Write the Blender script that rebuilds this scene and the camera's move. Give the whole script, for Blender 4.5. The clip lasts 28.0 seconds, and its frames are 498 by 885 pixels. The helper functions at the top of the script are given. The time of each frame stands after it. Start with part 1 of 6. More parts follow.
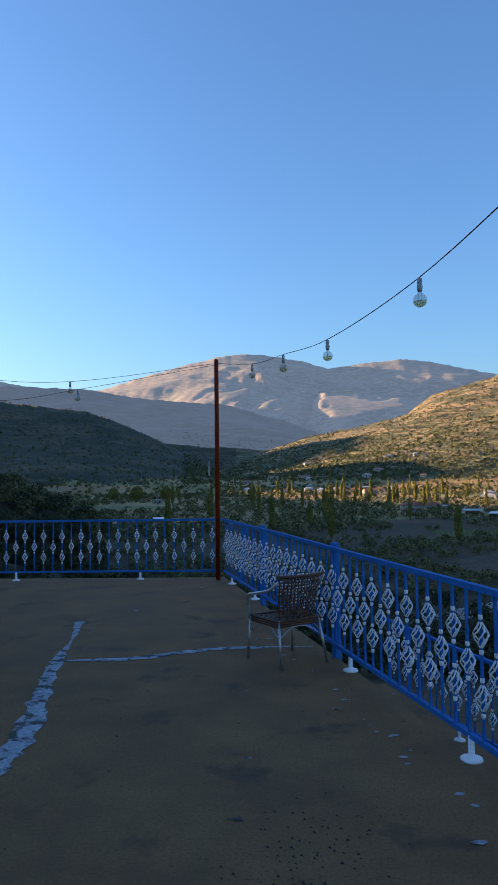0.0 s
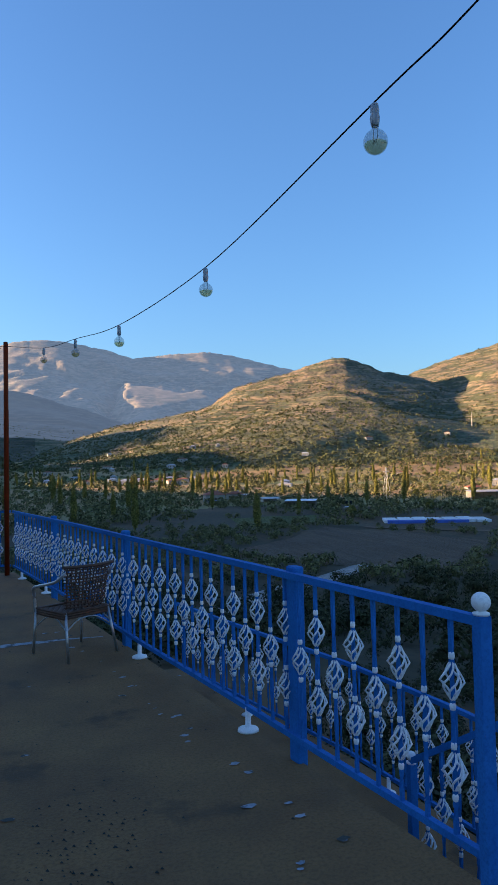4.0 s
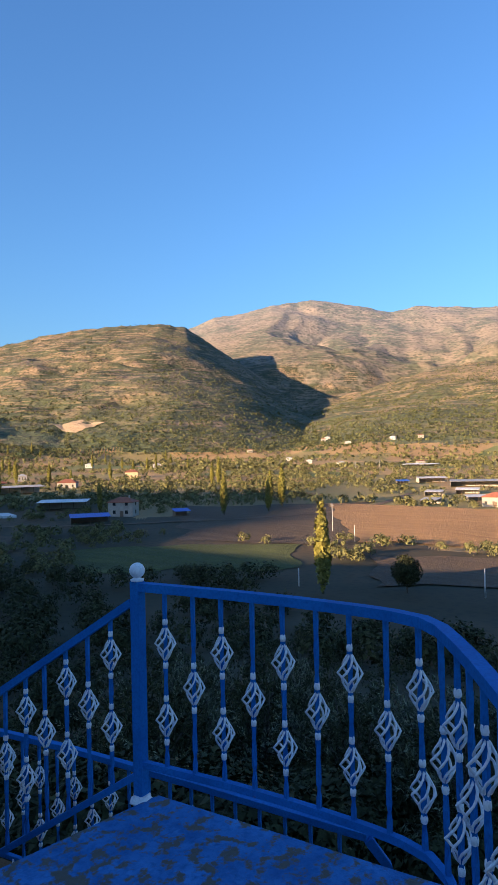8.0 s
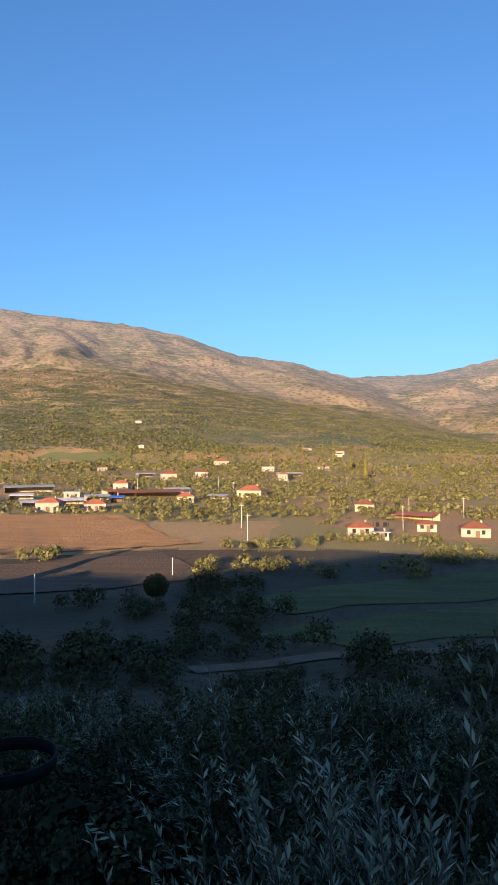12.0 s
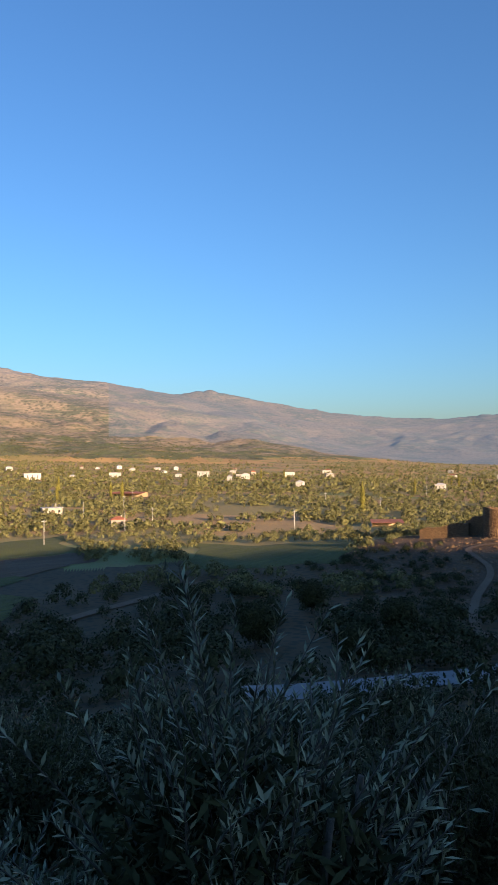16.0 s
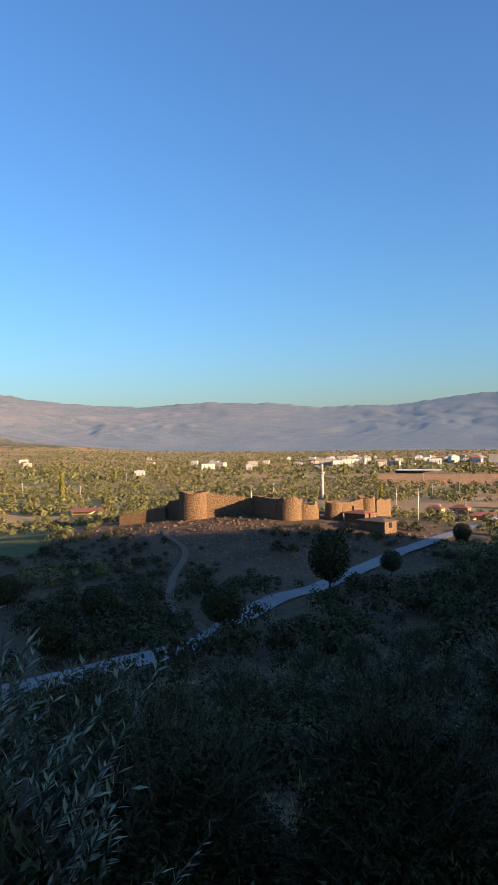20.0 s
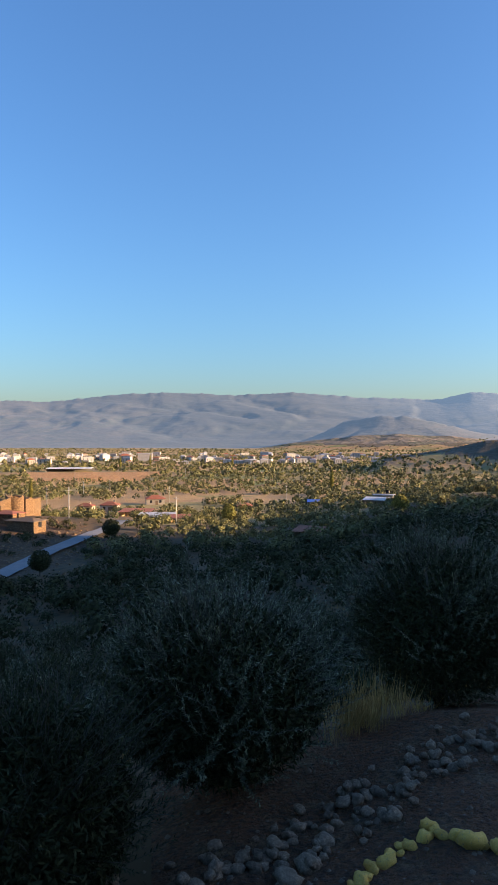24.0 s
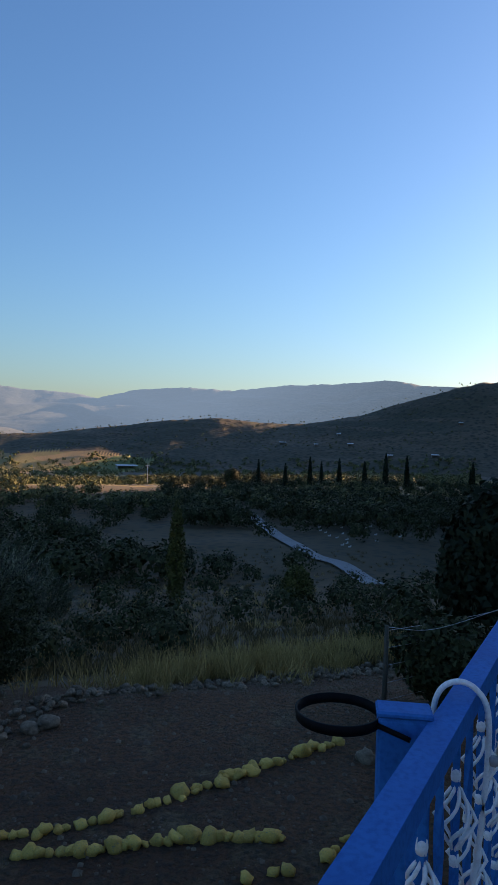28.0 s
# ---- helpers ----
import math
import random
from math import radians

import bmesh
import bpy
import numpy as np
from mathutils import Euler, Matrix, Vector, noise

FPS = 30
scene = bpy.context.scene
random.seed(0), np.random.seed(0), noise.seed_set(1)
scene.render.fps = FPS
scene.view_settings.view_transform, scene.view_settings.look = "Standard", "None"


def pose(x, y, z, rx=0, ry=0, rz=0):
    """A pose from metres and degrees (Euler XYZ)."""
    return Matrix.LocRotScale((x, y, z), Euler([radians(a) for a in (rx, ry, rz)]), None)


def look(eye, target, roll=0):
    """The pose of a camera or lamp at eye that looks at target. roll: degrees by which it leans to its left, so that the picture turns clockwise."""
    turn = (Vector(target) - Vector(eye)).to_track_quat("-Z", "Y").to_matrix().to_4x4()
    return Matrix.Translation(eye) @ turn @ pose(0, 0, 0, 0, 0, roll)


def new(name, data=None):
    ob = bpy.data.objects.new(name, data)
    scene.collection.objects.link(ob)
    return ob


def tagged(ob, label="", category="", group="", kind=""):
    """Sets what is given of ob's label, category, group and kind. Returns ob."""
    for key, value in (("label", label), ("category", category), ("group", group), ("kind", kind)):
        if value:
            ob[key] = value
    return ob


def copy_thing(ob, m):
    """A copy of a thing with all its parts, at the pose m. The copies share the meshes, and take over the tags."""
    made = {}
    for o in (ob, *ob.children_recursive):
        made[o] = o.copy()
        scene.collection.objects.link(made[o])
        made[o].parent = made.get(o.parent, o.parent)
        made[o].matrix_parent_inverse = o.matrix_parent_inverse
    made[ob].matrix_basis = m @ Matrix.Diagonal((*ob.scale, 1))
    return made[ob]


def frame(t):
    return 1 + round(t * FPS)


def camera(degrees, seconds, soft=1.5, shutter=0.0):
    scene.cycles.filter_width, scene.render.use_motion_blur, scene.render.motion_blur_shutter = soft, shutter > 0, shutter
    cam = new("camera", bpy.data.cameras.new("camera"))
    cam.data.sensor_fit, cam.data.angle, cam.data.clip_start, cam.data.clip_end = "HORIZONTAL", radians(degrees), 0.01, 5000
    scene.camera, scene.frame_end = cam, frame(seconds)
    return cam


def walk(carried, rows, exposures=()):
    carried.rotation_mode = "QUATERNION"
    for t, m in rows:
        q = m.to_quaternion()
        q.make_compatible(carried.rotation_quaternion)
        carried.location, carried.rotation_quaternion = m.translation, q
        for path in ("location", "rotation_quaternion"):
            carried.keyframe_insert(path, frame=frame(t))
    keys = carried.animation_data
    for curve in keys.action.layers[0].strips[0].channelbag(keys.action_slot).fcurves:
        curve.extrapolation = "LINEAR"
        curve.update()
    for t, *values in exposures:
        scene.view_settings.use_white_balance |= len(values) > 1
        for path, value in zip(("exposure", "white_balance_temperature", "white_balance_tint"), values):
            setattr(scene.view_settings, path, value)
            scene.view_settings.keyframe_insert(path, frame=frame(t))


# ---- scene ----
cam = camera(40.5, 28.0, soft=0.8)
PATH = [
    (0, (-0.226, 0.389, 1.5), (-0.237, 2.385, 1.62), -0.7),
    (0.5, (-0.216, 0.379, 1.5), (-0.211, 2.375, 1.618), -0.8),
    (1, (-0.212, 0.381, 1.496), (-0.191, 2.377, 1.613), -0.8),
    (1.5, (-0.193, 0.38, 1.489), (-0.154, 2.376, 1.607), -0.8),
    (2, (-0.182, 0.382, 1.479), (-0.106, 2.377, 1.595), -0.8),
    (2.5, (-0.158, 0.382, 1.479), (0.026, 2.37, 1.592), -1.1),
    (4.5, (-0.1, 0.378, 1.463), (0.61, 2.247, 1.535), -1.2),
    (5, (-0.083, 0.363, 1.46), (0.799, 2.157, 1.53), -1.3),
    (5.5, (-0.074, 0.335, 1.458), (0.968, 2.042, 1.525), -1.3),
    (6, (-0.066, 0.316, 1.456), (1.147, 1.905, 1.518), -1.6),
    (6.5, (-0.069, 0.293, 1.457), (1.31, 1.741, 1.516), -1.7),
    (7, (-0.048, 0.281, 1.46), (1.471, 1.581, 1.512), -1.9),
    (7.5, (-0.007, 0.203, 1.472), (1.612, 1.377, 1.518), -1.5),
    (8, (0.085, 0.137, 1.476), (1.719, 1.291, 1.517), -1.3),
    (8.5, (0.184, 0.113, 1.471), (1.903, 1.133, 1.514), -0.6),
    (9, (0.285, 0.13, 1.48), (2.071, 1.028, 1.527), -0.0),
    (9.5, (0.365, 0.156, 1.475), (2.188, 0.978, 1.525), -0.3),
    (10, (0.405, 0.141, 1.468), (2.236, 0.944, 1.518), -0.1),
    (10.5, (0.443, 0.048, 1.474), (2.307, 0.772, 1.526), 0.0),
    (11, (0.464, -0.033, 1.468), (2.397, 0.478, 1.523), -0.0),
    (11.5, (0.507, -0.066, 1.439), (2.491, 0.187, 1.494), -0.3),
    (12, (0.523, -0.088, 1.435), (2.522, -0.129, 1.474), -0.4),
    (12.5, (0.518, -0.104, 1.435), (2.494, -0.412, 1.472), -0.4),
    (13, (0.497, -0.119, 1.436), (2.42, -0.666, 1.48), 0.1),
    (13.5, (0.465, -0.131, 1.436), (2.303, -0.917, 1.484), -0.1),
    (15.5, (0.304, -0.174, 1.438), (1.73, -1.576, 1.484), -0.3),
    (16, (0.268, -0.186, 1.435), (1.562, -1.71, 1.481), -0.4),
    (16.5, (0.222, -0.206, 1.417), (1.361, -1.849, 1.462), -0.7),
    (17, (0.175, -0.235, 1.405), (1.124, -1.995, 1.438), -0.7),
    (17.5, (0.124, -0.24, 1.401), (0.89, -2.087, 1.427), -0.7),
    (18, (0.071, -0.25, 1.402), (0.73, -2.138, 1.421), -1.0),
    (18.5, (0.023, -0.29, 1.419), (0.666, -2.184, 1.431), -1.1),
    (19, (0.023, -0.307, 1.428), (0.662, -2.202, 1.435), -1.0),
    (19.5, (0.096, -0.287, 1.452), (0.72, -2.187, 1.455), -1.0),
    (20, (0.156, -0.238, 1.456), (0.684, -2.167, 1.456), -1.0),
    (20.5, (0.163, -0.194, 1.449), (0.585, -2.149, 1.443), -1.0),
    (22.5, (0.067, -0.042, 1.389), (0.107, -2.042, 1.376), -0.3),
    (23, (0.047, -0.009, 1.383), (-0.065, -2.006, 1.369), -0.2),
    (23.5, (0.028, 0.014, 1.381), (-0.274, -1.963, 1.367), -0.1),
    (24, (0.008, 0.029, 1.388), (-0.462, -1.915, 1.374), -0.0),
    (24.5, (-0.01, 0.064, 1.406), (-0.621, -1.84, 1.389), -0.1),
    (25, (-0.028, 0.082, 1.411), (-0.777, -1.772, 1.392), -0.1),
    (25.5, (-0.05, 0.094, 1.409), (-0.934, -1.7, 1.388), -0.2),
    (26, (-0.027, 0.122, 1.421), (-1.045, -1.6, 1.4), 0.3),
    (26.5, (-0.029, 0.163, 1.434), (-1.168, -1.481, 1.412), 0.3),
    (27, (-0.022, 0.208, 1.447), (-1.285, -1.342, 1.425), 0.4),
    (27.5, (-0.018, 0.232, 1.462), (-1.42, -1.194, 1.44), 0.7),
    (28, (0.012, 0.275, 1.492), (-1.587, -0.926, 1.477), 1.5),
]
walk(cam, [(t, look(eye, target, roll)) for t, eye, target, roll in PATH],
     [(0, 1.98, 7300, 20), (5, 2.02, 6900, 18.5), (8, 1.80, 6650, 17.7), (11, 1.67, 6600, 17.2), (12.5, 1.43, 6680, 17), (16, 1.45, 6750, 17), (20, 1.66, 6800, 18), (24, 1.88, 6950, 19.5), (26, 1.92, 7150, 20.5), (28, 1.58, 7500, 21)])

# ---- light ----
SUN_AZ, SUN_EL = 287.0, 10.0
world = bpy.data.worlds.new("sky")
scene.world = world
world.use_nodes = True
wn = world.node_tree.nodes
sky = wn.new("ShaderNodeTexSky")
sky.sky_type, sky.sun_disc = "NISHITA", False
sky.sun_elevation, sky.sun_rotation = radians(SUN_EL), radians(SUN_AZ)
sky.altitude, sky.air_density, sky.dust_density, sky.ozone_density = 300, 1.35, 1.4, 6.4
wn["Background"].inputs["Strength"].default_value = 0.10
world.node_tree.links.new(sky.outputs[0], wn["Background"].inputs["Color"])
sun_lamp = new("sun", bpy.data.lights.new("sun", "SUN"))
sun_lamp.data.energy, sun_lamp.data.angle, sun_lamp.data.color = 5.0, radians(0.5), (1.0, 0.72, 0.42)
sa, se = radians(SUN_AZ), radians(SUN_EL)
SUN_WAY = Vector((math.sin(sa) * math.cos(se), math.cos(sa) * math.cos(se), math.sin(se)))
sun_lamp.matrix_world = look(SUN_WAY * 50, (0, 0, 0))

# ---- materials ----


def material(name, dark, light, scale=8.0, rough=0.6, metal=0.0, bump=0.1, fine=60.0, stain=None, stain_scale=1.5, stain_at=0.6, spread=0.0, island=0.0):
    """Two tones mixed by coarse and fine noise, stains of their own, fine relief."""
    m = bpy.data.materials.new(name)
    m.use_nodes = True
    t = m.node_tree
    n, l = t.nodes, t.links
    bsdf = n["Principled BSDF"]
    co = n.new("ShaderNodeTexCoord").outputs["Object"]
    if spread == -1:
        co = n.new("ShaderNodeNewGeometry").outputs["Position"]

    def noise_at(s, detail=6.0):
        k = n.new("ShaderNodeTexNoise")
        k.inputs["Scale"].default_value, k.inputs["Detail"].default_value = s, detail
        k.inputs["Roughness"].default_value = 0.62
        l.new(co, k.inputs["Vector"])
        return k.outputs["Fac"]

    def blend(f, a, b):
        k = n.new("ShaderNodeMix")
        k.data_type = "RGBA"
        l.new(f, k.inputs[0])
        for c, s in ((a, 6), (b, 7)):
            if isinstance(c, tuple):
                k.inputs[s].default_value = (*c, 1)
            else:
                l.new(c, k.inputs[s])
        return k.outputs[2]

    def curve(f, lo, hi):
        k = n.new("ShaderNodeMapRange")
        k.inputs[1].default_value, k.inputs[2].default_value = lo, hi
        l.new(f, k.inputs[0])
        return k.outputs[0]

    coarse, small = noise_at(scale), noise_at(fine)
    colour = blend(curve(coarse, 0.3, 0.7), dark, light)
    mid = tuple(0.75 * d + 0.0 * g for d, g in zip(dark, light))
    colour = blend(curve(small, 0.45, 0.8), colour, mid)
    if stain:
        colour = blend(curve(noise_at(stain_scale), stain_at, stain_at + 0.08), colour, stain)
    if island or spread > 0:
        if island:
            r = n.new("ShaderNodeNewGeometry").outputs["Random Per Island"]
        else:
            r = n.new("ShaderNodeObjectInfo").outputs["Random"]
        k = n.new("ShaderNodeHueSaturation")
        a = curve(r, 0, 1)
        a.node.inputs[3].default_value, a.node.inputs[4].default_value = 1 - (island or spread), 1 + (island or spread)
        l.new(a, k.inputs["Value"])
        l.new(colour, k.inputs["Color"])
        colour = k.outputs[0]
    l.new(colour, bsdf.inputs["Base Color"])
    bsdf.inputs["Metallic"].default_value = metal
    rr = curve(coarse, 0, 1)
    rr.node.inputs[3].default_value, rr.node.inputs[4].default_value = max(rough - 0.12, 0.05), min(rough + 0.12, 1)
    l.new(rr, bsdf.inputs["Roughness"])
    if bump:
        b = n.new("ShaderNodeBump")
        b.inputs["Strength"].default_value, b.inputs["Distance"].default_value = min(bump * 4, 1), 0.4 / fine
        l.new(small, b.inputs["Height"])
        l.new(b.outputs[0], bsdf.inputs["Normal"])
    return m


BLUE = material("blue_paint", (0.003, 0.125, 0.37), (0.005, 0.18, 0.50), 5, 0.62, bump=0.008, fine=90, stain=(0.12, 0.08, 0.05), stain_scale=14, stain_at=0.70)
WHITE = material("white_wash", (0.74, 0.75, 0.77), (0.86, 0.86, 0.86), 12, 0.6, bump=0.05, fine=120, stain=(0.35, 0.36, 0.38), stain_scale=25, stain_at=0.66)
CONCRETE = material("terrace_concrete", (0.155, 0.066, 0.022), (0.295, 0.136, 0.048), 1.5, 0.9, bump=0.3, fine=60, stain=(0.105, 0.050, 0.020), stain_scale=1.7, stain_at=0.58, spread=-1)
BLUE_FLOOR = material("worn_blue_floor", (0.020, 0.135, 0.35), (0.045, 0.24, 0.54), 6, 0.85, bump=0.35, fine=40, stain=(0.13, 0.12, 0.10), stain_scale=16, stain_at=0.50, spread=-1)
RUST = material("rust_paint", (0.17, 0.022, 0.007), (0.24, 0.036, 0.011), 3, 0.5, bump=0.04, fine=60, stain=(0.22, 0.16, 0.12), stain_scale=9, stain_at=0.78)
BLACK = material("black_plastic", (0.006, 0.006, 0.007), (0.012, 0.012, 0.013), 6, 0.5, bump=0.05)
CHALK = material("chalk_paint", (0.22, 0.24, 0.27), (0.42, 0.45, 0.50), 7, 0.85, bump=0.1, fine=30, stain=(0.055, 0.048, 0.04), stain_scale=9, stain_at=0.5, spread=-1)
for m in (BLUE, BLUE_FLOOR, RUST, BLACK):
    m.node_tree.nodes["Principled BSDF"].inputs["Specular IOR Level"].default_value = 0.04

# ---- terrain: one sheet of land all round ----


def hashed(ix, iy, seed):
    h = (ix.astype(np.int64) * 374761393 + iy.astype(np.int64) * 668265263 + seed * 974634777) & 0x7FFFFFFF
    h = ((h ^ (h >> 13)) * 1274126177) & 0x7FFFFFFF
    return ((h ^ (h >> 16)) & 0xFFFF) / 65535.0


def vnoise(x, y, seed=0):
    x, y = np.asarray(x, float), np.asarray(y, float)
    ix, iy = np.floor(x), np.floor(y)
    u, v = x - ix, y - iy
    u, v = u * u * (3 - 2 * u), v * v * (3 - 2 * v)
    a, b = hashed(ix, iy, seed), hashed(ix + 1, iy, seed)
    c, d = hashed(ix, iy + 1, seed), hashed(ix + 1, iy + 1, seed)
    return (a * (1 - u) + b * u) * (1 - v) + (c * (1 - u) + d * u) * v


def fbm(x, y, octaves=5, seed=0):
    total, gain, norm = 0.0, 1.0, 0.0
    for k in range(octaves):
        total = total + gain * vnoise(x, y, seed + k)
        norm += gain
        x, y, gain = x * 2.03 + 17.1, y * 2.03 - 9.7, gain * 0.5
    return total / norm


def smooth(e0, e1, x):
    t = np.clip((x - e0) / (e1 - e0), 0, 1)
    return t * t * (3 - 2 * t)


EYE_Z = 1.45
# valley floor: heights by bearing (columns) and distance (rows)
# the 335 column is out of view, raised to cast shade eastward
BEARINGS = (-25, 40, 90, 140, 170, 195, 215, 255, 335)
FLOOR_AT = (4, 10, 14, 25, 56, 90, 130, 180, 250, 400, 700, 1200, 2500)
FLOOR = np.array([
    (-3, -2.4, -2.2, -2.2, -2.2, -2.35, -2.35, -2.35, -3), (-3.2, -4.6, -4.6, -4.6, -4.2, -3.0, -2.45, -2.4, -3),
    (-3.4, -6, -6.2, -6, -5.6, -4.6, -3.6, -3.2, -3), (-6.5, -9, -10, -10, -9.5, -8, -6.2, -5, 0),
    (-13, -15, -17, -18, -17, -13, -11, -10, 5), (-17, -18, -20.5, -22, -20, -17, -11.8, -11, 8), (-18, -18.5, -21.5, -24, -22, -20, -12, -12, 12),
    (-18, -18, -21.5, -25, -23, -23, -12.5, -13, 17), (-17.5, -17.5, -20.5, -26, -26, -27, -17, -14, 35), (-15, -14.5, -17, -27, -30, -31, -27, -20, 30),
    (-9, -8, -9, -28, -33, -33, -33, -30, 20), (0, 4, 6, -26, -36, -36, -36, -34, 10), (30, 30, 30, -10, -36, -40, -40, -36, 10)])

# ridges: distance of the crest, where the slope begins, steepness, bearings and angles of the crest
RIDGES = [
    (4450, 2500, 1.1, (-27, -20.7, -16.3, -12.7, -9.4, -5.6, -2.2, 0.4, 2.6, 4.8, 6.4, 9.3, 12.6, 14.8, 17.7, 20.1, 26, 34), (8.2, 8.35, 7.8, 7.9, 9.0, 10.1, 10.9, 11.0, 10.65, 10.2, 9.65, 9.95, 10.15, 9.9, 9.06, 8.5, 7, 4)),
    (3000, 1700, 1.1, (-60, -34, -26, -22, -14, -8.9, -2.7, 2.5, 5.4, 9.1, 14), (8.5, 8.5, 8.4, 8.0, 7.88, 7.1, 6.75, 5.3, 4.25, 2.5, 0)),
    # unseen ridge added to shade the lower flank right of the valley
    (2000, 1500, 1.0, (-52, -46, -40, -34, -28, -25, -23), (0, 4, 7.5, 8.6, 9, 7.5, 2)),
    # unseen ridge added to shade the range behind the valley
    (4200, 3300, 1.0, (-44, -40, -34, -27, -24), (0, 10, 12.5, 12, 8.3)),
    # bearings below -28 are out of view, set to cast valley shade
    (1100, 660, 1.1, (-92, -85, -70, -67, -64.5, -61, -57, -52, -46, -40, -34, -28, -22.5, -20.6, -18.1, -14, -10.8, -7.5, -5.2, -3.6, -2), (0, 7, 8.6, 9.4, 10.3, 11, 10.4, 9.0, 7.3, 6.2, 5.3, 5.6, 6.9, 6.7, 6.5, 6.1, 5.0, 3.45, 2.25, 1.3, 0)),
    (1700, 750, 1.15, (-2.5, -1.3, 1.5, 5.4, 9.8, 12.9, 15, 16.6, 19.9, 22.9, 24.4, 26.3, 27.7, 30.6, 36, 42), (0.5, 1.5, 2.9, 4.0, 4.8, 5.5, 7.1, 7.5, 8.3, 9.3, 9.38, 8.64, 8.0, 7.4, 5, 2)),
    (2300, 900, 1.0, (27, 30.6, 34.3, 38.5, 42.7, 47.3, 49.7, 53.9, 57, 59.5, 61, 63, 65), (6.5, 8.05, 9.1, 10.2, 10.9, 11.2, 10.85, 8.07, 5.9, 4.4, 3.2, 1.5, 0)),
    (3800, 1700, 0.9, (44, 49.7, 52.1, 54.5, 56.9, 60.8, 63.6, 66.8, 69.1, 73, 77.1, 80.9, 85.6, 90.3, 94.9, 98.7, 101, 106, 113), (9, 10.8, 11.76, 12.04, 12.67, 13.0, 12.4, 11.65, 12.0, 11.6, 11.26, 11.0, 10.1, 8.5, 7.9, 6.8, 6.3, 4.0, 0)),
    (2100, 800, 1.1, (60, 66, 68.9, 73.2, 80.9, 87.5, 95.5, 104, 112), (3.5, 5.8, 6.5, 7.2, 7.0, 5.9, 4.3, 2.4, 0.5)),
    (4300, 2000, 0.95, (92, 101, 106.3, 111.6, 116.8, 119.9, 122.7, 127.8, 133.5, 140, 147, 153), (6, 6.55, 6.6, 7.6, 8.0, 7.3, 6.75, 6.4, 5.4, 4.2, 1.6, -0.5)),
    (4550, 3000, 1.0, (126, 133.5, 136.4, 140.2, 146.8, 151.2, 156, 161, 166.6, 171, 173.3, 177, 181.5, 186.5, 192.4, 197.2, 202.9, 207), (4.5, 5.4, 5.8, 4.95, 3.75, 3.3, 3.1, 3.5, 3.3, 2.88, 3.0, 2.9, 3.5, 3.85, 3.6, 3.9, 3.4, 3.2)),
    (4600, 3300, 1.0, (205, 209.6, 211.9, 215.1, 219, 220.3, 223.4, 227.7, 231.5, 235.8, 240.5, 244.3, 247.9, 254, 262), (3.2, 3.2, 3.75, 3.45, 3.3, 2.9, 3.8, 4.15, 3.95, 4.5, 4.7, 5.1, 4.65, 4.3, 4)),
    (2900, 2250, 1.0, (197.5, 199.1, 201.5, 204.3, 206.7, 211.4, 214.2, 218), (-0.6, 0.1, 1.33, 1.8, 1.79, 0.72, 0.1, -0.8)),
    # bearings beyond 254 are out of view, tuned for where shade falls
    (800, 600, 1.0, (205, 209.6, 213, 217.1, 221.7, 226.3, 230.6, 234, 237.8, 242.5, 246.1, 249.7, 252, 253.4, 256, 262, 268, 284, 292, 300), (-1.6, -0.9, -0.05, 0.2, 0.85, 1.55, 1.85, 1.5, 1.45, 2.35, 3.6, 4.7, 5.3, 5.3, 4.5, 4.2, 5.0, 5.5, 5, 0)),
    # unseen ridge added to shade the foot of the castle hill
    (350, 200, 1.0, (256.5, 259, 262, 265, 270, 290, 305), (-4, 0.5, 5.0, 8.3, 10, 10, 4)),
    (140, 45, 1.0, (-60, -30, -20.5, -17, -14, -12.5), (3, 1.5, 0.35, -0.8, -2.1, -3.2)),
    # unseen west hill, its crest shaped to place the shadow edge
    (170, 40, 1.0, (254.2, 257, 264, 275, 283, 291, 301, 309, 319, 325, 336, 342), (-3, 10, 12.2, 12.2, 12.2, 12.0, 9.6, 7.9, 6.6, 6.2, 3.5, -4)),
]


def floor_height(az, r):
    lr = np.log(np.maximum(r, 4.0))
    rows = np.log(np.array(FLOOR_AT, float))
    k = np.clip(np.searchsorted(rows, lr) - 1, 0, len(rows) - 2)
    f = np.clip((lr - rows[k]) / (rows[k + 1] - rows[k]), 0, 1)
    cols = np.array(BEARINGS + (335 + 0.001,), float)
    j = np.clip(np.searchsorted(np.array(BEARINGS, float), az) - 1, 0, len(BEARINGS) - 2)
    b = np.array(BEARINGS, float)
    g = np.clip((az - b[j]) / (b[j + 1] - b[j]), 0, 1)
    g = g * g * (3 - 2 * g)
    lo = FLOOR[k, j] * (1 - g) + FLOOR[k, j + 1] * g
    hi = FLOOR[k + 1, j] * (1 - g) + FLOOR[k + 1, j + 1] * g
    return lo * (1 - f) + hi * f


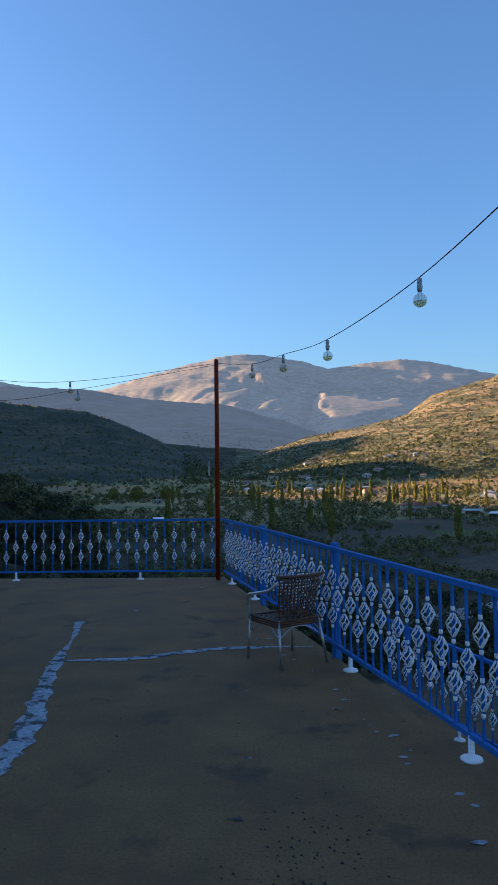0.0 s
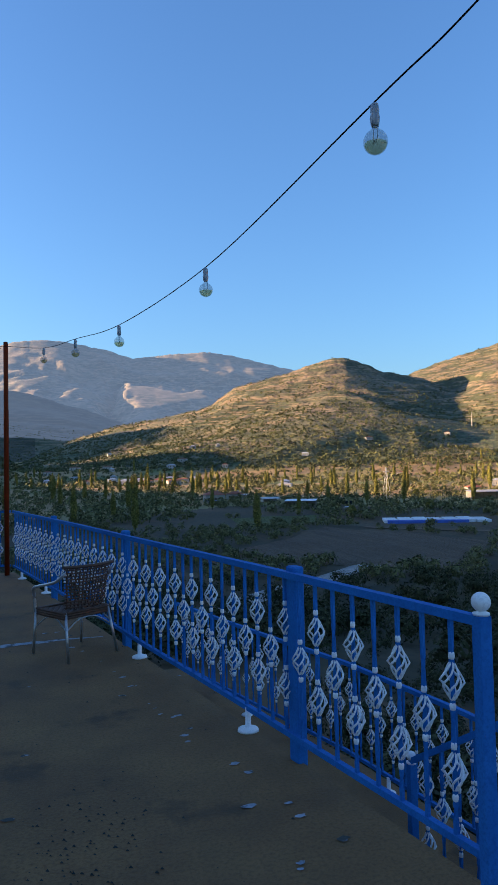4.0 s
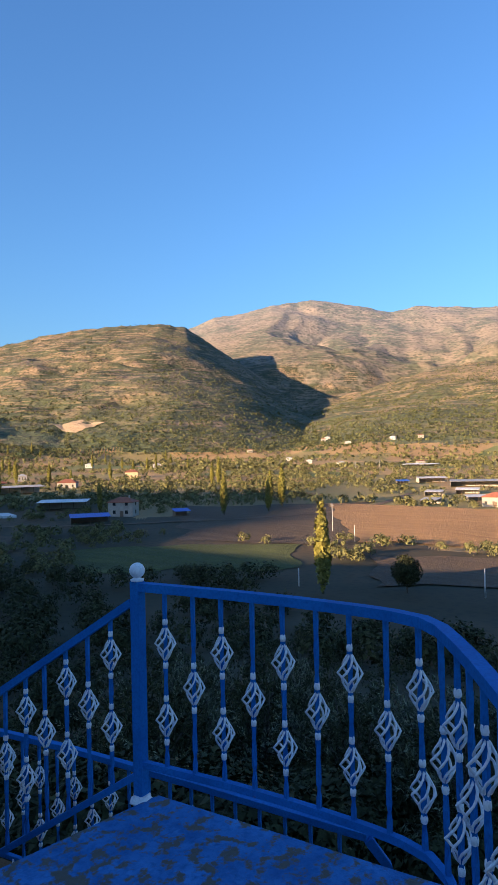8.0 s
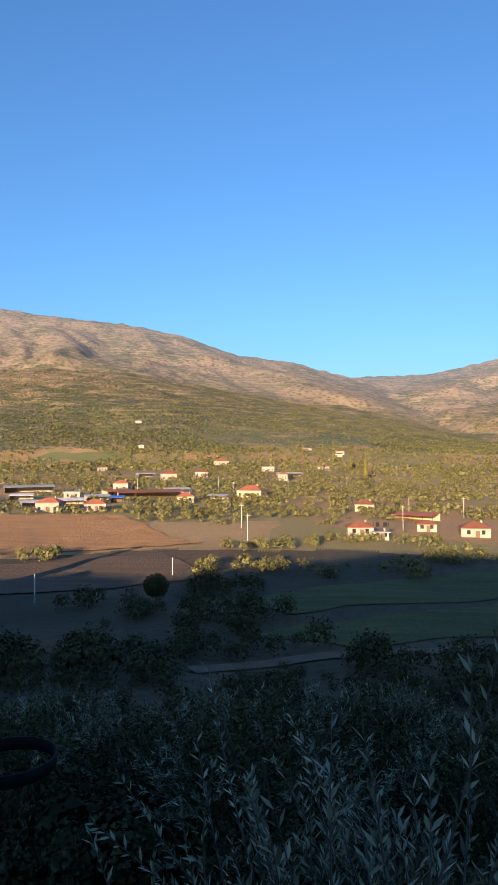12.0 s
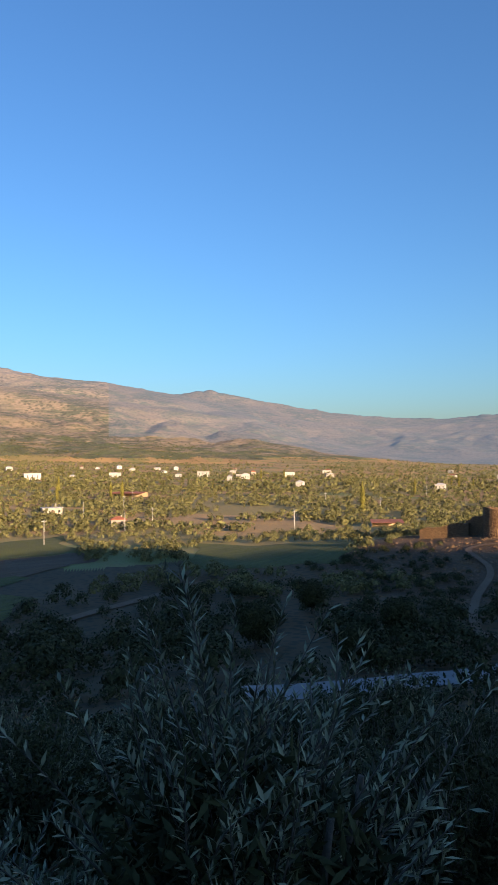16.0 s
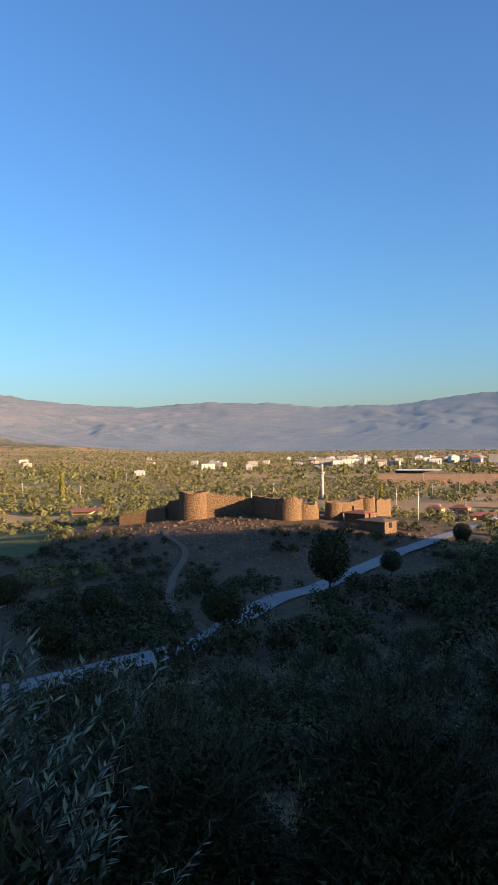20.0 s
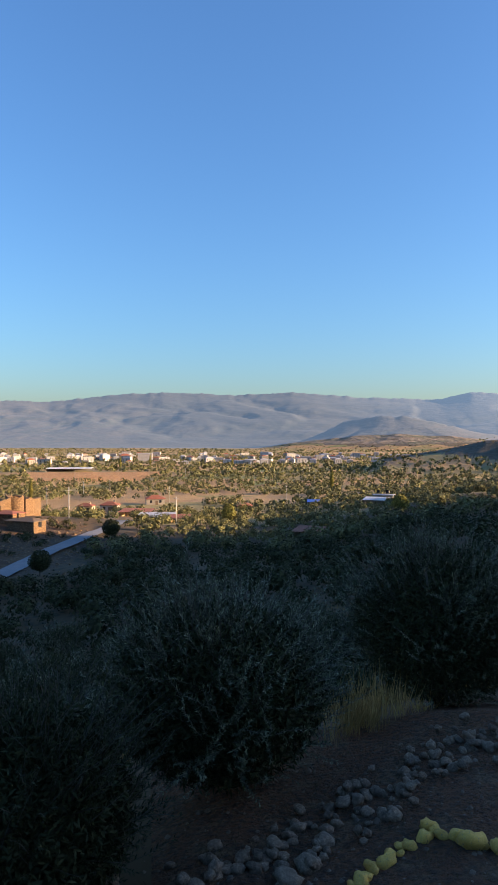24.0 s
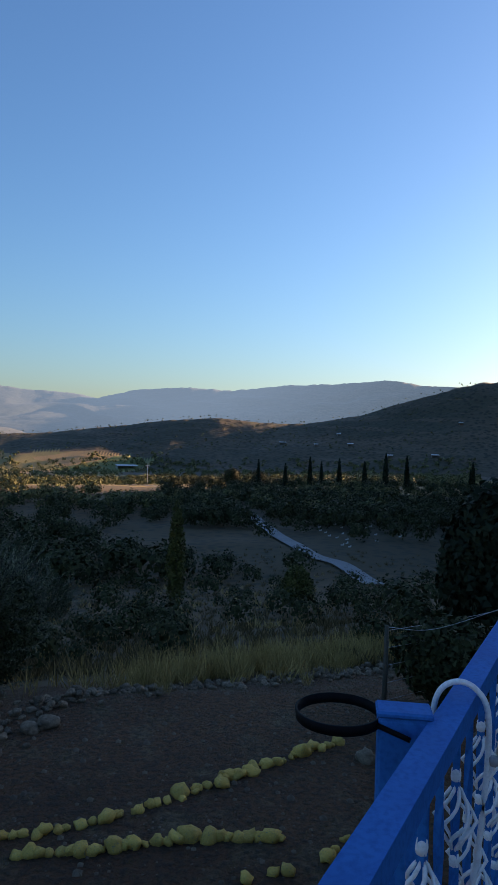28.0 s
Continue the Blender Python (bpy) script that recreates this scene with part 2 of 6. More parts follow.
def land(x, y):
    """The height of the land."""
    x, y = np.asarray(x, float), np.asarray(y, float)
    r = np.hypot(x, y) + 1e-6
    az = np.degrees(np.arctan2(x, y))
    az = np.where(az < -25, az + 360, az)
    z = floor_height(az, r)
    z = z + (fbm(x / 22, y / 22, 4, 3) - 0.5) * np.interp(r, (9, 30, 120, 300), (0.15, 1.6, 1.6, 1.0))
    hill = np.exp(-(((x - 46) / 60) ** 2 + ((y + 164) / 40) ** 2))
    z = z + hill * 7.0
    plain = z
    for n, (far, begin, power, bearing, angle) in enumerate(RIDGES):
        b = np.where(az > bearing[-1] + 0.0, az - 360, az) if bearing[0] < -25 else az
        wobble = (vnoise(b * 1.7, b * 0 + n, 40) - 0.5) * 0.12 + (vnoise(b * 5.1, b * 0 + n, 41) - 0.5) * 0.08
        crest_el = np.interp(b, bearing, angle)
        soft_el = sum(np.interp(b + d, bearing, angle) for d in (-6, -4, -2, 0, 2, 4, 6)) / 7
        side = 4.0 if far > 900 else 1.5
        inside = smooth(bearing[0] - side, bearing[0], b) * (1 - smooth(bearing[-1], bearing[-1] + side, b))
        s = np.clip((r - begin) / (far - begin), 0, 1)
        el = soft_el + (crest_el - soft_el) * s**3 if far > 700 else crest_el
        crest = EYE_Z + far * np.tan(np.radians(el + wobble * (far > 300) * s**14))
        base = plain
        bend = fbm(x / (far * 0.3) + 5, y / (far * 0.3), 3, 11 + n) - 0.5
        wide = 520 if far > 4250 else 800 if far > 2900 else far * 0.17
        gully = np.abs(fbm(x / wide + 2.5 * bend + n, y / wide + 1.2 * bend, 5, 60 + n) - 0.5) * 2
        rough = np.clip(s * (1 - s) * 4, 0, 1)
        up = base + (crest - base) * s**power - (crest + 45) * rough * (0.02 + 0.8 * (0.40 - gully)).clip(0, 1) * (0.24 if far > 4500 else 0.32 if far > 2900 else 0.19)
        up = np.where(r > far, crest - (r - far) * 0.35, up)
        up = np.where(inside > 0, base + (up - base) * inside, base)
        z = np.maximum(z, up)
    return z


def height(x, y):
    return float(land(np.array([x]), np.array([y]))[0])


def mesh_object(name, verts, faces, mats, index=None, parent=None, flat=True):
    """One mesh object from arrays; faces is (n, 3) or (n, 4)."""
    me = bpy.data.meshes.new(name)
    verts, faces = np.asarray(verts, np.float32), np.asarray(faces, np.int32)
    n, k = faces.shape
    me.vertices.add(len(verts))
    me.vertices.foreach_set("co", verts.ravel())
    me.loops.add(n * k)
    me.loops.foreach_set("vertex_index", faces.ravel())
    me.polygons.add(n)
    me.polygons.foreach_set("loop_start", np.arange(n, dtype=np.int32) * k)
    me.polygons.foreach_set("loop_total", np.full(n, k, np.int32))
    if not flat:
        me.polygons.foreach_set("use_smooth", np.ones(n, bool))
    for m in mats if isinstance(mats, (list, tuple)) else [mats]:
        me.materials.append(m)
    if index is not None:
        me.polygons.foreach_set("material_index", np.asarray(index, np.int32))
    me.update(calc_edges=True)
    ob = new(name, me)
    ob.parent = parent
    return ob


class Nodes:
    """Short hand for a node material on world positions."""

    def __init__(self, name, rough=0.9):
        self.m = bpy.data.materials.new(name)
        self.m.use_nodes = True
        self.t = self.m.node_tree
        self.bsdf = self.t.nodes["Principled BSDF"]
        self.bsdf.inputs["Roughness"].default_value = rough
        self.pos = self.t.nodes.new("ShaderNodeNewGeometry").outputs["Position"]

    def add(self, kind, **inputs):
        k = self.t.nodes.new(kind)
        for name, value in inputs.items():
            self.put(k.inputs[name.replace("_", " ")], value)
        return k

    def put(self, socket, value):
        if hasattr(value, "node"):
            self.t.links.new(value, socket)
        else:
            socket.default_value = (*value, 1) if isinstance(value, tuple) and len(value) == 3 and socket.type == "RGBA" else value

    def noise(self, scale, detail=5.0, vector=None):
        return self.add("ShaderNodeTexNoise", Vector=vector or self.pos, Scale=scale, Detail=detail, Roughness=0.6).outputs["Fac"]

    def cells(self, scale, vector=None, out="Distance"):
        return self.add("ShaderNodeTexVoronoi", Vector=vector or self.pos, Scale=scale).outputs[out]

    def range(self, f, lo, hi, a=0.0, b=1.0):
        k = self.add("ShaderNodeMapRange")
        for i, v in enumerate((f, lo, hi, a, b)):
            self.put(k.inputs[i], v)
        return k.outputs[0]

    def mix(self, f, a, b, how="MIX"):
        k = self.add("ShaderNodeMix")
        k.data_type, k.blend_type = "RGBA", how
        for i, v in ((0, f), (6, a), (7, b)):
            self.put(k.inputs[i], v)
        return k.outputs[2]

    def ramp(self, f, stops, constant=False):
        k = self.add("ShaderNodeValToRGB", Fac=f)
        r = k.color_ramp
        r.interpolation = "CONSTANT" if constant else "LINEAR"
        for i, (at, c) in enumerate(stops):
            e = r.elements[i] if i < 2 else r.elements.new(at)
            e.position, e.color = at, (*c, 1)
        return k.outputs[0]

    def bump(self, f, strength, distance):
        b = self.add("ShaderNodeBump", Height=f, Strength=strength, Distance=distance)
        self.t.links.new(b.outputs[0], self.bsdf.inputs["Normal"])

    def done(self, colour):
        self.put(self.bsdf.inputs["Base Color"], colour)
        return self.m


def valley_material():
    k = Nodes("valley_fields", 0.95)
    bent = k.add("ShaderNodeVectorMath", )
    bent.operation = "MULTIPLY_ADD"
    k.put(bent.inputs[0], k.add("ShaderNodeTexNoise", Vector=k.pos, Scale=0.02, Detail=2.0).outputs["Color"])
    bent.inputs[1].default_value = (30, 30, 0)
    k.put(bent.inputs[2], k.pos)
    flat = k.add("ShaderNodeVectorMath")
    flat.operation = "MULTIPLY"
    k.put(flat.inputs[0], bent.outputs[0])
    flat.inputs[1].default_value = (1.0, 1.5, 0.0)
    plot = k.add("ShaderNodeSeparateColor", Color=k.cells(0.013, flat.outputs[0], "Color")).outputs[0]
    soil = k.ramp(plot, [(0.0, (0.36, 0.21, 0.085)), (0.22, (0.24, 0.20, 0.06)), (0.45, (0.47, 0.285, 0.105)), (0.6, (0.27, 0.22, 0.07)), (0.78, (0.11, 0.17, 0.038)), (0.88, (0.42, 0.26, 0.11))], True)
    soil = k.mix(k.range(k.noise(0.05), 0.35, 0.7), soil, k.mix(0.5, soil, (0.28, 0.185, 0.08)))
    small = k.noise(0.9, 6)
    soil = k.mix(k.range(small, 0.3, 0.75, 0.0, 0.6), soil, (0.13, 0.10, 0.045))
    k.bump(small, 0.6, 0.6)
    return k.done(soil)


def hill_material(name, soil, scrub, dots, bald=0.5, relief=0.5, haze=0.0, flecks=1.0, green=None, hazy=None, haze_from=None):
    k = Nodes(name, 0.95)
    broad, mid = k.noise(0.0035, 6), k.noise(0.017, 6)
    colour = k.mix(k.range(mid, 0.50, 0.68), scrub, soil)
    colour = k.mix(k.range(broad, bald - 0.06, bald + 0.1), colour, k.mix(0.65, colour, soil))
    steps = k.add("ShaderNodeVectorMath")
    steps.operation = "MULTIPLY"
    k.put(steps.inputs[0], k.pos)
    steps.inputs[1].default_value = (0.2, 0.2, 3.0)
    band = k.noise(0.06, 4, steps.outputs[0])
    colour = k.mix(k.range(band, 0.53, 0.58, 0, 0.75), colour, soil)
    if green:
        low = k.range(k.add("ShaderNodeSeparateXYZ", Vector=k.pos).outputs[2], 20.0, 170.0, 0.8, 0.0)
        patchy = k.add("ShaderNodeMath")
        patchy.operation = "MULTIPLY"
        k.put(patchy.inputs[0], low)
        k.put(patchy.inputs[1], k.range(k.noise(0.008, 5), 0.36, 0.56))
        colour = k.mix(patchy.outputs[0], colour, green)
    bush = k.cells(dots)
    fleck = k.range(bush, 0.25, 0.5, 0.85 * flecks, 0)
    where = k.range(k.noise(0.006, 3), 0.32, 0.5, 0.25, 1)
    both = k.add("ShaderNodeMath")
    both.operation = "MULTIPLY"
    k.put(both.inputs[0], fleck)
    k.put(both.inputs[1], where)
    colour = k.mix(both.outputs[0], colour, tuple(0.5 * c for c in scrub))
    if relief:
        k.bump(bush, relief, -0.12 / dots)
        gully = k.add("ShaderNodeBump", Height=k.noise(0.011, 7), Strength=min(1.0, 3.2 * relief), Distance=26.0)
        k.put(k.bsdf.inputs["Normal"].links[0].from_node.inputs["Normal"], gully.outputs[0])
    # distance haze put into base colour and glow, growing southward and sunward
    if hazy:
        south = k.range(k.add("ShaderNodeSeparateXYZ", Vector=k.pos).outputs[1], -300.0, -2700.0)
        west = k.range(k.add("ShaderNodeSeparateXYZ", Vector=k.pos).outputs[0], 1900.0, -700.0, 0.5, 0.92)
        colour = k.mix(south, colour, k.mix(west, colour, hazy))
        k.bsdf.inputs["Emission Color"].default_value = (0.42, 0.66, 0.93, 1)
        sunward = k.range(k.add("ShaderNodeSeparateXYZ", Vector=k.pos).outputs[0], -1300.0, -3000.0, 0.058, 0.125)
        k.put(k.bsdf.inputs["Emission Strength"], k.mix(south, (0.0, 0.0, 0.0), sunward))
    # bluish emission stands for distance haze, optionally rising with distance
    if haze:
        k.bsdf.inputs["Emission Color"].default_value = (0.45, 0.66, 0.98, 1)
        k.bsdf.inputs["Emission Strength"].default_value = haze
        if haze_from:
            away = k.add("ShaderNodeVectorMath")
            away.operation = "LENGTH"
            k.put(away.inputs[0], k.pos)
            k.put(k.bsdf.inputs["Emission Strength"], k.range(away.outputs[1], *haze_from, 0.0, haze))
    return k.done(colour)


def yard_material():
    k = Nodes("garden_soil", 0.95)
    colour = k.mix(k.range(k.noise(0.35), 0.35, 0.65), (0.10, 0.036, 0.011), (0.165, 0.067, 0.024))
    colour = k.mix(k.range(k.noise(2.2, 8), 0.52, 0.68, 0, 0.7), colour, (0.17, 0.125, 0.066))
    colour = k.mix(k.range(k.cells(9.0), 0.05, 0.16, 0.8, 0), colour, (0.19, 0.17, 0.14))
    small = k.noise(14, 8)
    colour = k.mix(k.range(small, 0.4, 0.62, 0, 0.8), colour, (0.036, 0.019, 0.010))
    k.bump(small, 1.0, 0.12)
    return k.done(colour)


VALLEY = valley_material()
HILL = hill_material("hill_scrub", (0.285, 0.195, 0.118), (0.060, 0.070, 0.034), 0.13, 0.56, 0.32, green=(0.080, 0.105, 0.040))
# the next three range materials carry painted haze
RANGE = hill_material("hazy_mountain_flank", (0.25, 0.19, 0.135), (0.085, 0.092, 0.058), 0.05, 0.5, 0.22, 0.050, 0.85, None, None, (2600.0, 4200.0))
MOUNTAIN = hill_material("hazy_mountain_slope", (0.28, 0.205, 0.15), (0.12, 0.125, 0.082), 0.06, 0.5, 0.08, 0.0, 0.75, None, (0.022, 0.036, 0.048))
FAR = hill_material("hazy_far_range", (0.26, 0.195, 0.14), (0.105, 0.105, 0.08), 0.03, 0.5, 0.0, 0.05, 0.4)
# forest cover, its tone darkened further to stand for the hill's shade
FOREST = hill_material("shaded_forest_hill", (0.10, 0.08, 0.042), (0.036, 0.042, 0.019), 0.16, 0.62, 0.1)
# darker copy of the far range: shade and haze put into the colour
SHADED_FAR = hill_material("shaded_hazy_range", (0.11, 0.09, 0.065), (0.05, 0.052, 0.04), 0.03, 0.5, 0.0, 0.04, 0.0)
# dry brown scrub, darkened to stand for shade on the hill
SHADED_HILL = hill_material("shaded_dry_hill", (0.12, 0.082, 0.05), (0.055, 0.05, 0.028), 0.2, 0.5, 0.1)
# brown slope soil, dark enough to stand for shaded valley ground too
SHADED_SLOPE = hill_material("shaded_slope", (0.095, 0.050, 0.016), (0.034, 0.029, 0.009), 0.7, 0.5, 0.0)


def rubble_material():
    """A stony brown slope: soil, dry grass and pale fallen stones."""
    k = Nodes("stony_slope", 0.95)
    colour = k.mix(k.range(k.noise(0.12, 6), 0.38, 0.62), (0.048, 0.025, 0.009), (0.115, 0.064, 0.027))
    stones = k.cells(0.9)
    colour = k.mix(k.range(stones, 0.12, 0.34, 0.75, 0), colour, (0.20, 0.13, 0.072))
    gaps = k.noise(1.3, 6)
    colour = k.mix(k.range(gaps, 0.5, 0.62, 0, 0.75), colour, (0.040, 0.030, 0.018))
    k.bump(gaps, 1.0, 0.5)
    return k.done(colour)


CASTLE_HILL = rubble_material()
YARD = yard_material()


def build_land():
    coarse = np.concatenate([np.arange(-24, 258, 0.96), np.arange(258, 336, 2.0)])
    step = np.diff(np.append(coarse, 336.0))
    fine = (coarse[:, None] + step[:, None] * np.array([0, 0.25, 0.5, 0.75])).ravel()
    near = np.concatenate([[0.02, 0.8, 2.0, 3.2], np.geomspace(4, 60, 60)])
    far_rings = np.concatenate([np.geomspace(62, 1200, 100), np.geomspace(1218, 4750, 155)])

    def rings(bearings, radii):
        A, R = np.meshgrid(np.radians(bearings), radii)
        X, Y = np.sin(A) * R, np.cos(A) * R
        return np.stack([X, Y, land(X, Y)], -1).reshape(-1, 3)

    def between(na, nr, first):
        i, j = np.meshgrid(np.arange(nr - 1), np.arange(na), indexing="ij")
        k = (j + 1) % na
        a, b, c, d = i * na + j, i * na + k, (i + 1) * na + k, (i + 1) * na + j
        return np.concatenate([np.stack([a, d, c], -1).reshape(-1, 3), np.stack([a, c, b], -1).reshape(-1, 3)]) + first

    nc, nf = len(coarse), len(fine)
    verts = np.concatenate([rings(coarse, near), rings(fine, far_rings)])
    first = nc * len(near)
    inner, outer = first - nc, first
    j = np.arange(nc)
    fan = [np.stack([inner + j, outer + 4 * j + q, outer + (4 * j + q + 1) % nf], -1) for q in range(4)]
    fan.append(np.stack([inner + j, outer + (4 * j + 4) % nf, inner + (j + 1) % nc], -1))
    faces = np.concatenate([between(nc, len(near), 0), *fan, between(nf, len(far_rings), first)])
    c = verts[faces].mean(1)
    rr = np.hypot(c[:, 0], c[:, 1])
    bearing = np.degrees(np.arctan2(c[:, 0], c[:, 1]))
    bearing = np.where(bearing < -25, bearing + 360, bearing)
    above = c[:, 2] - floor_height(bearing, rr)
    edge = (fbm(c[:, 0] / 60, c[:, 1] / 60, 3, 77) - 0.5)
    index = np.zeros(len(faces), int)
    index[(above > 14 + 20 * edge) & (rr > 350)] = 1
    index[(rr > 2350 + 500 * edge) & (above > 20)] = 2
    # the shaded hill and its foot get the darkened hill colour
    index[(index == 1) & (bearing > 200)] = 6
    index[(index == 1) & (bearing < -1.5)] = 7
    index[(bearing > 224 + 10 * edge) & (rr > 470)] = 6
    # ground inside the shadow line gets darker soil in place of shade
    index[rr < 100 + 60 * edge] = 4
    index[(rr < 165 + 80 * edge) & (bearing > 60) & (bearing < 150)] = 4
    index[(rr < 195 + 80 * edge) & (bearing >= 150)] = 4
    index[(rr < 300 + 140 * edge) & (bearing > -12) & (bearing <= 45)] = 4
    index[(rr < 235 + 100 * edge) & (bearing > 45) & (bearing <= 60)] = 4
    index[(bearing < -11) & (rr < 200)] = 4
    index[np.exp(-(((c[:, 0] - 44) / 45) ** 2 + ((c[:, 1] + 140) / 42) ** 2)) > 0.4 + 0.3 * edge] = 3
    index[(rr < 13) & (bearing > 185)] = 5
    # far land is split off; its materials glow with painted haze
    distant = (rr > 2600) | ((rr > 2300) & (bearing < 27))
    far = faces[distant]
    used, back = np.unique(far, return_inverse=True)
    ob = mesh_object("backdrop", verts[used], back.reshape(far.shape), [FAR, MOUNTAIN, SHADED_FAR, RANGE], np.where(bearing[distant] > 128, 1, np.where((bearing[distant] < 15) & (rr[distant] < 3020), 2, np.where(bearing[distant] > 27, 3, 0))), flat=False)
    tagged(ob, "mountain ranges on the horizon with blue haze put into their colour", "mountains", kind="structure")
    faces, index = faces[~distant], index[~distant]
    mesh_object("ground", verts, faces, [VALLEY, HILL, RANGE, CASTLE_HILL, SHADED_SLOPE, YARD, SHADED_HILL, FOREST], index, flat=False)
    bpy.data.objects["ground"]["label"] = "valley of fields and olive groves rising to dry mountains"
    bpy.data.objects["ground"]["kind"] = "structure"


build_land()

# ---- small builders ----


def part(name, bm, mat, parent=None, label="", smooth_faces=False):
    """Links a bmesh as one mesh object under a thing or a part."""
    me = bpy.data.meshes.new(name)
    bm.to_mesh(me)
    bm.free()
    if smooth_faces:
        me.polygons.foreach_set("use_smooth", np.ones(len(me.polygons), bool))
    for m in mat if isinstance(mat, (list, tuple)) else [mat]:
        me.materials.append(m)
    ob = new(name, me)
    ob.parent = parent
    return tagged(ob, label)


def share(name, ob, m, parent, label=""):
    """Another object on the mesh of ob."""
    o = new(name, ob.data)
    o.parent, o.matrix_basis = parent, m
    return tagged(o, label)


def thing(name, label, category, place=(0, 0, 0), turn=0.0, group="", kind=""):
    ob = new(name)
    ob.empty_display_size = 0.1
    ob.matrix_basis = pose(*place, 0, 0, turn)
    return tagged(ob, label, category, group, kind)


def box_bm(x0, x1, y0, y1, z0, z1, bevel=0.0, bm=None):
    bm = bm or bmesh.new()
    made = bmesh.ops.create_cube(bm, size=1.0, matrix=Matrix.Translation(((x0 + x1) / 2, (y0 + y1) / 2, (z0 + z1) / 2)) @ Matrix.Diagonal((x1 - x0, y1 - y0, z1 - z0, 1)))
    if bevel:
        edges = {e for v in made["verts"] for e in v.link_edges}
        bmesh.ops.bevel(bm, geom=list(edges), offset=bevel, segments=1, affect="EDGES")
    return bm


def sweep(points, radius, sides=6, bm=None, square=False, closed=False, cap=True, flat=1.0):
    """A tube or bar along a line of points; radius is a number or one for each point."""
    bm = bm or bmesh.new()
    pts = [Vector(p) for p in points]
    n = len(pts)
    rad = radius if isinstance(radius, (list, tuple)) else [radius] * n
    rings = []
    for i, p in enumerate(pts):
        a = pts[(i - 1) % n] if (i or closed) else p
        b = pts[(i + 1) % n] if (i < n - 1 or closed) else p
        d = (b - a).normalized()
        side = d.cross(Vector((0, 0, 1)))
        if side.length < 0.08:
            side = Vector((1, 0, 0)) - d * d.x
        side.normalize()
        up = side.cross(d).normalized()
        ring = []
        for k in range(sides):
            q = 2 * math.pi * (k + (0.5 if square else 0)) / sides
            ring.append(bm.verts.new(p + rad[i] * (side * math.cos(q) + up * math.sin(q) * flat)))
        rings.append(ring)
    for i in range(n if closed else n - 1):
        u, v = rings[i], rings[(i + 1) % n]
        for k in range(sides):
            f = bm.faces.new((u[k], u[(k + 1) % sides], v[(k + 1) % sides], v[k]))
            f.smooth = not square
    if cap and not closed:
        bm.faces.new(rings[0][::-1])
        bm.faces.new(rings[-1])
    return bm


def lathe(profile, sides=14, bm=None, at=(0, 0, 0)):
    """A turned shape from (radius, height) pairs."""
    bm = bm or bmesh.new()
    o = Vector(at)
    rings = []
    for rad, z in profile:
        rings.append([bm.verts.new(o + Vector((rad * math.cos(2 * math.pi * k / sides), rad * math.sin(2 * math.pi * k / sides), z))) for k in range(sides)])
    for u, v in zip(rings, rings[1:]):
        for k in range(sides):
            bm.faces.new((u[k], u[(k + 1) % sides], v[(k + 1) % sides], v[k])).smooth = True
    bm.faces.new(rings[0][::-1])
    bm.faces.new(rings[-1])
    return bm


def resample(line, step):
    """Points at even steps along a line of (x, y, z)."""
    pts = [Vector(p) for p in line]
    lens = [0.0]
    for a, b in zip(pts, pts[1:]):
        lens.append(lens[-1] + (b - a).length)
    n = max(1, round(lens[-1] / step))
    out = []
    for k in range(n + 1):
        d = lens[-1] * k / n
        i = next((i for i in range(len(pts) - 1) if d <= lens[i + 1] + 1e-9), len(pts) - 2)
        out.append(pts[i].lerp(pts[i + 1], (d - lens[i]) / max(lens[i + 1] - lens[i], 1e-9)))
    return out

# ---- terrace ----
TERRACE = [(1.36, 2.36), (0.58, 5.8), (-0.70, 11.3), (-9.0, 11.6), (-9.0, -1.5), (-2.6, -0.42), (1.36, 0.30)]


def prism(outline, z0, z1, bm=None):
    bm = bm or bmesh.new()
    lo = [bm.verts.new((x, y, z0)) for x, y in outline]
    hi = [bm.verts.new((x, y, z1)) for x, y in outline]
    n = len(outline)
    top = bm.faces.new(hi)
    bm.faces.new(lo[::-1])
    for k in range(n):
        bm.faces.new((lo[k], lo[(k + 1) % n], hi[(k + 1) % n], hi[k]))
    bmesh.ops.recalc_face_normals(bm, faces=bm.faces[:])
    return bm


tagged(part("terrace_floor", prism(TERRACE, -0.16, 0.0), CONCRETE), "worn grey concrete terrace floor with faded paint marks", "floor", kind="structure")
tagged(part("terrace_wall", prism([(x * 0.985, y * 0.985) for x, y in TERRACE], -4.5, -0.162), CONCRETE), "plain rendered base wall under the terrace", "wall", kind="structure")
LANDING = [(1.36, 2.352), (2.26, 2.20), (2.34, 0.84), (1.62, 0.36), (1.364, 0.30)]
tagged(part("landing_slab", prism(LANDING, -0.18, 0.012), BLUE_FLOOR), "stair landing with worn blue floor paint", "landing", kind="structure")
tagged(part("landing_wall", prism([(1.364, 2.30), (2.16, 2.14), (2.24, 0.9), (1.6, 0.46), (1.364, 0.36)], -4.0, -0.182), CONCRETE), "plain base wall under the stair landing", "wall", kind="structure")

# ---- railings ----
RAIL_Z, LOW_Z = 0.95, 0.13


def bar_bm(length, half=0.0075):
    """A twisted square bar standing on z = 0."""
    bm = bmesh.new()
    rings = []
    steps = 14
    for i in range(steps + 1):
        turn = i * 0.55 if 1 < i < steps - 1 else 0
        rings.append([bm.verts.new((half * 1.414 * math.cos(turn + q), half * 1.414 * math.sin(turn + q), length * i / steps)) for q in (0.785, 2.356, 3.927, 5.498)])
    for u, v in zip(rings, rings[1:]):
        for k in range(4):
            bm.faces.new((u[k], u[(k + 1) % 4], v[(k + 1) % 4], v[k]))
    bm.faces.new(rings[-1])
    return bm


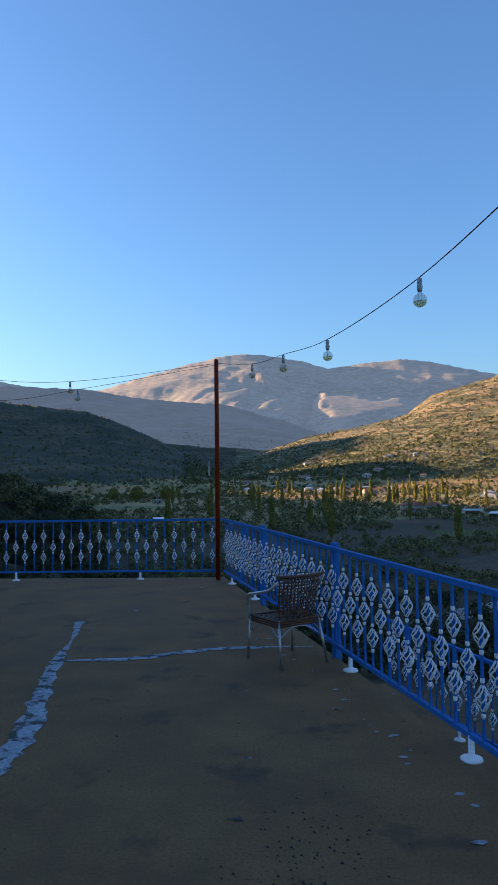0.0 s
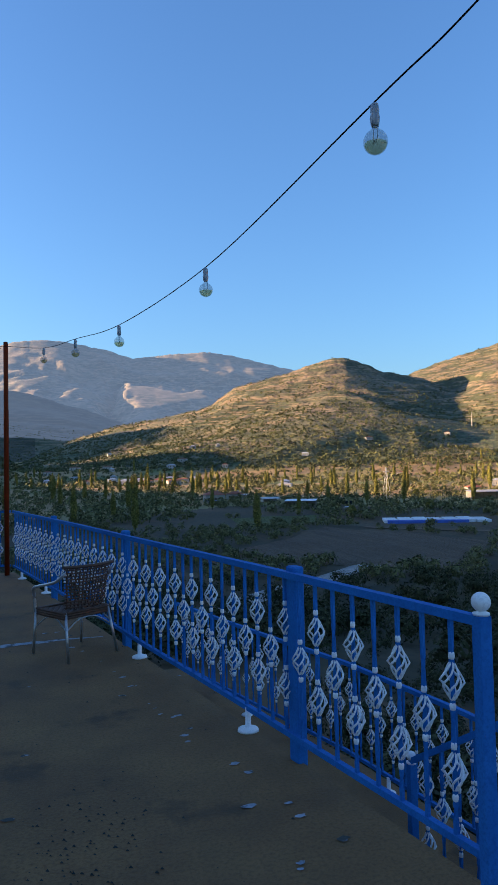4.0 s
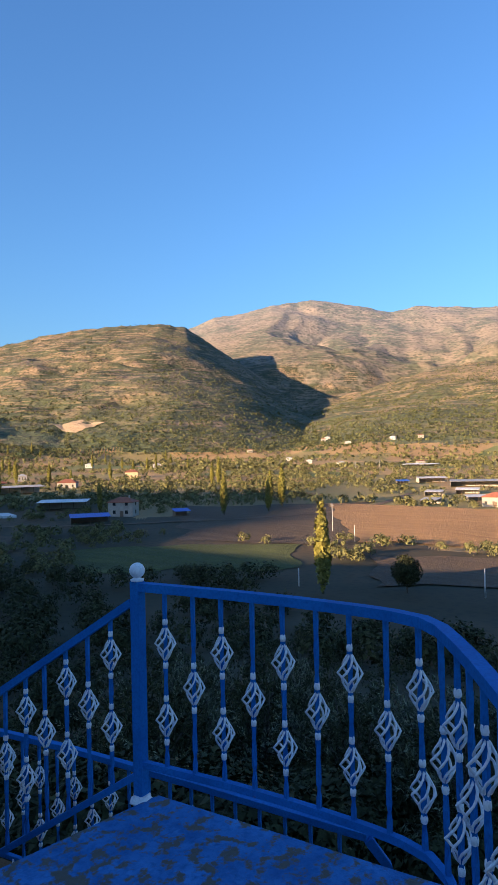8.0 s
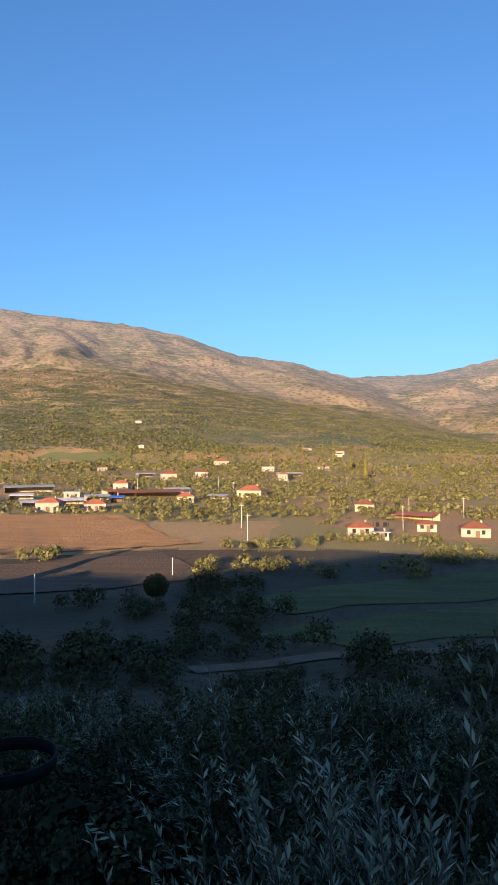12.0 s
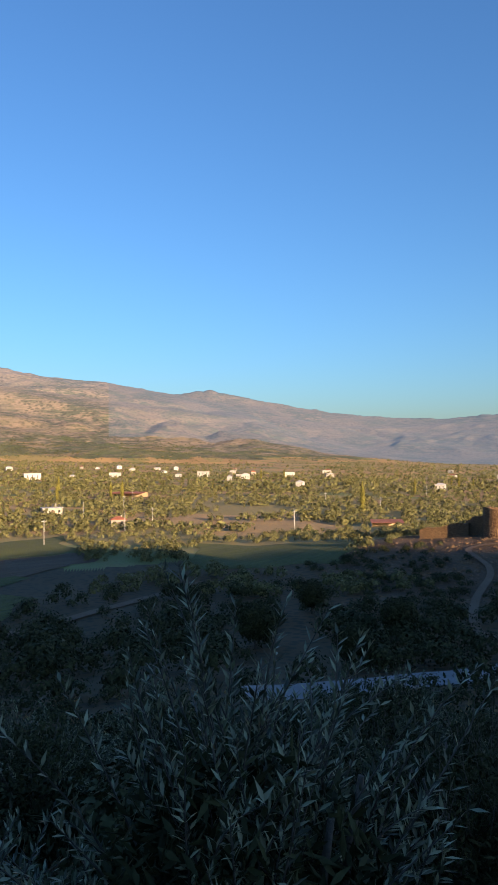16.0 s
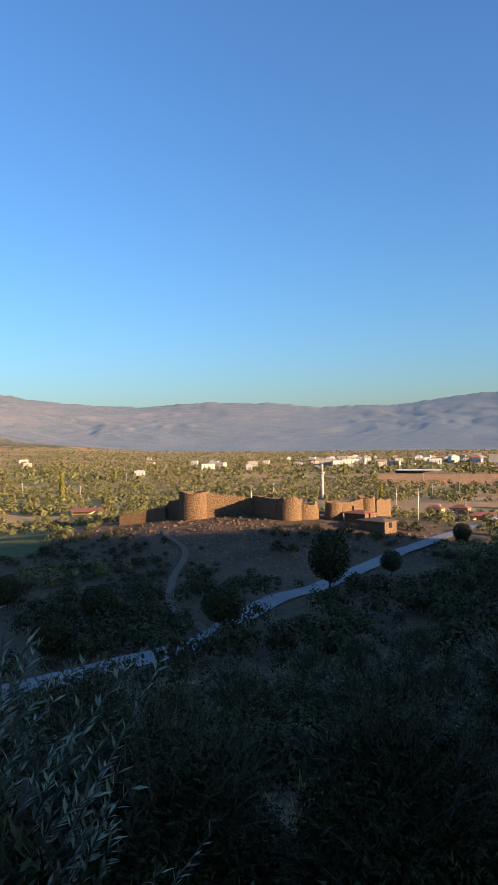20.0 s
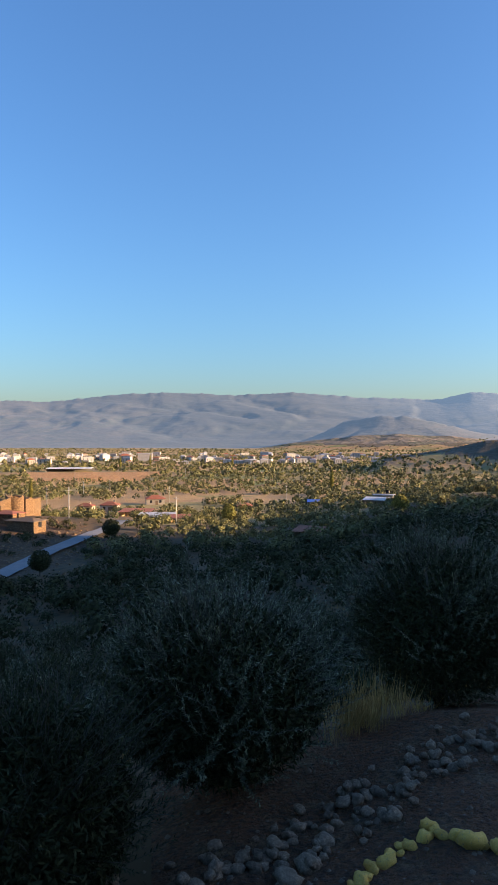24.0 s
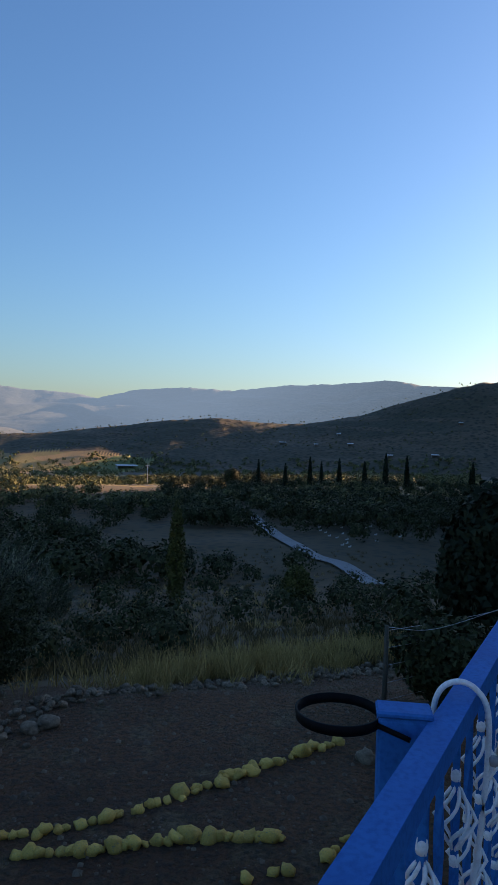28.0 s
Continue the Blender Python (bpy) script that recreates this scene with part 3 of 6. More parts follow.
def basket_bm(height=0.17, width=0.044):
    """A cage of six wires all twisted one way, gathered in a collar at each end; centred."""
    bm = bmesh.new()
    for w in range(6):
        pts, rad = [], []
        for i in range(11):
            s = i / 10
            out = width * (1 - abs(2 * s - 1)) ** 0.9
            q = w * math.pi / 3 + 3.2 * s
            pts.append((out * math.cos(q), out * math.sin(q), (s - 0.5) * height * 0.9))
            rad.append(0.0 if i in (0, 10) else 0.0045)
        sweep(pts, rad, 4, bm, cap=False)
    for s in (-1, 1):
        tip = s * height * 0.45
        lathe([(0.0, tip), (0.0105, tip + s * 0.003), (0.0125, tip + s * 0.012), (0.011, tip + s * 0.026), (0.006, tip + s * 0.03)], 6, bm)
    bmesh.ops.remove_doubles(bm, verts=bm.verts[:], dist=0.00005)
    bmesh.ops.recalc_face_normals(bm, faces=bm.faces[:])
    return bm


BAR_MESHES = {}


def master(kind, make):
    if kind not in BAR_MESHES:
        me = bpy.data.meshes.new(kind)
        bm = make()
        bm.to_mesh(me)
        bm.free()
        me.materials.append(WHITE if kind == "basket" else BLUE)
        BAR_MESHES[kind] = me
    return BAR_MESHES[kind]


def railing(name, label, line, group, step=0.146, top=RAIL_Z, low=LOW_Z, first=0, rail=(0.0185, 0.022), baskets=True):
    """Top and bottom rail along a line of (x, y, z), with bars and baskets between; z is the floor's height."""
    root = thing(name, label, "railing", group=group)
    fine = resample(line, 0.12)
    up = [p + Vector((0, 0, top - rail[0])) for p in fine]
    dn = [p + Vector((0, 0, low)) for p in fine]
    part("top_rail", sweep(up, rail[0] * 1.5, 4, square=True, flat=0.85), BLUE, root)
    part("bottom_rail", sweep(dn, 0.014 * 1.41, 4, square=True), BLUE, root)
    posts = resample(line, step)
    for k, p in enumerate(posts[1:-1] if len(posts) > 2 else posts):
        d = (posts[min(k + 2, len(posts) - 1)] - posts[k]).to_2d()
        turn = math.degrees(math.atan2(d.y, d.x)) + random.uniform(-2, 2)
        bar = new("baluster", master("baluster_%.2f" % (top - low), lambda: bar_bm(top - low - 0.03)))
        bar.parent, bar.matrix_basis = root, pose(p.x, p.y, p.z + low, random.uniform(-0.4, 0.4), random.uniform(-0.4, 0.4), turn)
        if baskets:
            for h in ((0.69 - low, 0.365 - low) if (k + first) % 2 == 0 else (0.525 - low,)):
                b = new("basket", master("basket", basket_bm))
                b.parent, b.matrix_basis = bar, pose(0, 0, h + random.uniform(-0.005, 0.005), 0, 0, random.uniform(-12, 12))
                b["label"] = "white painted wire basket"
    return root


def foot(root, x, y, z, top):
    part("foot", lathe([(0.062, 0), (0.058, 0.012), (0.03, 0.022), (0.017, 0.03), (0.016, top)], 12, at=(x, y, z)), WHITE, root, "white painted foot plate and stub")


def ball_post(root, x, y, z0, z1, half=0.025, ball=0.034, name="post"):
    p = part(name, box_bm(x - half, x + half, y - half, y + half, z0, z1, 0.004), BLUE, root)
    prof = [(0.028, 0), (0.03, 0.008), (0.014, 0.014)] + [(max(ball * math.cos(a), 0.003), 0.012 + ball + ball * math.sin(a)) for a in np.linspace(-1.15, 1.5, 9)]
    part("finial", lathe(prof, 16, at=(x, y, z1)), WHITE, p, "white ball finial")
    part("post_base", lathe([(0.055, 0), (0.05, 0.008), (0.041, 0.014), (0.037, 0.03)], 7, at=(x, y, z0)), WHITE, p, "splash of white paint round the base")
    return p


def box_pillar(root, x, y, z0, z1, wide, deep, turn, name="box_pillar"):
    p = part(name, box_bm(-wide / 2, wide / 2, -deep / 2, deep / 2, z0, z1, 0.008), BLUE, root, "boxed blue sheet metal pillar")
    p.matrix_basis = pose(x, y, 0, 0, 0, turn)
    return p


EAST = [(1.30, 2.43, 0), (0.93, 4.12, 0), (0.53, 5.84, 0), (0.12, 7.7, 0), (-0.70, 11.05, 0)]
east = railing("terrace_railing", "blue metal railing with twisted bars and white wire baskets", EAST, "terrace railings")
ball_post(east, 1.305, 2.43, 0, 0.95)
for x, y in ((0.93, 4.12), (0.53, 5.86), (0.14, 7.6), (-0.22, 9.2), (-0.56, 10.55)):
    foot(east, x, y, 0, LOW_Z)
for x, y in ((1.065, 3.66), (0.475, 6.29), (-0.12, 8.86)):
    box_pillar(east, x, y, -0.6, 0.975, 0.06, 0.085, 13)
north = railing("terrace_railing", "blue metal railing with white wire baskets on the valley side", [(-0.74, 11.12, 0), (-4.4, 11.22, 0), (-8.8, 11.4, 0)], "terrace railings", 0.15)
for x in (-2.03, -4.0, -6.0):
    foot(north, x, 11.17, 0, LOW_Z)
LAND = [(2.204, 2.245, 0), (2.255, 1.80, 0), (2.272, 1.50, 0), (2.27, 1.214, 0), (2.258, 1.09, 0), (2.236, 0.99, 0), (2.192, 0.918, 0), (2.126, 0.862, 0), (1.894, 0.706, 0), (1.63, 0.548, 0), (1.545, 0.498, 0)]
landing = railing("landing_railing", "blue metal railing curving round the stair landing", LAND, "terrace railings", step=0.144, top=0.942, low=0.16, rail=(0.02, 0.024))
ball_post(landing, 2.204, 2.245, 0, 0.945)
WEST = [(1.53, 0.478, 0), (1.395, 0.345, 0), (1.30, 0.262, 0), (1.20, 0.215, 0), (-0.72, -0.115, 0), (-1.3, -0.20, 0), (-2.15, -0.325, 0), (-4.6, -0.72, 0)]
west = railing("terrace_railing", "blue metal railing with chipped paint along the garden side", WEST, "terrace railings", rail=(0.026, 0.026))

# stairs going down beside the terrace
WAY = Vector((-0.22, 0.976, 0))
slope_line = [Vector((2.20, 2.275, 0.0)) + WAY * 1.67 * s + Vector((0, 0, -1.06 * s)) for s in (0, 0.5, 1)]
stair_rail = railing("stair_railing", "sloping blue stair railing with white wire baskets", [tuple(p) for p in slope_line], "terrace railings", top=0.87, low=0.1)
end = slope_line[-1]
ball_post(stair_rail, end.x, end.y, end.z - 0.14, end.z + 0.84, 0.024, 0.028, "newel_post")
stairs = thing("stairs", "concrete steps going down beside the terrace", "stairs", kind="structure")
for k in range(7):
    a = Vector((1.40, 2.36, 0)) + WAY * (0.27 * k)
    across = Vector((0.84, -0.13, 0))
    z = -0.17 * (k + 1)
    o = [(a.x, a.y), (a.x + across.x, a.y + across.y), ((a + across + WAY * 0.28).x, (a + across + WAY * 0.28).y), ((a + WAY * 0.28).x, (a + WAY * 0.28).y)]
    part("step", prism(o, -2.4, z), CONCRETE, stairs)
OUTER = [(2.95, 1.54, -1.2), (2.90, 2.5, -1.2), (2.83, 3.5, -1.2), (2.67, 4.7, -1.2), (2.40, 6.1, -1.2), (1.95, 7.6, -1.2), (1.45, 9.4, -1.2)]
tagged(part("lower_ledge", prism([(1.3, 1.0), (3.06, 1.0), (3.02, 2.5), (2.95, 3.5), (2.79, 4.7), (2.52, 6.15), (2.07, 7.65), (1.5, 9.6), (-0.4, 9.6), (0.6, 5.6)], -4.0, -1.2), CONCRETE), "concrete ledge below the terrace", "ledge", kind="structure")
outer = railing("ledge_railing", "blue metal railing along the lower ledge", OUTER, "terrace railings", top=0.93)
for x, y in ((2.93, 2.1), (2.83, 3.95), (2.56, 6.1 - 0.6), (1.95, 7.6)):
    foot(outer, x - 0.06, y, -1.2, LOW_Z)
part("end_post", sweep([(2.95, 1.54, -0.30), (3.0, 1.47, -0.42), (3.02, 1.44, -1.2)], 0.03, 4, square=True), BLUE, outer)
box_pillar(outer, 2.76, 4.25, -1.2, -0.2, 0.07, 0.07, 8)

# corner pillar, pole, hoops
pillar = thing("corner_pillar", "boxed blue corner pillar with chipped paint", "pillar", (1.535, 0.395, 0), -8)
part("box", box_bm(-0.03, 0.03, -0.078, 0.092, -1.0, 0.942, 0.006), BLUE, pillar)
part("cap", box_bm(-0.034, 0.034, -0.082, 0.096, 0.944, 0.954, 0.004), BLUE, pillar)
pole = thing("steel_pole", "rust-brown painted square steel pole beside the landing railing", "pole", (1.466, 0.386, 0), 15)
part("shaft", box_bm(-0.024, 0.024, -0.026, 0.026, -0.3, 3.6, 0.004), RUST, pole)
far_pole = thing("steel_pole", "rusty round steel pole in the far terrace corner", "pole", (-0.79, 11.02, 0))
part("shaft", lathe([(0.036, 0), (0.036, 2.44), (0.034, 2.46), (0.034, 3.46), (0.02, 3.47)], 10), RUST, far_pole)

# ---- things on the terrace ----


def thin_glass(name, tint, body, share):
    """A thin shell: mostly clear, a little gloss or tinted body."""
    m = bpy.data.materials.new(name)
    m.use_nodes = True
    n, l = m.node_tree.nodes, m.node_tree.links
    b = n["Principled BSDF"]
    b.inputs["Base Color"].default_value, b.inputs["Roughness"].default_value = (*body, 1), 0.08
    clear, mix = n.new("ShaderNodeBsdfTransparent"), n.new("ShaderNodeMixShader")
    clear.inputs[0].default_value, mix.inputs[0].default_value = (*tint, 1), share
    l.new(clear.outputs[0], mix.inputs[1])
    l.new(b.outputs[0], mix.inputs[2])
    l.new(mix.outputs[0], n["Material Output"].inputs[0])
    return m


GLASS = thin_glass("bulb_glass", (0.86, 0.88, 0.88), (0.5, 0.52, 0.54), 0.22)
AMBER = thin_glass("amber_glass", (0.93, 0.86, 0.62), (0.6, 0.52, 0.3), 0.2)
GREY_PLASTIC = material("grey_plastic", (0.30, 0.31, 0.33), (0.40, 0.41, 0.43), 20, 0.5, bump=0.05)
ALU = material("aluminium", (0.42, 0.43, 0.45), (0.55, 0.56, 0.58), 20, 0.38, 0.85, bump=0.03)
RATTAN = material("brown_rattan", (0.07, 0.026, 0.013), (0.16, 0.062, 0.03), 30, 0.55, bump=0.12, fine=160, spread=0.25)


def bulb(x, y, z):
    """A large clear globe bulb hanging under the cable at z."""
    root = thing("string_light", "clear globe bulb with a grey socket on the cable", "light bulb", (x, y, z), random.uniform(0, 180), "string lights")
    part("socket", lathe([(0.010, 0.012), (0.016, 0.006), (0.019, -0.02), (0.016, -0.03), (0.021, -0.05), (0.018, -0.075), (0.014, -0.085)], 10), GREY_PLASTIC, root)
    prof = [(0.013, -0.083), (0.016, -0.10)] + [(max(0.05 * math.sin(a), 0.004), -0.148 + 0.05 * math.cos(a)) for a in np.linspace(0.55, 3.1, 12)]
    g = part("globe", lathe(prof, 18), GLASS, root, "clear glass globe")
    g.visible_shadow = False
    part("lower_shell", lathe([(max(0.0465 * math.sin(a), 0.003), -0.148 + 0.0465 * math.cos(a)) for a in np.linspace(1.75, 3.1, 8)], 16), AMBER, root, "amber tinted lower half")
    bm = sweep([(-0.012, 0, -0.09), (-0.014, 0, -0.13), (-0.005, 0, -0.152), (0.005, 0, -0.135), (0.014, 0, -0.152), (0.012, 0, -0.09)], 0.0018, 5)
    part("filament", bm, GREY_PLASTIC, root)
    root.scale = (0.88, 0.88, 0.88)
    return root


def spline(points, steps=8):
    """A smooth line through points."""
    p = [Vector(q) for q in points]
    p = [2 * p[0] - p[1]] + p + [2 * p[-1] - p[-2]]
    out = []
    for a, b, c, d in zip(p, p[1:], p[2:], p[3:]):
        for k in range(steps):
            t = k / steps
            out.append(0.5 * (2 * b + (c - a) * t + (2 * a - 5 * b + 4 * c - d) * t * t + (3 * b - a - 3 * c + d) * t**3))
    return out + [p[-2]]


def cable(name, label, points, radius=0.0034):
    root = thing(name, label, "cable")
    part("wire", sweep(spline(points), radius, 5), BLACK, root)
    return root


CABLE = [(-0.79, 11.0, 3.40), (-0.22, 9.0, 3.03), (0.11, 7.5, 2.86), (0.43, 6.16, 2.73), (0.82, 4.51, 2.76), (0.99, 2.50, 2.765), (1.111, 1.96, 2.85), (1.466, 0.40, 3.22)]
cable("light_cable", "black cable of a string of lights from pole to pole", CABLE)
for x, y, z in CABLE[1:-2]:
    bulb(x, y, z - 0.015)
for pts in ([(-0.79, 11.0, 3.38), (-3.0, 11.05, 3.02), (-4.4, 11.1, 2.86), (-7.5, 11.0, 2.9)], [(-0.79, 11.0, 3.40), (-3.0, 10.6, 3.08), (-4.6, 10.3, 3.13), (-7.5, 9.6, 3.4)]):
    cable("light_cable", "black cable of a string of lights along the terrace edge", pts)
    x, y, z = pts[1]
    bulb(x, y, z - 0.015)


def wicker_chair(x, y, turn):
    """A stacking armchair: metal legs and a woven seat and back. It faces its own -y."""
    root = thing("wicker_armchair", "brown woven rattan armchair with thin metal legs", "chair", (x, y, 0), turn)
    # woven back and seat as strands over and under
    for name, rows, cols in (("backrest", 13, 14), ("seat", 12, 15)):
        bm = bmesh.new()
        w, h = (0.44, 0.38) if name == "backrest" else (0.45, 0.42)

        def at(u, v, off):
            if name == "backrest":
                bow = 0.07 * (1 - (2 * u - 1) ** 2)
                wide = w * (0.92 + 0.12 * v)
                return Vector(((u - 0.5) * wide, 0.19 + bow + off - 0.02 + 0.05 * v, 0.46 + h * v))
            return Vector(((u - 0.5) * w, (v - 0.5) * h, 0.425 + off - 0.012 * math.sin(math.pi * u)))
        for r in range(rows):
            v = (r + 0.5) / rows
            sweep([at(k / 14, v, 0.006 * (1 if (k + r) % 2 else -1)) for k in range(15)], 0.0125 if name == "backrest" else 0.015, 4, bm, flat=0.55)
        for c in range(cols):
            u = (c + 0.5) / cols
            sweep([at(u, k / 13, 0.006 * (-1 if (k + c) % 2 else 1)) for k in range(14)], 0.008, 4, bm, flat=0.6)
        part(name, bm, RATTAN, root)
    apron = bmesh.new()
    for k in range(3):
        sweep([(-0.23, -0.215, 0.43 - 0.022 * k), (0.23, -0.215, 0.43 - 0.022 * k), (0.23, 0.21, 0.43 - 0.022 * k), (-0.23, 0.21, 0.43 - 0.022 * k)], 0.014, 5, apron, closed=True)
    part("seat_rim", apron, RATTAN, root)
    part("top_rim", sweep([(0.255 * s, 0.24 + 0.07 * (1 - s * s), 0.855) for s in np.linspace(-1, 1, 11)], 0.017, 6), RATTAN, root)
    for s in (-1, 1):
        arm = [(0.235 * s, 0.23, 0.80), (0.27 * s, 0.14, 0.72), (0.28 * s, -0.08, 0.665), (0.265 * s, -0.20, 0.63), (0.245 * s, -0.225, 0.55), (0.24 * s, -0.22, 0.40)]
        part("armrest", sweep(spline(arm, 4), 0.0145, 7), ALU, root, "bare metal armrest tube")
        part("leg", sweep([(0.235 * s, -0.215, 0.42), (0.25 * s, -0.24, 0.0)], 0.0125, 7), ALU, root, "thin metal leg")
        part("leg", sweep([(0.215 * s, 0.205, 0.44), (0.25 * s, 0.29, 0.0)], 0.0125, 7), ALU, root, "thin metal leg")
        part("leg_brace", sweep(spline([(0.235 * s, -0.2, 0.27), (0.225 * s, -0.05, 0.37), (0.225 * s, 0.08, 0.37), (0.235 * s, 0.225, 0.29)], 4), 0.007, 5), ALU, root)
    part("leg_brace", sweep(spline([(-0.22, 0.22, 0.27), (-0.08, 0.21, 0.36), (0.08, 0.21, 0.36), (0.22, 0.22, 0.27)], 4), 0.007, 5), ALU, root)
    root.scale = (0.94, 0.94, 0.86)
    return root


wicker_chair(0.03, 6.22, 213)


def paint_strip(name, label, line, widths):
    """A ragged strip of old paint lying on the floor."""
    pts = spline(line, 22)
    ws = np.interp(np.linspace(0, 1, len(pts)), np.linspace(0, 1, len(widths)), widths)
    verts, faces = [], []
    for i, p in enumerate(pts):
        d = (pts[min(i + 1, len(pts) - 1)] - pts[max(i - 1, 0)]).to_2d().normalized()
        for s in (-1, 1):
            w = ws[i] * (0.55 + 0.8 * float(vnoise(i * 0.45, s * 9.0, 70)) + 0.15 * random.random()) / 2
            verts.append((p.x - s * d.y * w, p.y + s * d.x * w, 0.004))
        if i:
            faces.append((2 * i - 2, 2 * i - 1, 2 * i + 1, 2 * i))
    ob = mesh_object(name, verts, faces, CHALK)
    return tagged(ob, label, "paint mark", kind="structure")


paint_strip("floor_paint_line", "ragged whitish paint line on the terrace floor", [(-1.62, 3.9, 0), (-1.62, 4.5, 0), (-1.78, 5.4, 0), (-1.92, 6.2, 0)], (0.13, 0.16, 0.12, 0.10))
paint_strip("floor_paint_line", "thin whitish paint line on the terrace floor", [(-1.92, 6.2, 0), (-2.0, 7.0, 0), (-2.15, 7.9, 0)], (0.10, 0.02, 0.10))
paint_strip("floor_paint_line", "thin whitish paint line crossing the terrace floor", [(-1.92, 6.25, 0), (-1.3, 6.3, 0), (-0.75, 6.55, 0), (-0.2, 6.66, 0), (0.3, 6.66, 0)], (0.03, 0.11, 0.10, 0.08, 0.02))
for k in range(44):
    x = random.uniform(-2.5, 1.0)
    y = random.uniform(2.2, 10.5)
    if k < 30:
        y = random.uniform(2.4, 7.5)
        x = 1.22 - 0.235 * (y - 2.4) - abs(random.gauss(0, 0.16)) - 0.12
    s = random.uniform(0.006, 0.024)
    n = 9
    v = [(x + s * random.uniform(0.5, 1.25) * math.cos(2 * math.pi * i / n) * 1.5, y + s * random.uniform(0.5, 1.2) * math.sin(2 * math.pi * i / n), 0.0045) for i in range(n)] + [(x, y, 0.006)]
    ob = mesh_object("paint_drip", v, [(i, (i + 1) % n, n) for i in range(n)], CHALK)
    tagged(ob, "dried splash of whitish paint on the concrete", "paint mark", "paint splashes", "structure")
GRIT = material("dark_grit", (0.012, 0.011, 0.010), (0.05, 0.045, 0.04), 30, 0.9, bump=0)
gv, gf = [], []
for k in range(420):
    a = k < 170
    x, y = (random.gauss(-0.03, 0.16), random.gauss(3.05, 0.28)) if a else (random.uniform(-3, 1.0), random.uniform(2.0, 10.5))
    s = random.uniform(0.003, 0.009)
    b = len(gv)
    gv += [(x - s, y, 0.002), (x + s, y - s, 0.002), (x + s * 0.3, y + s, 0.002), (x, y, s * 1.2)]
    gf += [(b, b + 1, b + 3), (b + 1, b + 2, b + 3), (b + 2, b, b + 3)]
tagged(mesh_object("floor_grit", gv, gf, GRIT), "scattered grit and crumbs on the concrete", "grit", kind="stuff")


def hoop(x, y, z, rad, label, arm):
    root = thing("pot_hoop", label, "pot holder", (x, y, z))
    bm = bmesh.new()
    n = 40
    rings = []
    for k in range(n):
        c, s = math.cos(2 * math.pi * k / n), math.sin(2 * math.pi * k / n)
        rings.append([bm.verts.new((r * c, r * s, h)) for r, h in ((rad, -0.010), (rad + 0.002, 0.010), (rad - 0.002, 0.011), (rad - 0.004, -0.010))])
    for k in range(n):
        u, v = rings[k], rings[(k + 1) % n]
        for i in range(4):
            bm.faces.new((u[i], u[(i + 1) % 4], v[(i + 1) % 4], v[i]))
    bmesh.ops.recalc_face_normals(bm, faces=bm.faces[:])
    part("ring", bm, BLACK, root, smooth_faces=True)
    part("bracket", sweep([(arm[0] * rad, arm[1] * rad, 0), (arm[0] * (rad + 0.07), arm[1] * (rad + 0.07), -0.01)], 0.006, 4), BLACK, root)


hoop(1.66, 0.29, 0.93, 0.076, "black hoop of a pot holder fixed to the corner pillar", (-0.75, 0.66))
west_pillar = thing("garden_pillar", "boxed blue pillar with chipped paint outside the railing", "pillar", (-1.26, -0.275, 0), 119)
part("box", box_bm(-0.052, 0.052, -0.03, 0.03, -0.9, 0.945, 0.006), BLUE, west_pillar)
part("cap", box_bm(-0.055, 0.055, -0.033, 0.033, 0.947, 0.96, 0.004), BLUE, west_pillar)
hoop(-1.212, -0.397, 0.93, 0.087, "black hoop of a pot holder fixed to the garden pillar", (0.0, 1.0))
hose = thing("white_hose", "white hose tied over the garden side railing", "hose")
part("hose", sweep(spline([(-1.40, -0.275, 0.80), (-1.415, -0.27, 0.93), (-1.425, -0.235, 0.975), (-1.44, -0.19, 0.965), (-1.45, -0.165, 0.90), (-1.44, -0.17, 0.70), (-1.42, -0.19, 0.42), (-1.40, -0.17, 0.12)], 6), 0.0065, 7), WHITE, hose)
lamp = thing("wall_bracket", "rounded grey metal bracket clamped to the railing", "bracket", (-1.50, -0.14, 0.80))
part("band", sweep([(0.05 * math.cos(a), 0.0, 0.055 * math.sin(a)) for a in np.linspace(0.6, 5.2, 14)], 0.012, 5, flat=1.6), ALU, lamp)
part("bolt", lathe([(0.008, -0.01), (0.011, 0), (0.011, 0.008), (0.005, 0.01)], 8, at=(0.05, -0.012, 0.02)), GREY_PLASTIC, lamp)
# unseen wall added to keep low western sky light off the terrace
PLASTER = material("blocking_wall_plaster", (0.30, 0.28, 0.25), (0.42, 0.40, 0.36), 1.2, 0.9, bump=0.1, fine=30)
tagged(part("house_wall", box_bm(-9.2, -6.6, 1.2, 11.3, -4.0, 6.4), PLASTER), "unseen plain wall added to block western sky light", "wall", kind="structure")

# ---- plants ----


def foliage(name, dark, light, island=0.45, rough=0.6, gloss=0.08):
    m = material(name, dark, light, 0.8, rough, bump=0, fine=5.0, island=island, spread=0)
    b = m.node_tree.nodes["Principled BSDF"]
    b.inputs["Specular IOR Level"].default_value = gloss
    return m


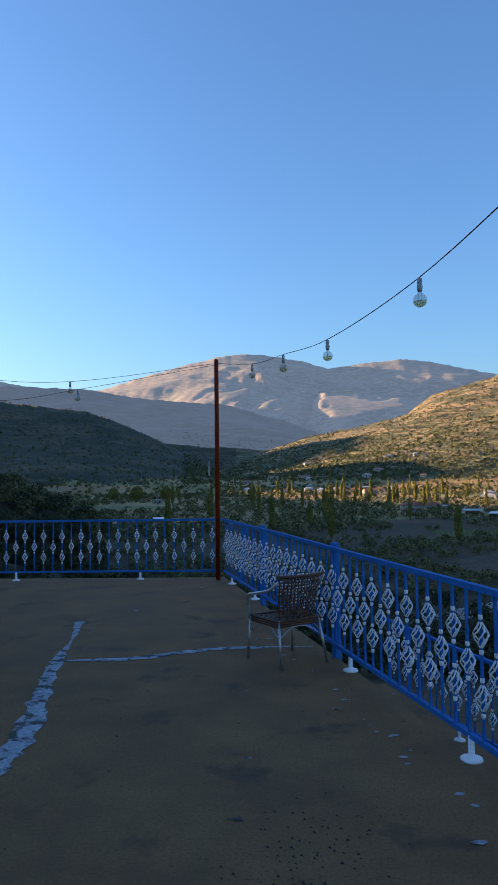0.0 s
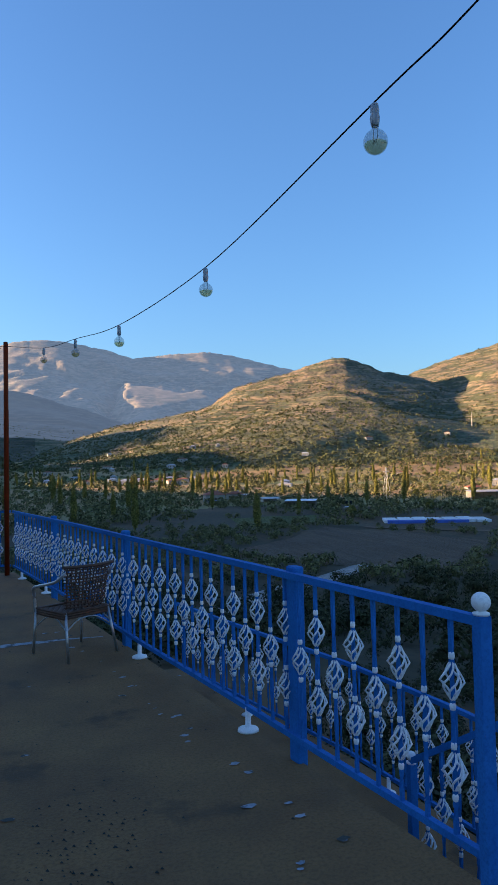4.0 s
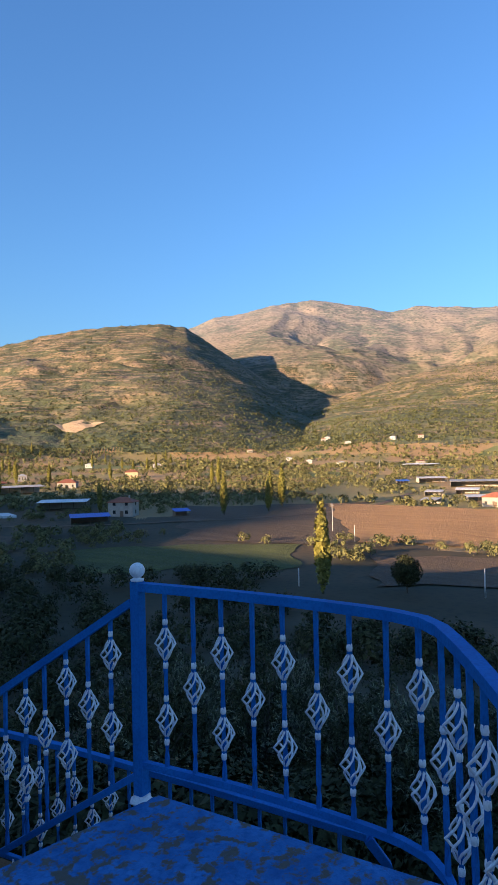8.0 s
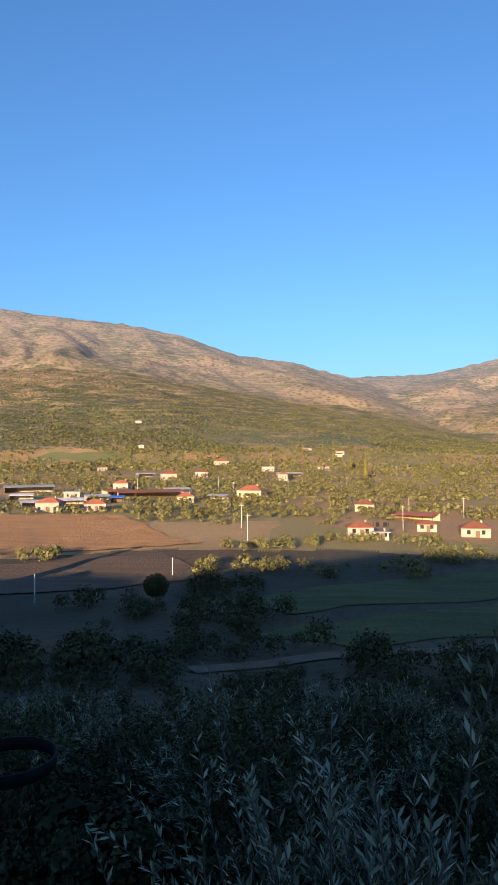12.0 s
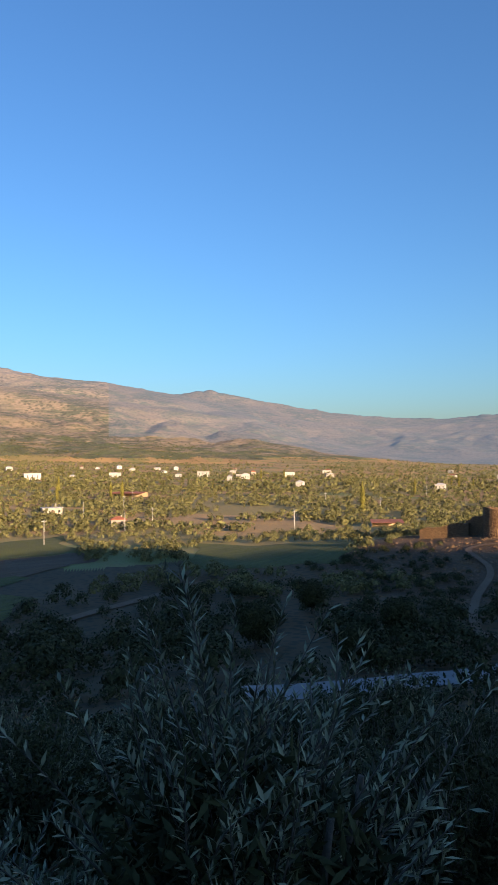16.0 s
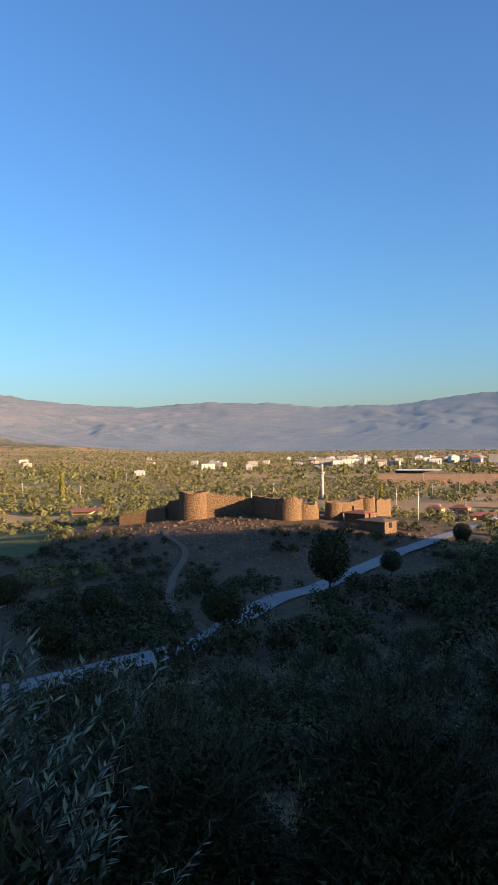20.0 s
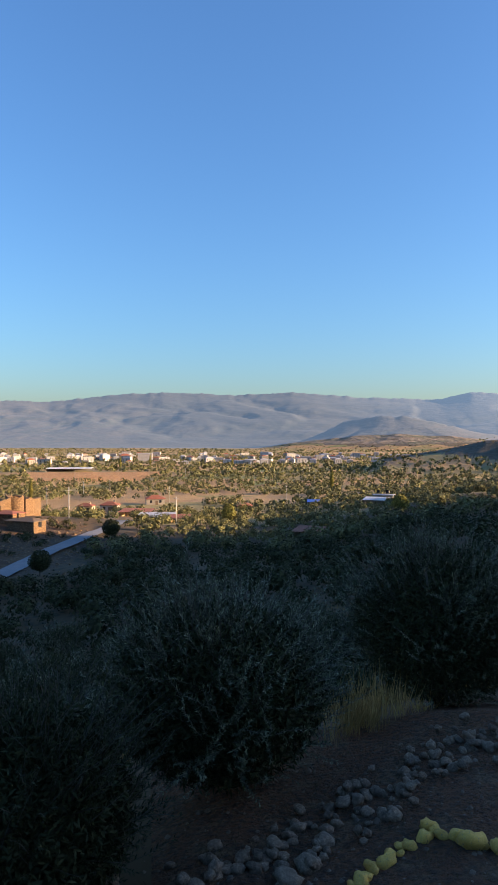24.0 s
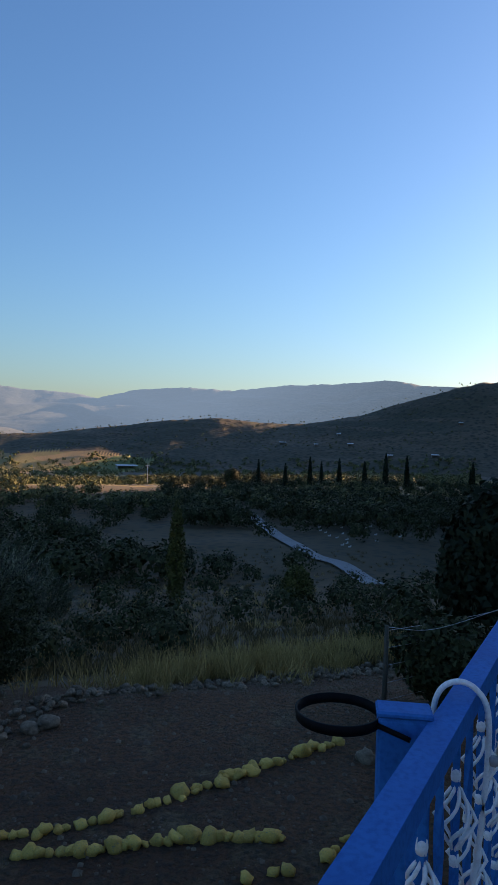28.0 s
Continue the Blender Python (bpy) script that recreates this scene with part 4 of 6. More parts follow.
OLIVE_LEAF = foliage("olive_leaves", (0.080, 0.096, 0.054), (0.28, 0.30, 0.19), 0.75, 0.36, 0.25)
# darker copy of the olive leaves, for trees in deeper shade
OLIVE_SHADED = foliage("shaded_olive_leaves", (0.046, 0.060, 0.030), (0.22, 0.245, 0.15), 0.85, 0.4, 0.25)
# groves carry the sunlit foliage tone
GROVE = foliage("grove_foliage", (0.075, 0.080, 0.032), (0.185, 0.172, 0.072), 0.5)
# bushes and trees in shade carry it as a darkened leaf colour
BUSH = foliage("shaded_bush_foliage", (0.024, 0.029, 0.012), (0.066, 0.070, 0.030), 0.5)
POPLAR_LEAF = foliage("poplar_leaves", (0.13, 0.13, 0.032), (0.23, 0.205, 0.052), 0.4)
CYPRESS_LEAF = foliage("cypress_foliage", (0.014, 0.022, 0.012), (0.026, 0.036, 0.018), 0.35)
AUTUMN = foliage("autumn_leaves", (0.13, 0.095, 0.02), (0.20, 0.13, 0.028), 0.4)
BARK = material("bark", (0.05, 0.048, 0.036), (0.12, 0.10, 0.08), 8, 0.9, bump=0.2, fine=40)
# poplar leaf colour darkened for the trees standing in shade
SHADED_LEAF = foliage("shaded_yellow_leaves", (0.06, 0.062, 0.018), (0.10, 0.095, 0.028), 0.4)
WOODS = foliage("hill_woods", (0.060, 0.072, 0.030), (0.135, 0.138, 0.060), 0.5)
STRAW = foliage("dry_grass", (0.36, 0.24, 0.085), (0.54, 0.38, 0.155), 0.35, 0.8)
rng = np.random.default_rng(5)


def unit(n):
    v = rng.normal(size=(n, 3))
    return v / np.linalg.norm(v, axis=1, keepdims=True)


def leaf_quads(centres, ways, faces_to, length, width):
    """Pointed leaves: four corners each, two triangles folded a little."""
    side = np.cross(ways, faces_to)
    side /= np.linalg.norm(side, axis=1, keepdims=True) + 1e-9
    up = np.cross(side, ways)
    length, width = np.broadcast_to(length, len(centres))[:, None], np.broadcast_to(width, len(centres))[:, None]
    a, d = centres, centres + ways * length
    m = centres + ways * length * 0.45 + up * width * 0.18
    verts = np.stack([a, m + side * width / 2, d, m - side * width / 2], 1).reshape(-1, 3)
    n = np.arange(len(centres))[:, None] * 4
    return verts, np.concatenate([n + [[0, 1, 2]], n + [[0, 2, 3]]], 0)


def tube_arrays(paths, radii, sides=3):
    """Many thin tubes at once: paths is (n, k, 3), radii (k,)."""
    n, k, _ = paths.shape
    d = np.gradient(paths, axis=1)
    d /= np.linalg.norm(d, axis=2, keepdims=True) + 1e-9
    ref = np.where(np.abs(d[..., 2:]) > 0.9, [[[1.0, 0, 0]]], [[[0, 0, 1.0]]])
    u = np.cross(d, ref)
    u /= np.linalg.norm(u, axis=2, keepdims=True) + 1e-9
    w = np.cross(d, u)
    ang = np.arange(sides) * 2 * np.pi / sides
    rad = np.asarray(radii)[None, :, None, None]
    v = paths[:, :, None] + rad * (u[:, :, None] * np.cos(ang)[None, None, :, None] + w[:, :, None] * np.sin(ang)[None, None, :, None])
    idx = np.arange(n * k * sides).reshape(n, k, sides)
    a, b = idx[:, :-1], idx[:, 1:]
    q = np.stack([a, np.roll(a, -1, 2), np.roll(b, -1, 2), b], -1).reshape(-1, 4)
    return v.reshape(-1, 3), np.concatenate([q[:, [0, 1, 2]], q[:, [0, 2, 3]]], 0)


def facing_leaves(centres, normals, size, loose=0.55):
    """One small triangle for each leafy tip, turned roughly outwards."""
    n = len(centres)
    out = normals + loose * unit(n)
    out /= np.linalg.norm(out, axis=1, keepdims=True) + 1e-9
    a = np.cross(out, unit(n))
    a /= np.linalg.norm(a, axis=1, keepdims=True) + 1e-9
    b = np.cross(out, a)
    size = np.broadcast_to(size, n)[:, None]
    verts = np.stack([centres + a * size * 0.62, centres + (b * 0.56 - a * 0.34) * size, centres - (b * 0.56 + a * 0.34) * size], 1).reshape(-1, 3)
    return verts, np.arange(n * 3).reshape(-1, 3)


def join(*pieces):
    verts, faces, n = [], [], 0
    for v, f in pieces:
        verts.append(v)
        faces.append(f + n)
        n += len(v)
    return np.concatenate(verts), np.concatenate(faces)


def olive_tree(name, label, tall, wide, twigs, seed, leaf=0.066, pairs=18, fill=34, fill_leaf=0.10, mat=None):
    """An olive tree standing on its own origin: trunk, limbs, upright twigs with paired leaves."""
    global rng
    rng = np.random.default_rng(seed)
    root = thing(name, label, "tree", group="olive trees")
    crown_z, crown_h = tall * 0.47, tall * 0.50
    limbs = []
    bm = bmesh.new()
    sweep([(0, 0, -0.4), (0.04, 0.02, tall * 0.12), (0.0, 0.06, tall * 0.3)], [0.16, 0.12, 0.10], 8, bm)
    for k in range(7):
        a = k * 2.4 + rng.random()
        reach = wide * (0.35 + 0.4 * rng.random())
        tip = (reach * math.cos(a), reach * math.sin(a), tall * (0.62 + 0.25 * rng.random()))
        mid = (tip[0] * 0.45, tip[1] * 0.45, tall * 0.45)
        sweep(spline([(0, 0.05, tall * 0.26), mid, tip], 4), [0.07, 0.065, 0.06, 0.055, 0.05, 0.04, 0.03, 0.02, 0.012], 5, bm)
    part("trunk", bm, BARK, root)
    ends = max(twigs // 13, 12)
    branch, which = unit(ends), rng.integers(0, ends, twigs)
    branch[:, 2] = branch[:, 2] * 0.95 + 0.05
    u = branch[which] + rng.normal(size=(twigs, 3)) * 0.17
    u /= np.linalg.norm(u, axis=1, keepdims=True)
    shell = (0.42 + 0.50 * rng.random(twigs) ** 0.5)[:, None]
    lump = (0.70 + 0.42 * rng.random(ends))[which][:, None]
    start = u * shell * lump * [wide, wide, crown_h] + [0, 0, crown_z]
    way = u * [0.85, 0.85, 0.55] + [0, 0, 0.55] + rng.normal(size=(twigs, 3)) * 0.22
    way /= np.linalg.norm(way, axis=1, keepdims=True)
    length = (0.32 + 0.3 * rng.random(twigs) + 0.2 * rng.random(twigs) ** 2 * np.clip(u[:, 2], 0, 1))[:, None]
    sag = rng.normal(size=(twigs, 3)) * 0.16
    steps = np.linspace(0, 1, 5)
    paths = start[:, None] + way[:, None] * length[:, None] * steps[None, :, None] + sag[:, None] * length[:, None] * (steps**2)[None, :, None]
    stems = tube_arrays(paths, (0.005, 0.0045, 0.004, 0.003, 0.0015))
    tagged(mesh_object("twig", stems[0], stems[1], BARK, parent=root), kind="stuff")
    s = (np.arange(pairs) + 0.7) / pairs
    base = start[:, None] + way[:, None] * length[:, None] * s[None, :, None] + sag[:, None] * length[:, None] * (s**2)[None, :, None]
    out = []
    for side in (-1, 1):
        q = unit(twigs * pairs).reshape(twigs, pairs, 3)
        across = np.cross(np.broadcast_to(way[:, None], q.shape), q)
        across /= np.linalg.norm(across, axis=2, keepdims=True) + 1e-9
        d = way[:, None] * 0.75 + across * 0.8 * side + [0, 0, 0.12]
        d /= np.linalg.norm(d, axis=2, keepdims=True)
        out.append((base.reshape(-1, 3), d.reshape(-1, 3)))
    c, d = np.concatenate([o[0] for o in out]), np.concatenate([o[1] for o in out])
    size = leaf * (0.65 + 0.6 * rng.random(len(c)))
    leaves = leaf_quads(c, d, unit(len(c)) * 0.5 + [0, 0, 1], size, size * 0.23)
    # inner leaves take a darker material that stands for shade inside the crown
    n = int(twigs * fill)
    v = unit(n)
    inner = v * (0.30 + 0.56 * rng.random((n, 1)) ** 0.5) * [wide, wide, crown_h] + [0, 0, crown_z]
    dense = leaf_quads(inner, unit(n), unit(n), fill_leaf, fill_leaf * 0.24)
    tagged(mesh_object("crown", leaves[0], leaves[1], mat or OLIVE_SHADED, parent=root), kind="stuff")
    tagged(mesh_object("inner_foliage", dense[0], dense[1], BUSH, parent=root), "inner foliage coloured dark for the crown's own shade", kind="stuff")
    return root


def clump_crown(n, wide, tall, z, leaf, power=0.5, taper=0.0, seed=1):
    """A crown of small leafy clumps with an uneven outline."""
    v = unit(n)
    rad = (0.35 + 0.65 * rng.random((n, 1)) ** power)
    lump = 0.72 + 0.56 * fbm(v[:, 0] * 1.9 + seed * 3.1, v[:, 1] * 1.9 + v[:, 2] * 1.7, 3, seed)[:, None]
    p = v * rad * lump
    if taper:
        p[:, :2] *= (1 - taper * np.clip(p[:, 2:3], -0.6, 1))
    p = p * [wide, wide, tall] + [0, 0, z]
    out = v / [wide, wide, tall]
    out /= np.linalg.norm(out, axis=1, keepdims=True)
    return facing_leaves(p, out, leaf * (0.6 + 0.8 * rng.random(n)), 0.8)


def grown_tree(name, label, tall, wide, n, leaf, mat, taper=0.0, group="", low=0.25, trunk=0.14, category="tree", limbs=5):
    root = thing(name, label, category, group=group)
    bm = bmesh.new()
    sweep([(0, 0, -0.5), (0.03, 0, tall * 0.2), (0, 0.03, tall * 0.5), (0, 0, tall * 0.85)], [trunk, trunk * 0.8, trunk * 0.5, trunk * 0.15], 7, bm)
    for k in range(limbs):
        a = k * 2.4
        z = tall * (low + 0.09 * k)
        sweep([(0, 0, z), (wide * 0.4 * math.cos(a), wide * 0.4 * math.sin(a), z + tall * 0.1), (wide * 0.75 * math.cos(a), wide * 0.75 * math.sin(a), z + tall * 0.22)], [trunk * 0.4, trunk * 0.28, trunk * 0.1], 5, bm)
    part("trunk", bm, BARK, root)
    half = tall * (1 - low) / 2
    v, f = clump_crown(n, wide, half, tall - half, leaf, taper=taper, seed=len(name))
    tagged(mesh_object("crown", v, f, mat, parent=root), kind="stuff")
    return root


def put_copies(master, spots, sizes=(0.8, 1.2), sink=0.15):
    """The master goes to the first spot, copies to the others."""
    for k, (x, y) in enumerate(spots):
        s = random.uniform(*sizes)
        m = pose(x, y, height(x, y) - sink, 0, 0, random.uniform(0, 360))
        if k == 0:
            master.matrix_basis = m
            ob = master
        else:
            ob = copy_thing(master, m)
        ob.scale = (s, s, s * random.uniform(0.9, 1.1))


# olives by the terrace: place, height of the top, spread
NEAR_OLIVES = [(2.75, -0.6, 0.40, 1.15, 560, 11), (1.80, -1.95, 0.98, 0.80, 480, 12), (1.92, -0.42, 0.82, 0.5, 330, 17), (2.64, -5.94, -0.72, 1.2, 520, 13), (0.50, -6.5, -0.62, 1.1, 520, 19), (-1.6, -8.3, -0.18, 1.6, 1000, 14), (-5.9, -10.4, 0.12, 1.75, 1000, 15)]
for x, y, top, wide, twigs, seed in NEAR_OLIVES:
    g = height(x, y)
    t = olive_tree("olive_tree", "grey-green olive tree on the slope below the terrace", top - g - 0.25, wide, twigs, seed, leaf=0.060 if seed in (12, 17) else 0.055, pairs=14 if seed == 17 else 18, mat=BUSH if seed in (13, 19) else OLIVE_LEAF if x > 1.5 else None)
    t.matrix_basis = pose(x, y, g, 0, 0, 20 * seed)
slope_olive = olive_tree("olive_tree", "dense grey-green olive tree on the shaded hillside", 3.3, 1.75, 300, 31, 0.10, 11, 20, 0.16)
OLIVE_AT = [(72, 12), (83, 12.5), (93, 11), (63, 15), (101, 13.5), (111, 12), (55, 17), (46, 15), (122, 14), (133, 17), (88, 19), (76, 21), (105, 22),
            (167, 33), (171, 37), (174, 31), (177, 39), (180.5, 33), (183.5, 41), (186, 34), (169.5, 46), (173.5, 48), (178, 49), (163.5, 30), (150, 22), (142, 27), (158, 24),
            (188, 24), (193, 30), (197, 38), (200, 26), (204, 35), (195, 20), (208, 42), (212, 30), (60, 26), (50, 30), (95, 30), (118, 27), (217, 38)]
SPOTS = [(r * math.sin(radians(a)), r * math.cos(radians(a))) for a, r in OLIVE_AT]
put_copies(slope_olive, SPOTS, (0.85, 1.2))


def grid_ground(name, label, corners, mat, lift=0.12, steps=26):
    """A field laid over the land between four corners."""
    a, b, c, d = [np.array(p, float) for p in corners]
    u, v = np.meshgrid(np.linspace(0, 1, steps), np.linspace(0, 1, steps))
    u, v = u[..., None], v[..., None]
    p = (a * (1 - u) + b * u) * (1 - v) + (d * (1 - u) + c * u) * v
    wob = (np.stack([fbm(p[..., 0] / 15, p[..., 1] / 15, 2, 5), fbm(p[..., 0] / 15 + 9, p[..., 1] / 15, 2, 6)], -1) - 0.5) * 9
    p = p + wob
    z = land(p[..., 0], p[..., 1]) + lift
    verts = np.concatenate([p, z[..., None]], -1).reshape(-1, 3)
    i, j = np.meshgrid(np.arange(steps - 1), np.arange(steps - 1))
    k = (j * steps + i).ravel()
    faces = np.stack([k, k + 1, k + steps + 1, k + steps], -1)
    ob = mesh_object(name, verts, faces, mat, flat=False)
    FIELDS.append((a, b, c, d))
    return tagged(ob, label, "field", kind="structure")


def field_material(name, dark, light, rows):
    k = Nodes(name, 0.95)
    turn = k.add("ShaderNodeMapping", Vector=k.pos)
    turn.inputs["Rotation"].default_value = (0, 0, 0.5)
    turn.inputs["Scale"].default_value = (1.0, 0.08, 0.3)
    line = k.noise(rows, 4, turn.outputs[0])
    colour = k.mix(k.range(line, 0.38, 0.62), dark, light)
    colour = k.mix(k.range(k.noise(0.05, 4), 0.4, 0.65, 0, 0.6), colour, tuple(0.5 * (a + b) * 0.8 for a, b in zip(dark, light)))
    small = k.noise(1.6, 6)
    colour = k.mix(k.range(small, 0.45, 0.75, 0, 0.6), colour, tuple(0.6 * a for a in dark))
    k.bump(small, 1.0, 0.8)
    return k.done(colour)


FIELDS = []
# ploughed soil holds the sunlit tone, bare soil the shaded one
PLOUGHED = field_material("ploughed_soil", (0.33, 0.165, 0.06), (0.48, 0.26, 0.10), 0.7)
BROWN = field_material("shaded_bare_soil", (0.080, 0.050, 0.028), (0.125, 0.080, 0.045), 0.5)
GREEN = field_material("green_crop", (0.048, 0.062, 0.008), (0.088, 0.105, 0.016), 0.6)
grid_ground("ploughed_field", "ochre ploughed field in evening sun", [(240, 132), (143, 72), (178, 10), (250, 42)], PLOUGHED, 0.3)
grid_ground("bare_field", "bare soil field with its colour darkened for shade", [(99, 45), (126, 6), (160, 16), (128, 62)], BROWN, 0.2)
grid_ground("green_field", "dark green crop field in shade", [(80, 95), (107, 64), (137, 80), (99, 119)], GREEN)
grid_ground("bare_field", "brown bare field with its colour darkened for shade", [(121, 108), (142, 73), (251, 119), (200, 172)], BROWN)
grid_ground("green_field", "long green crop field below the hill", [(104, 8), (148, -70), (128, -80), (94, -8)], GREEN)
grid_ground("green_field", "narrow green crop strip beside a farm track", [(82, 0), (118, -62), (104, -68), (72, -12)], GREEN)
grid_ground("bare_field", "red-brown bare field beside farm houses", [(158, -68), (128, -77), (142, -103), (160, -112)], BROWN)
grid_ground("green_field", "bright green field beside red-roofed houses", [(160, -84), (160, -112), (196, -134), (196, -100)], GREEN)
grid_ground("green_field", "dark green field behind the castle hill", [(112, -112), (82, -127), (97, -164), (152, -152)], GREEN)
grid_ground("bare_field", "brown bare field in the valley", [(39, 159), (70, 112), (108, 149), (88, 207)], BROWN)
grid_ground("green_field", "green plot beside a poplar", [(62, 225), (95, 225), (100, 255), (66, 258)], GREEN)
grid_ground("green_field", "green field on the plain", [(-150, -265), (-190, -240), (-230, -285), (-180, -320)], GREEN)
grid_ground("dry_field", "dry ochre field on the plain", [(-40, -520), (40, -540), (60, -700), (-80, -680)], PLOUGHED)

QUARRY = field_material("quarry_face", (0.40, 0.28, 0.16), (0.52, 0.38, 0.23), 0.2)
grid_ground("quarry_scar", "pale bare quarry scar on the hillside", [(713, 898), (764, 884), (763, 824), (692, 818)], QUARRY, 0.8)


def strip(name, label, line, width, mat, lift=0.18, step=1.5):
    pts = resample([(x, y, 0) for x, y in spline2(line)], step)
    verts, faces = [], []
    for i, p in enumerate(pts):
        d = (pts[min(i + 1, len(pts) - 1)] - pts[max(i - 1, 0)]).to_2d().normalized()
        for s in (-1, -0.33, 0.33, 1):
            x, y = p.x - s * d.y * width / 2, p.y + s * d.x * width / 2
            verts.append((x, y))
    v = np.array(verts)
    z = land(v[:, 0], v[:, 1]).reshape(-1, 4)
    z = np.repeat(z.max(1, keepdims=True) * 0.5 + z.mean(1, keepdims=True) * 0.5, 4, 1) + lift
    n = len(pts)
    k = np.arange(n - 1)[:, None] * 4
    faces = np.concatenate([np.concatenate([k + c, k + c + 1, k + c + 5, k + c + 4], 1) for c in range(3)])
    ob = mesh_object(name, np.concatenate([v, z.reshape(-1, 1)], 1), faces, mat, flat=False)
    ROADS.extend([(p.x, p.y, width) for p in pts])
    return tagged(ob, label, name, kind="structure")


def spline2(line):
    return [(p.x, p.y) for p in spline([(x, y, 0) for x, y in line], 6)]


ROADS = []
ASPHALT = material("pale_asphalt", (0.16, 0.165, 0.175), (0.24, 0.245, 0.255), 0.3, 0.85, bump=0.08, fine=8, spread=-1)
DIRT = material("dirt_track", (0.105, 0.062, 0.034), (0.16, 0.105, 0.062), 0.5, 0.95, bump=0.1, fine=6, spread=-1)
GRAVEL = material("river_gravel", (0.17, 0.165, 0.155), (0.34, 0.33, 0.31), 0.4, 0.9, bump=0.2, fine=2.5, spread=-1)
strip("road", "pale asphalt road winding past the castle hill", [(35.5, -41), (32, -46), (28, -54), (24, -62), (22.5, -80), (17.5, -98), (11, -120), (3.5, -136), (-4, -153), (-9, -175), (-14, -210)], 3.6, ASPHALT)
strip("road", "pale asphalt road running out over the plain", [(-50, -24), (-57, -31), (-61, -37.5), (-78, -55), (-93, -69), (-114, -95), (-140, -135), (-180, -200)], 1.8, ASPHALT)
strip("track", "dirt track climbing the castle hill", [(24, -70), (34, -84), (42, -104), (48, -126), (58, -140), (52, -150)], 1.3, DIRT)
strip("track", "pale dirt track between fields", [(62, 4), (68, -8), (73, -22), (82, -42), (86, -64), (98, -98)], 2.2, DIRT)
strip("track", "pale farm track beyond the fields", [(96, 200), (120, 170), (170, 130), (230, 112), (300, 120)], 3.0, DIRT)
strip("riverbed", "dry gravel riverbed in the valley", [(14, 82), (26, 96), (42, 111), (53, 120), (63, 129)], 5, GRAVEL)

# ---- buildings ----
LIME = material("lime_wall", (0.25, 0.23, 0.20), (0.38, 0.355, 0.31), 0.5, 0.9, bump=0.05, fine=6, spread=0.12)
OCHRE_WALL = material("ochre_wall", (0.42, 0.33, 0.20), (0.55, 0.45, 0.30), 0.5, 0.9, bump=0.05, fine=6, spread=0.12)
TILE = material("red_tiles", (0.20, 0.066, 0.040), (0.30, 0.105, 0.060), 0.8, 0.85, bump=0.2, fine=5, spread=0.2)
SHEET = material("grey_sheet_roof", (0.30, 0.31, 0.33), (0.45, 0.46, 0.48), 0.6, 0.6, bump=0.05, fine=4, spread=0.25)
TARP = material("blue_tarp", (0.02, 0.09, 0.42), (0.04, 0.15, 0.55), 0.8, 0.5, bump=0.15, fine=3)
PALE_SHEET = material("pale_sheet", (0.52, 0.53, 0.54), (0.70, 0.71, 0.72), 0.5, 0.55, bump=0.06, fine=3, spread=0.1)
DARK_GLASS = material("window_dark", (0.015, 0.017, 0.02), (0.03, 0.033, 0.038), 1, 0.15, bump=0)
WOOD = material("old_wood", (0.10, 0.07, 0.045), (0.17, 0.12, 0.08), 4, 0.85, bump=0.15, fine=30)


def roof_bm(w, d, h, rise, eave=0.4, hip=True):
    bm = bmesh.new()
    x, y, r = w / 2 + eave, d / 2 + eave, (max(w - d, 0.6) / 2 if hip else w / 2 + eave)
    lo = [bm.verts.new(p) for p in ((-x, -y, h), (x, -y, h), (x, y, h), (-x, y, h))]
    th = [bm.verts.new((*v.co[:2], h + 0.15)) for v in lo]
    a, b = bm.verts.new((-r, 0, h + rise)), bm.verts.new((r, 0, h + rise))
    for f in ((th[0], th[1], b, a), (th[2], th[3], a, b), (th[1], th[2], b), (th[3], th[0], a), tuple(lo[::-1])):
        bm.faces.new(f)
    for k in range(4):
        bm.faces.new((lo[k], lo[(k + 1) % 4], th[(k + 1) % 4], th[k]))
    return bm


def house(x, y, w, d, h, turn, wall, roof, label, storeys=1, rise=None, group="village houses", far=False):
    """Walls, hipped tile roof, door and windows; stands on the land."""
    root = thing("house", label, "house", (x, y, height(x, y) - 0.1), turn, group)
    part("wall", box_bm(-w / 2, w / 2, -d / 2, d / 2, -1.0, h), wall, root)
    part("roof", roof_bm(w, d, h + 0.005, rise or 0.3 * d), roof, root)
    for s in range(0 if far else storeys):
        z = 1.0 + s * 2.8
        n = max(2, min(4, int(w / 3)))
        for side in (-1,):
            for k in range(n):
                u = (k + 0.5) / n * w - w / 2
                yy = side * d / 2
                part("window", box_bm(u - 0.5, u + 0.5, yy - 0.04, yy + 0.04, z, z + 1.2), DARK_GLASS, root)
        for side in (-1, 1):
            xx = side * w / 2
            part("window", box_bm(xx - 0.04, xx + 0.04, -0.5, 0.5, z, z + 1.2), DARK_GLASS, root)
    if far:
        for u in (-0.3, 0.0, 0.3):
            part("window", box_bm(u * w - 0.45, u * w + 0.45, -d / 2 - 0.05, -d / 2 + 0.05, h * 0.25, h * 0.75), DARK_GLASS, root, "dark column of windows")
        return root
    part("door", box_bm(-w * 0.02, w * 0.02 + 0.9, -d / 2 - 0.05, -d / 2 + 0.05, -0.2, 2.0), WOOD, root)
    part("chimney", box_bm(w * 0.2, w * 0.2 + 0.5, 0.2, 0.7, h, h + 0.3 * d + 0.4), wall, root)
    return root


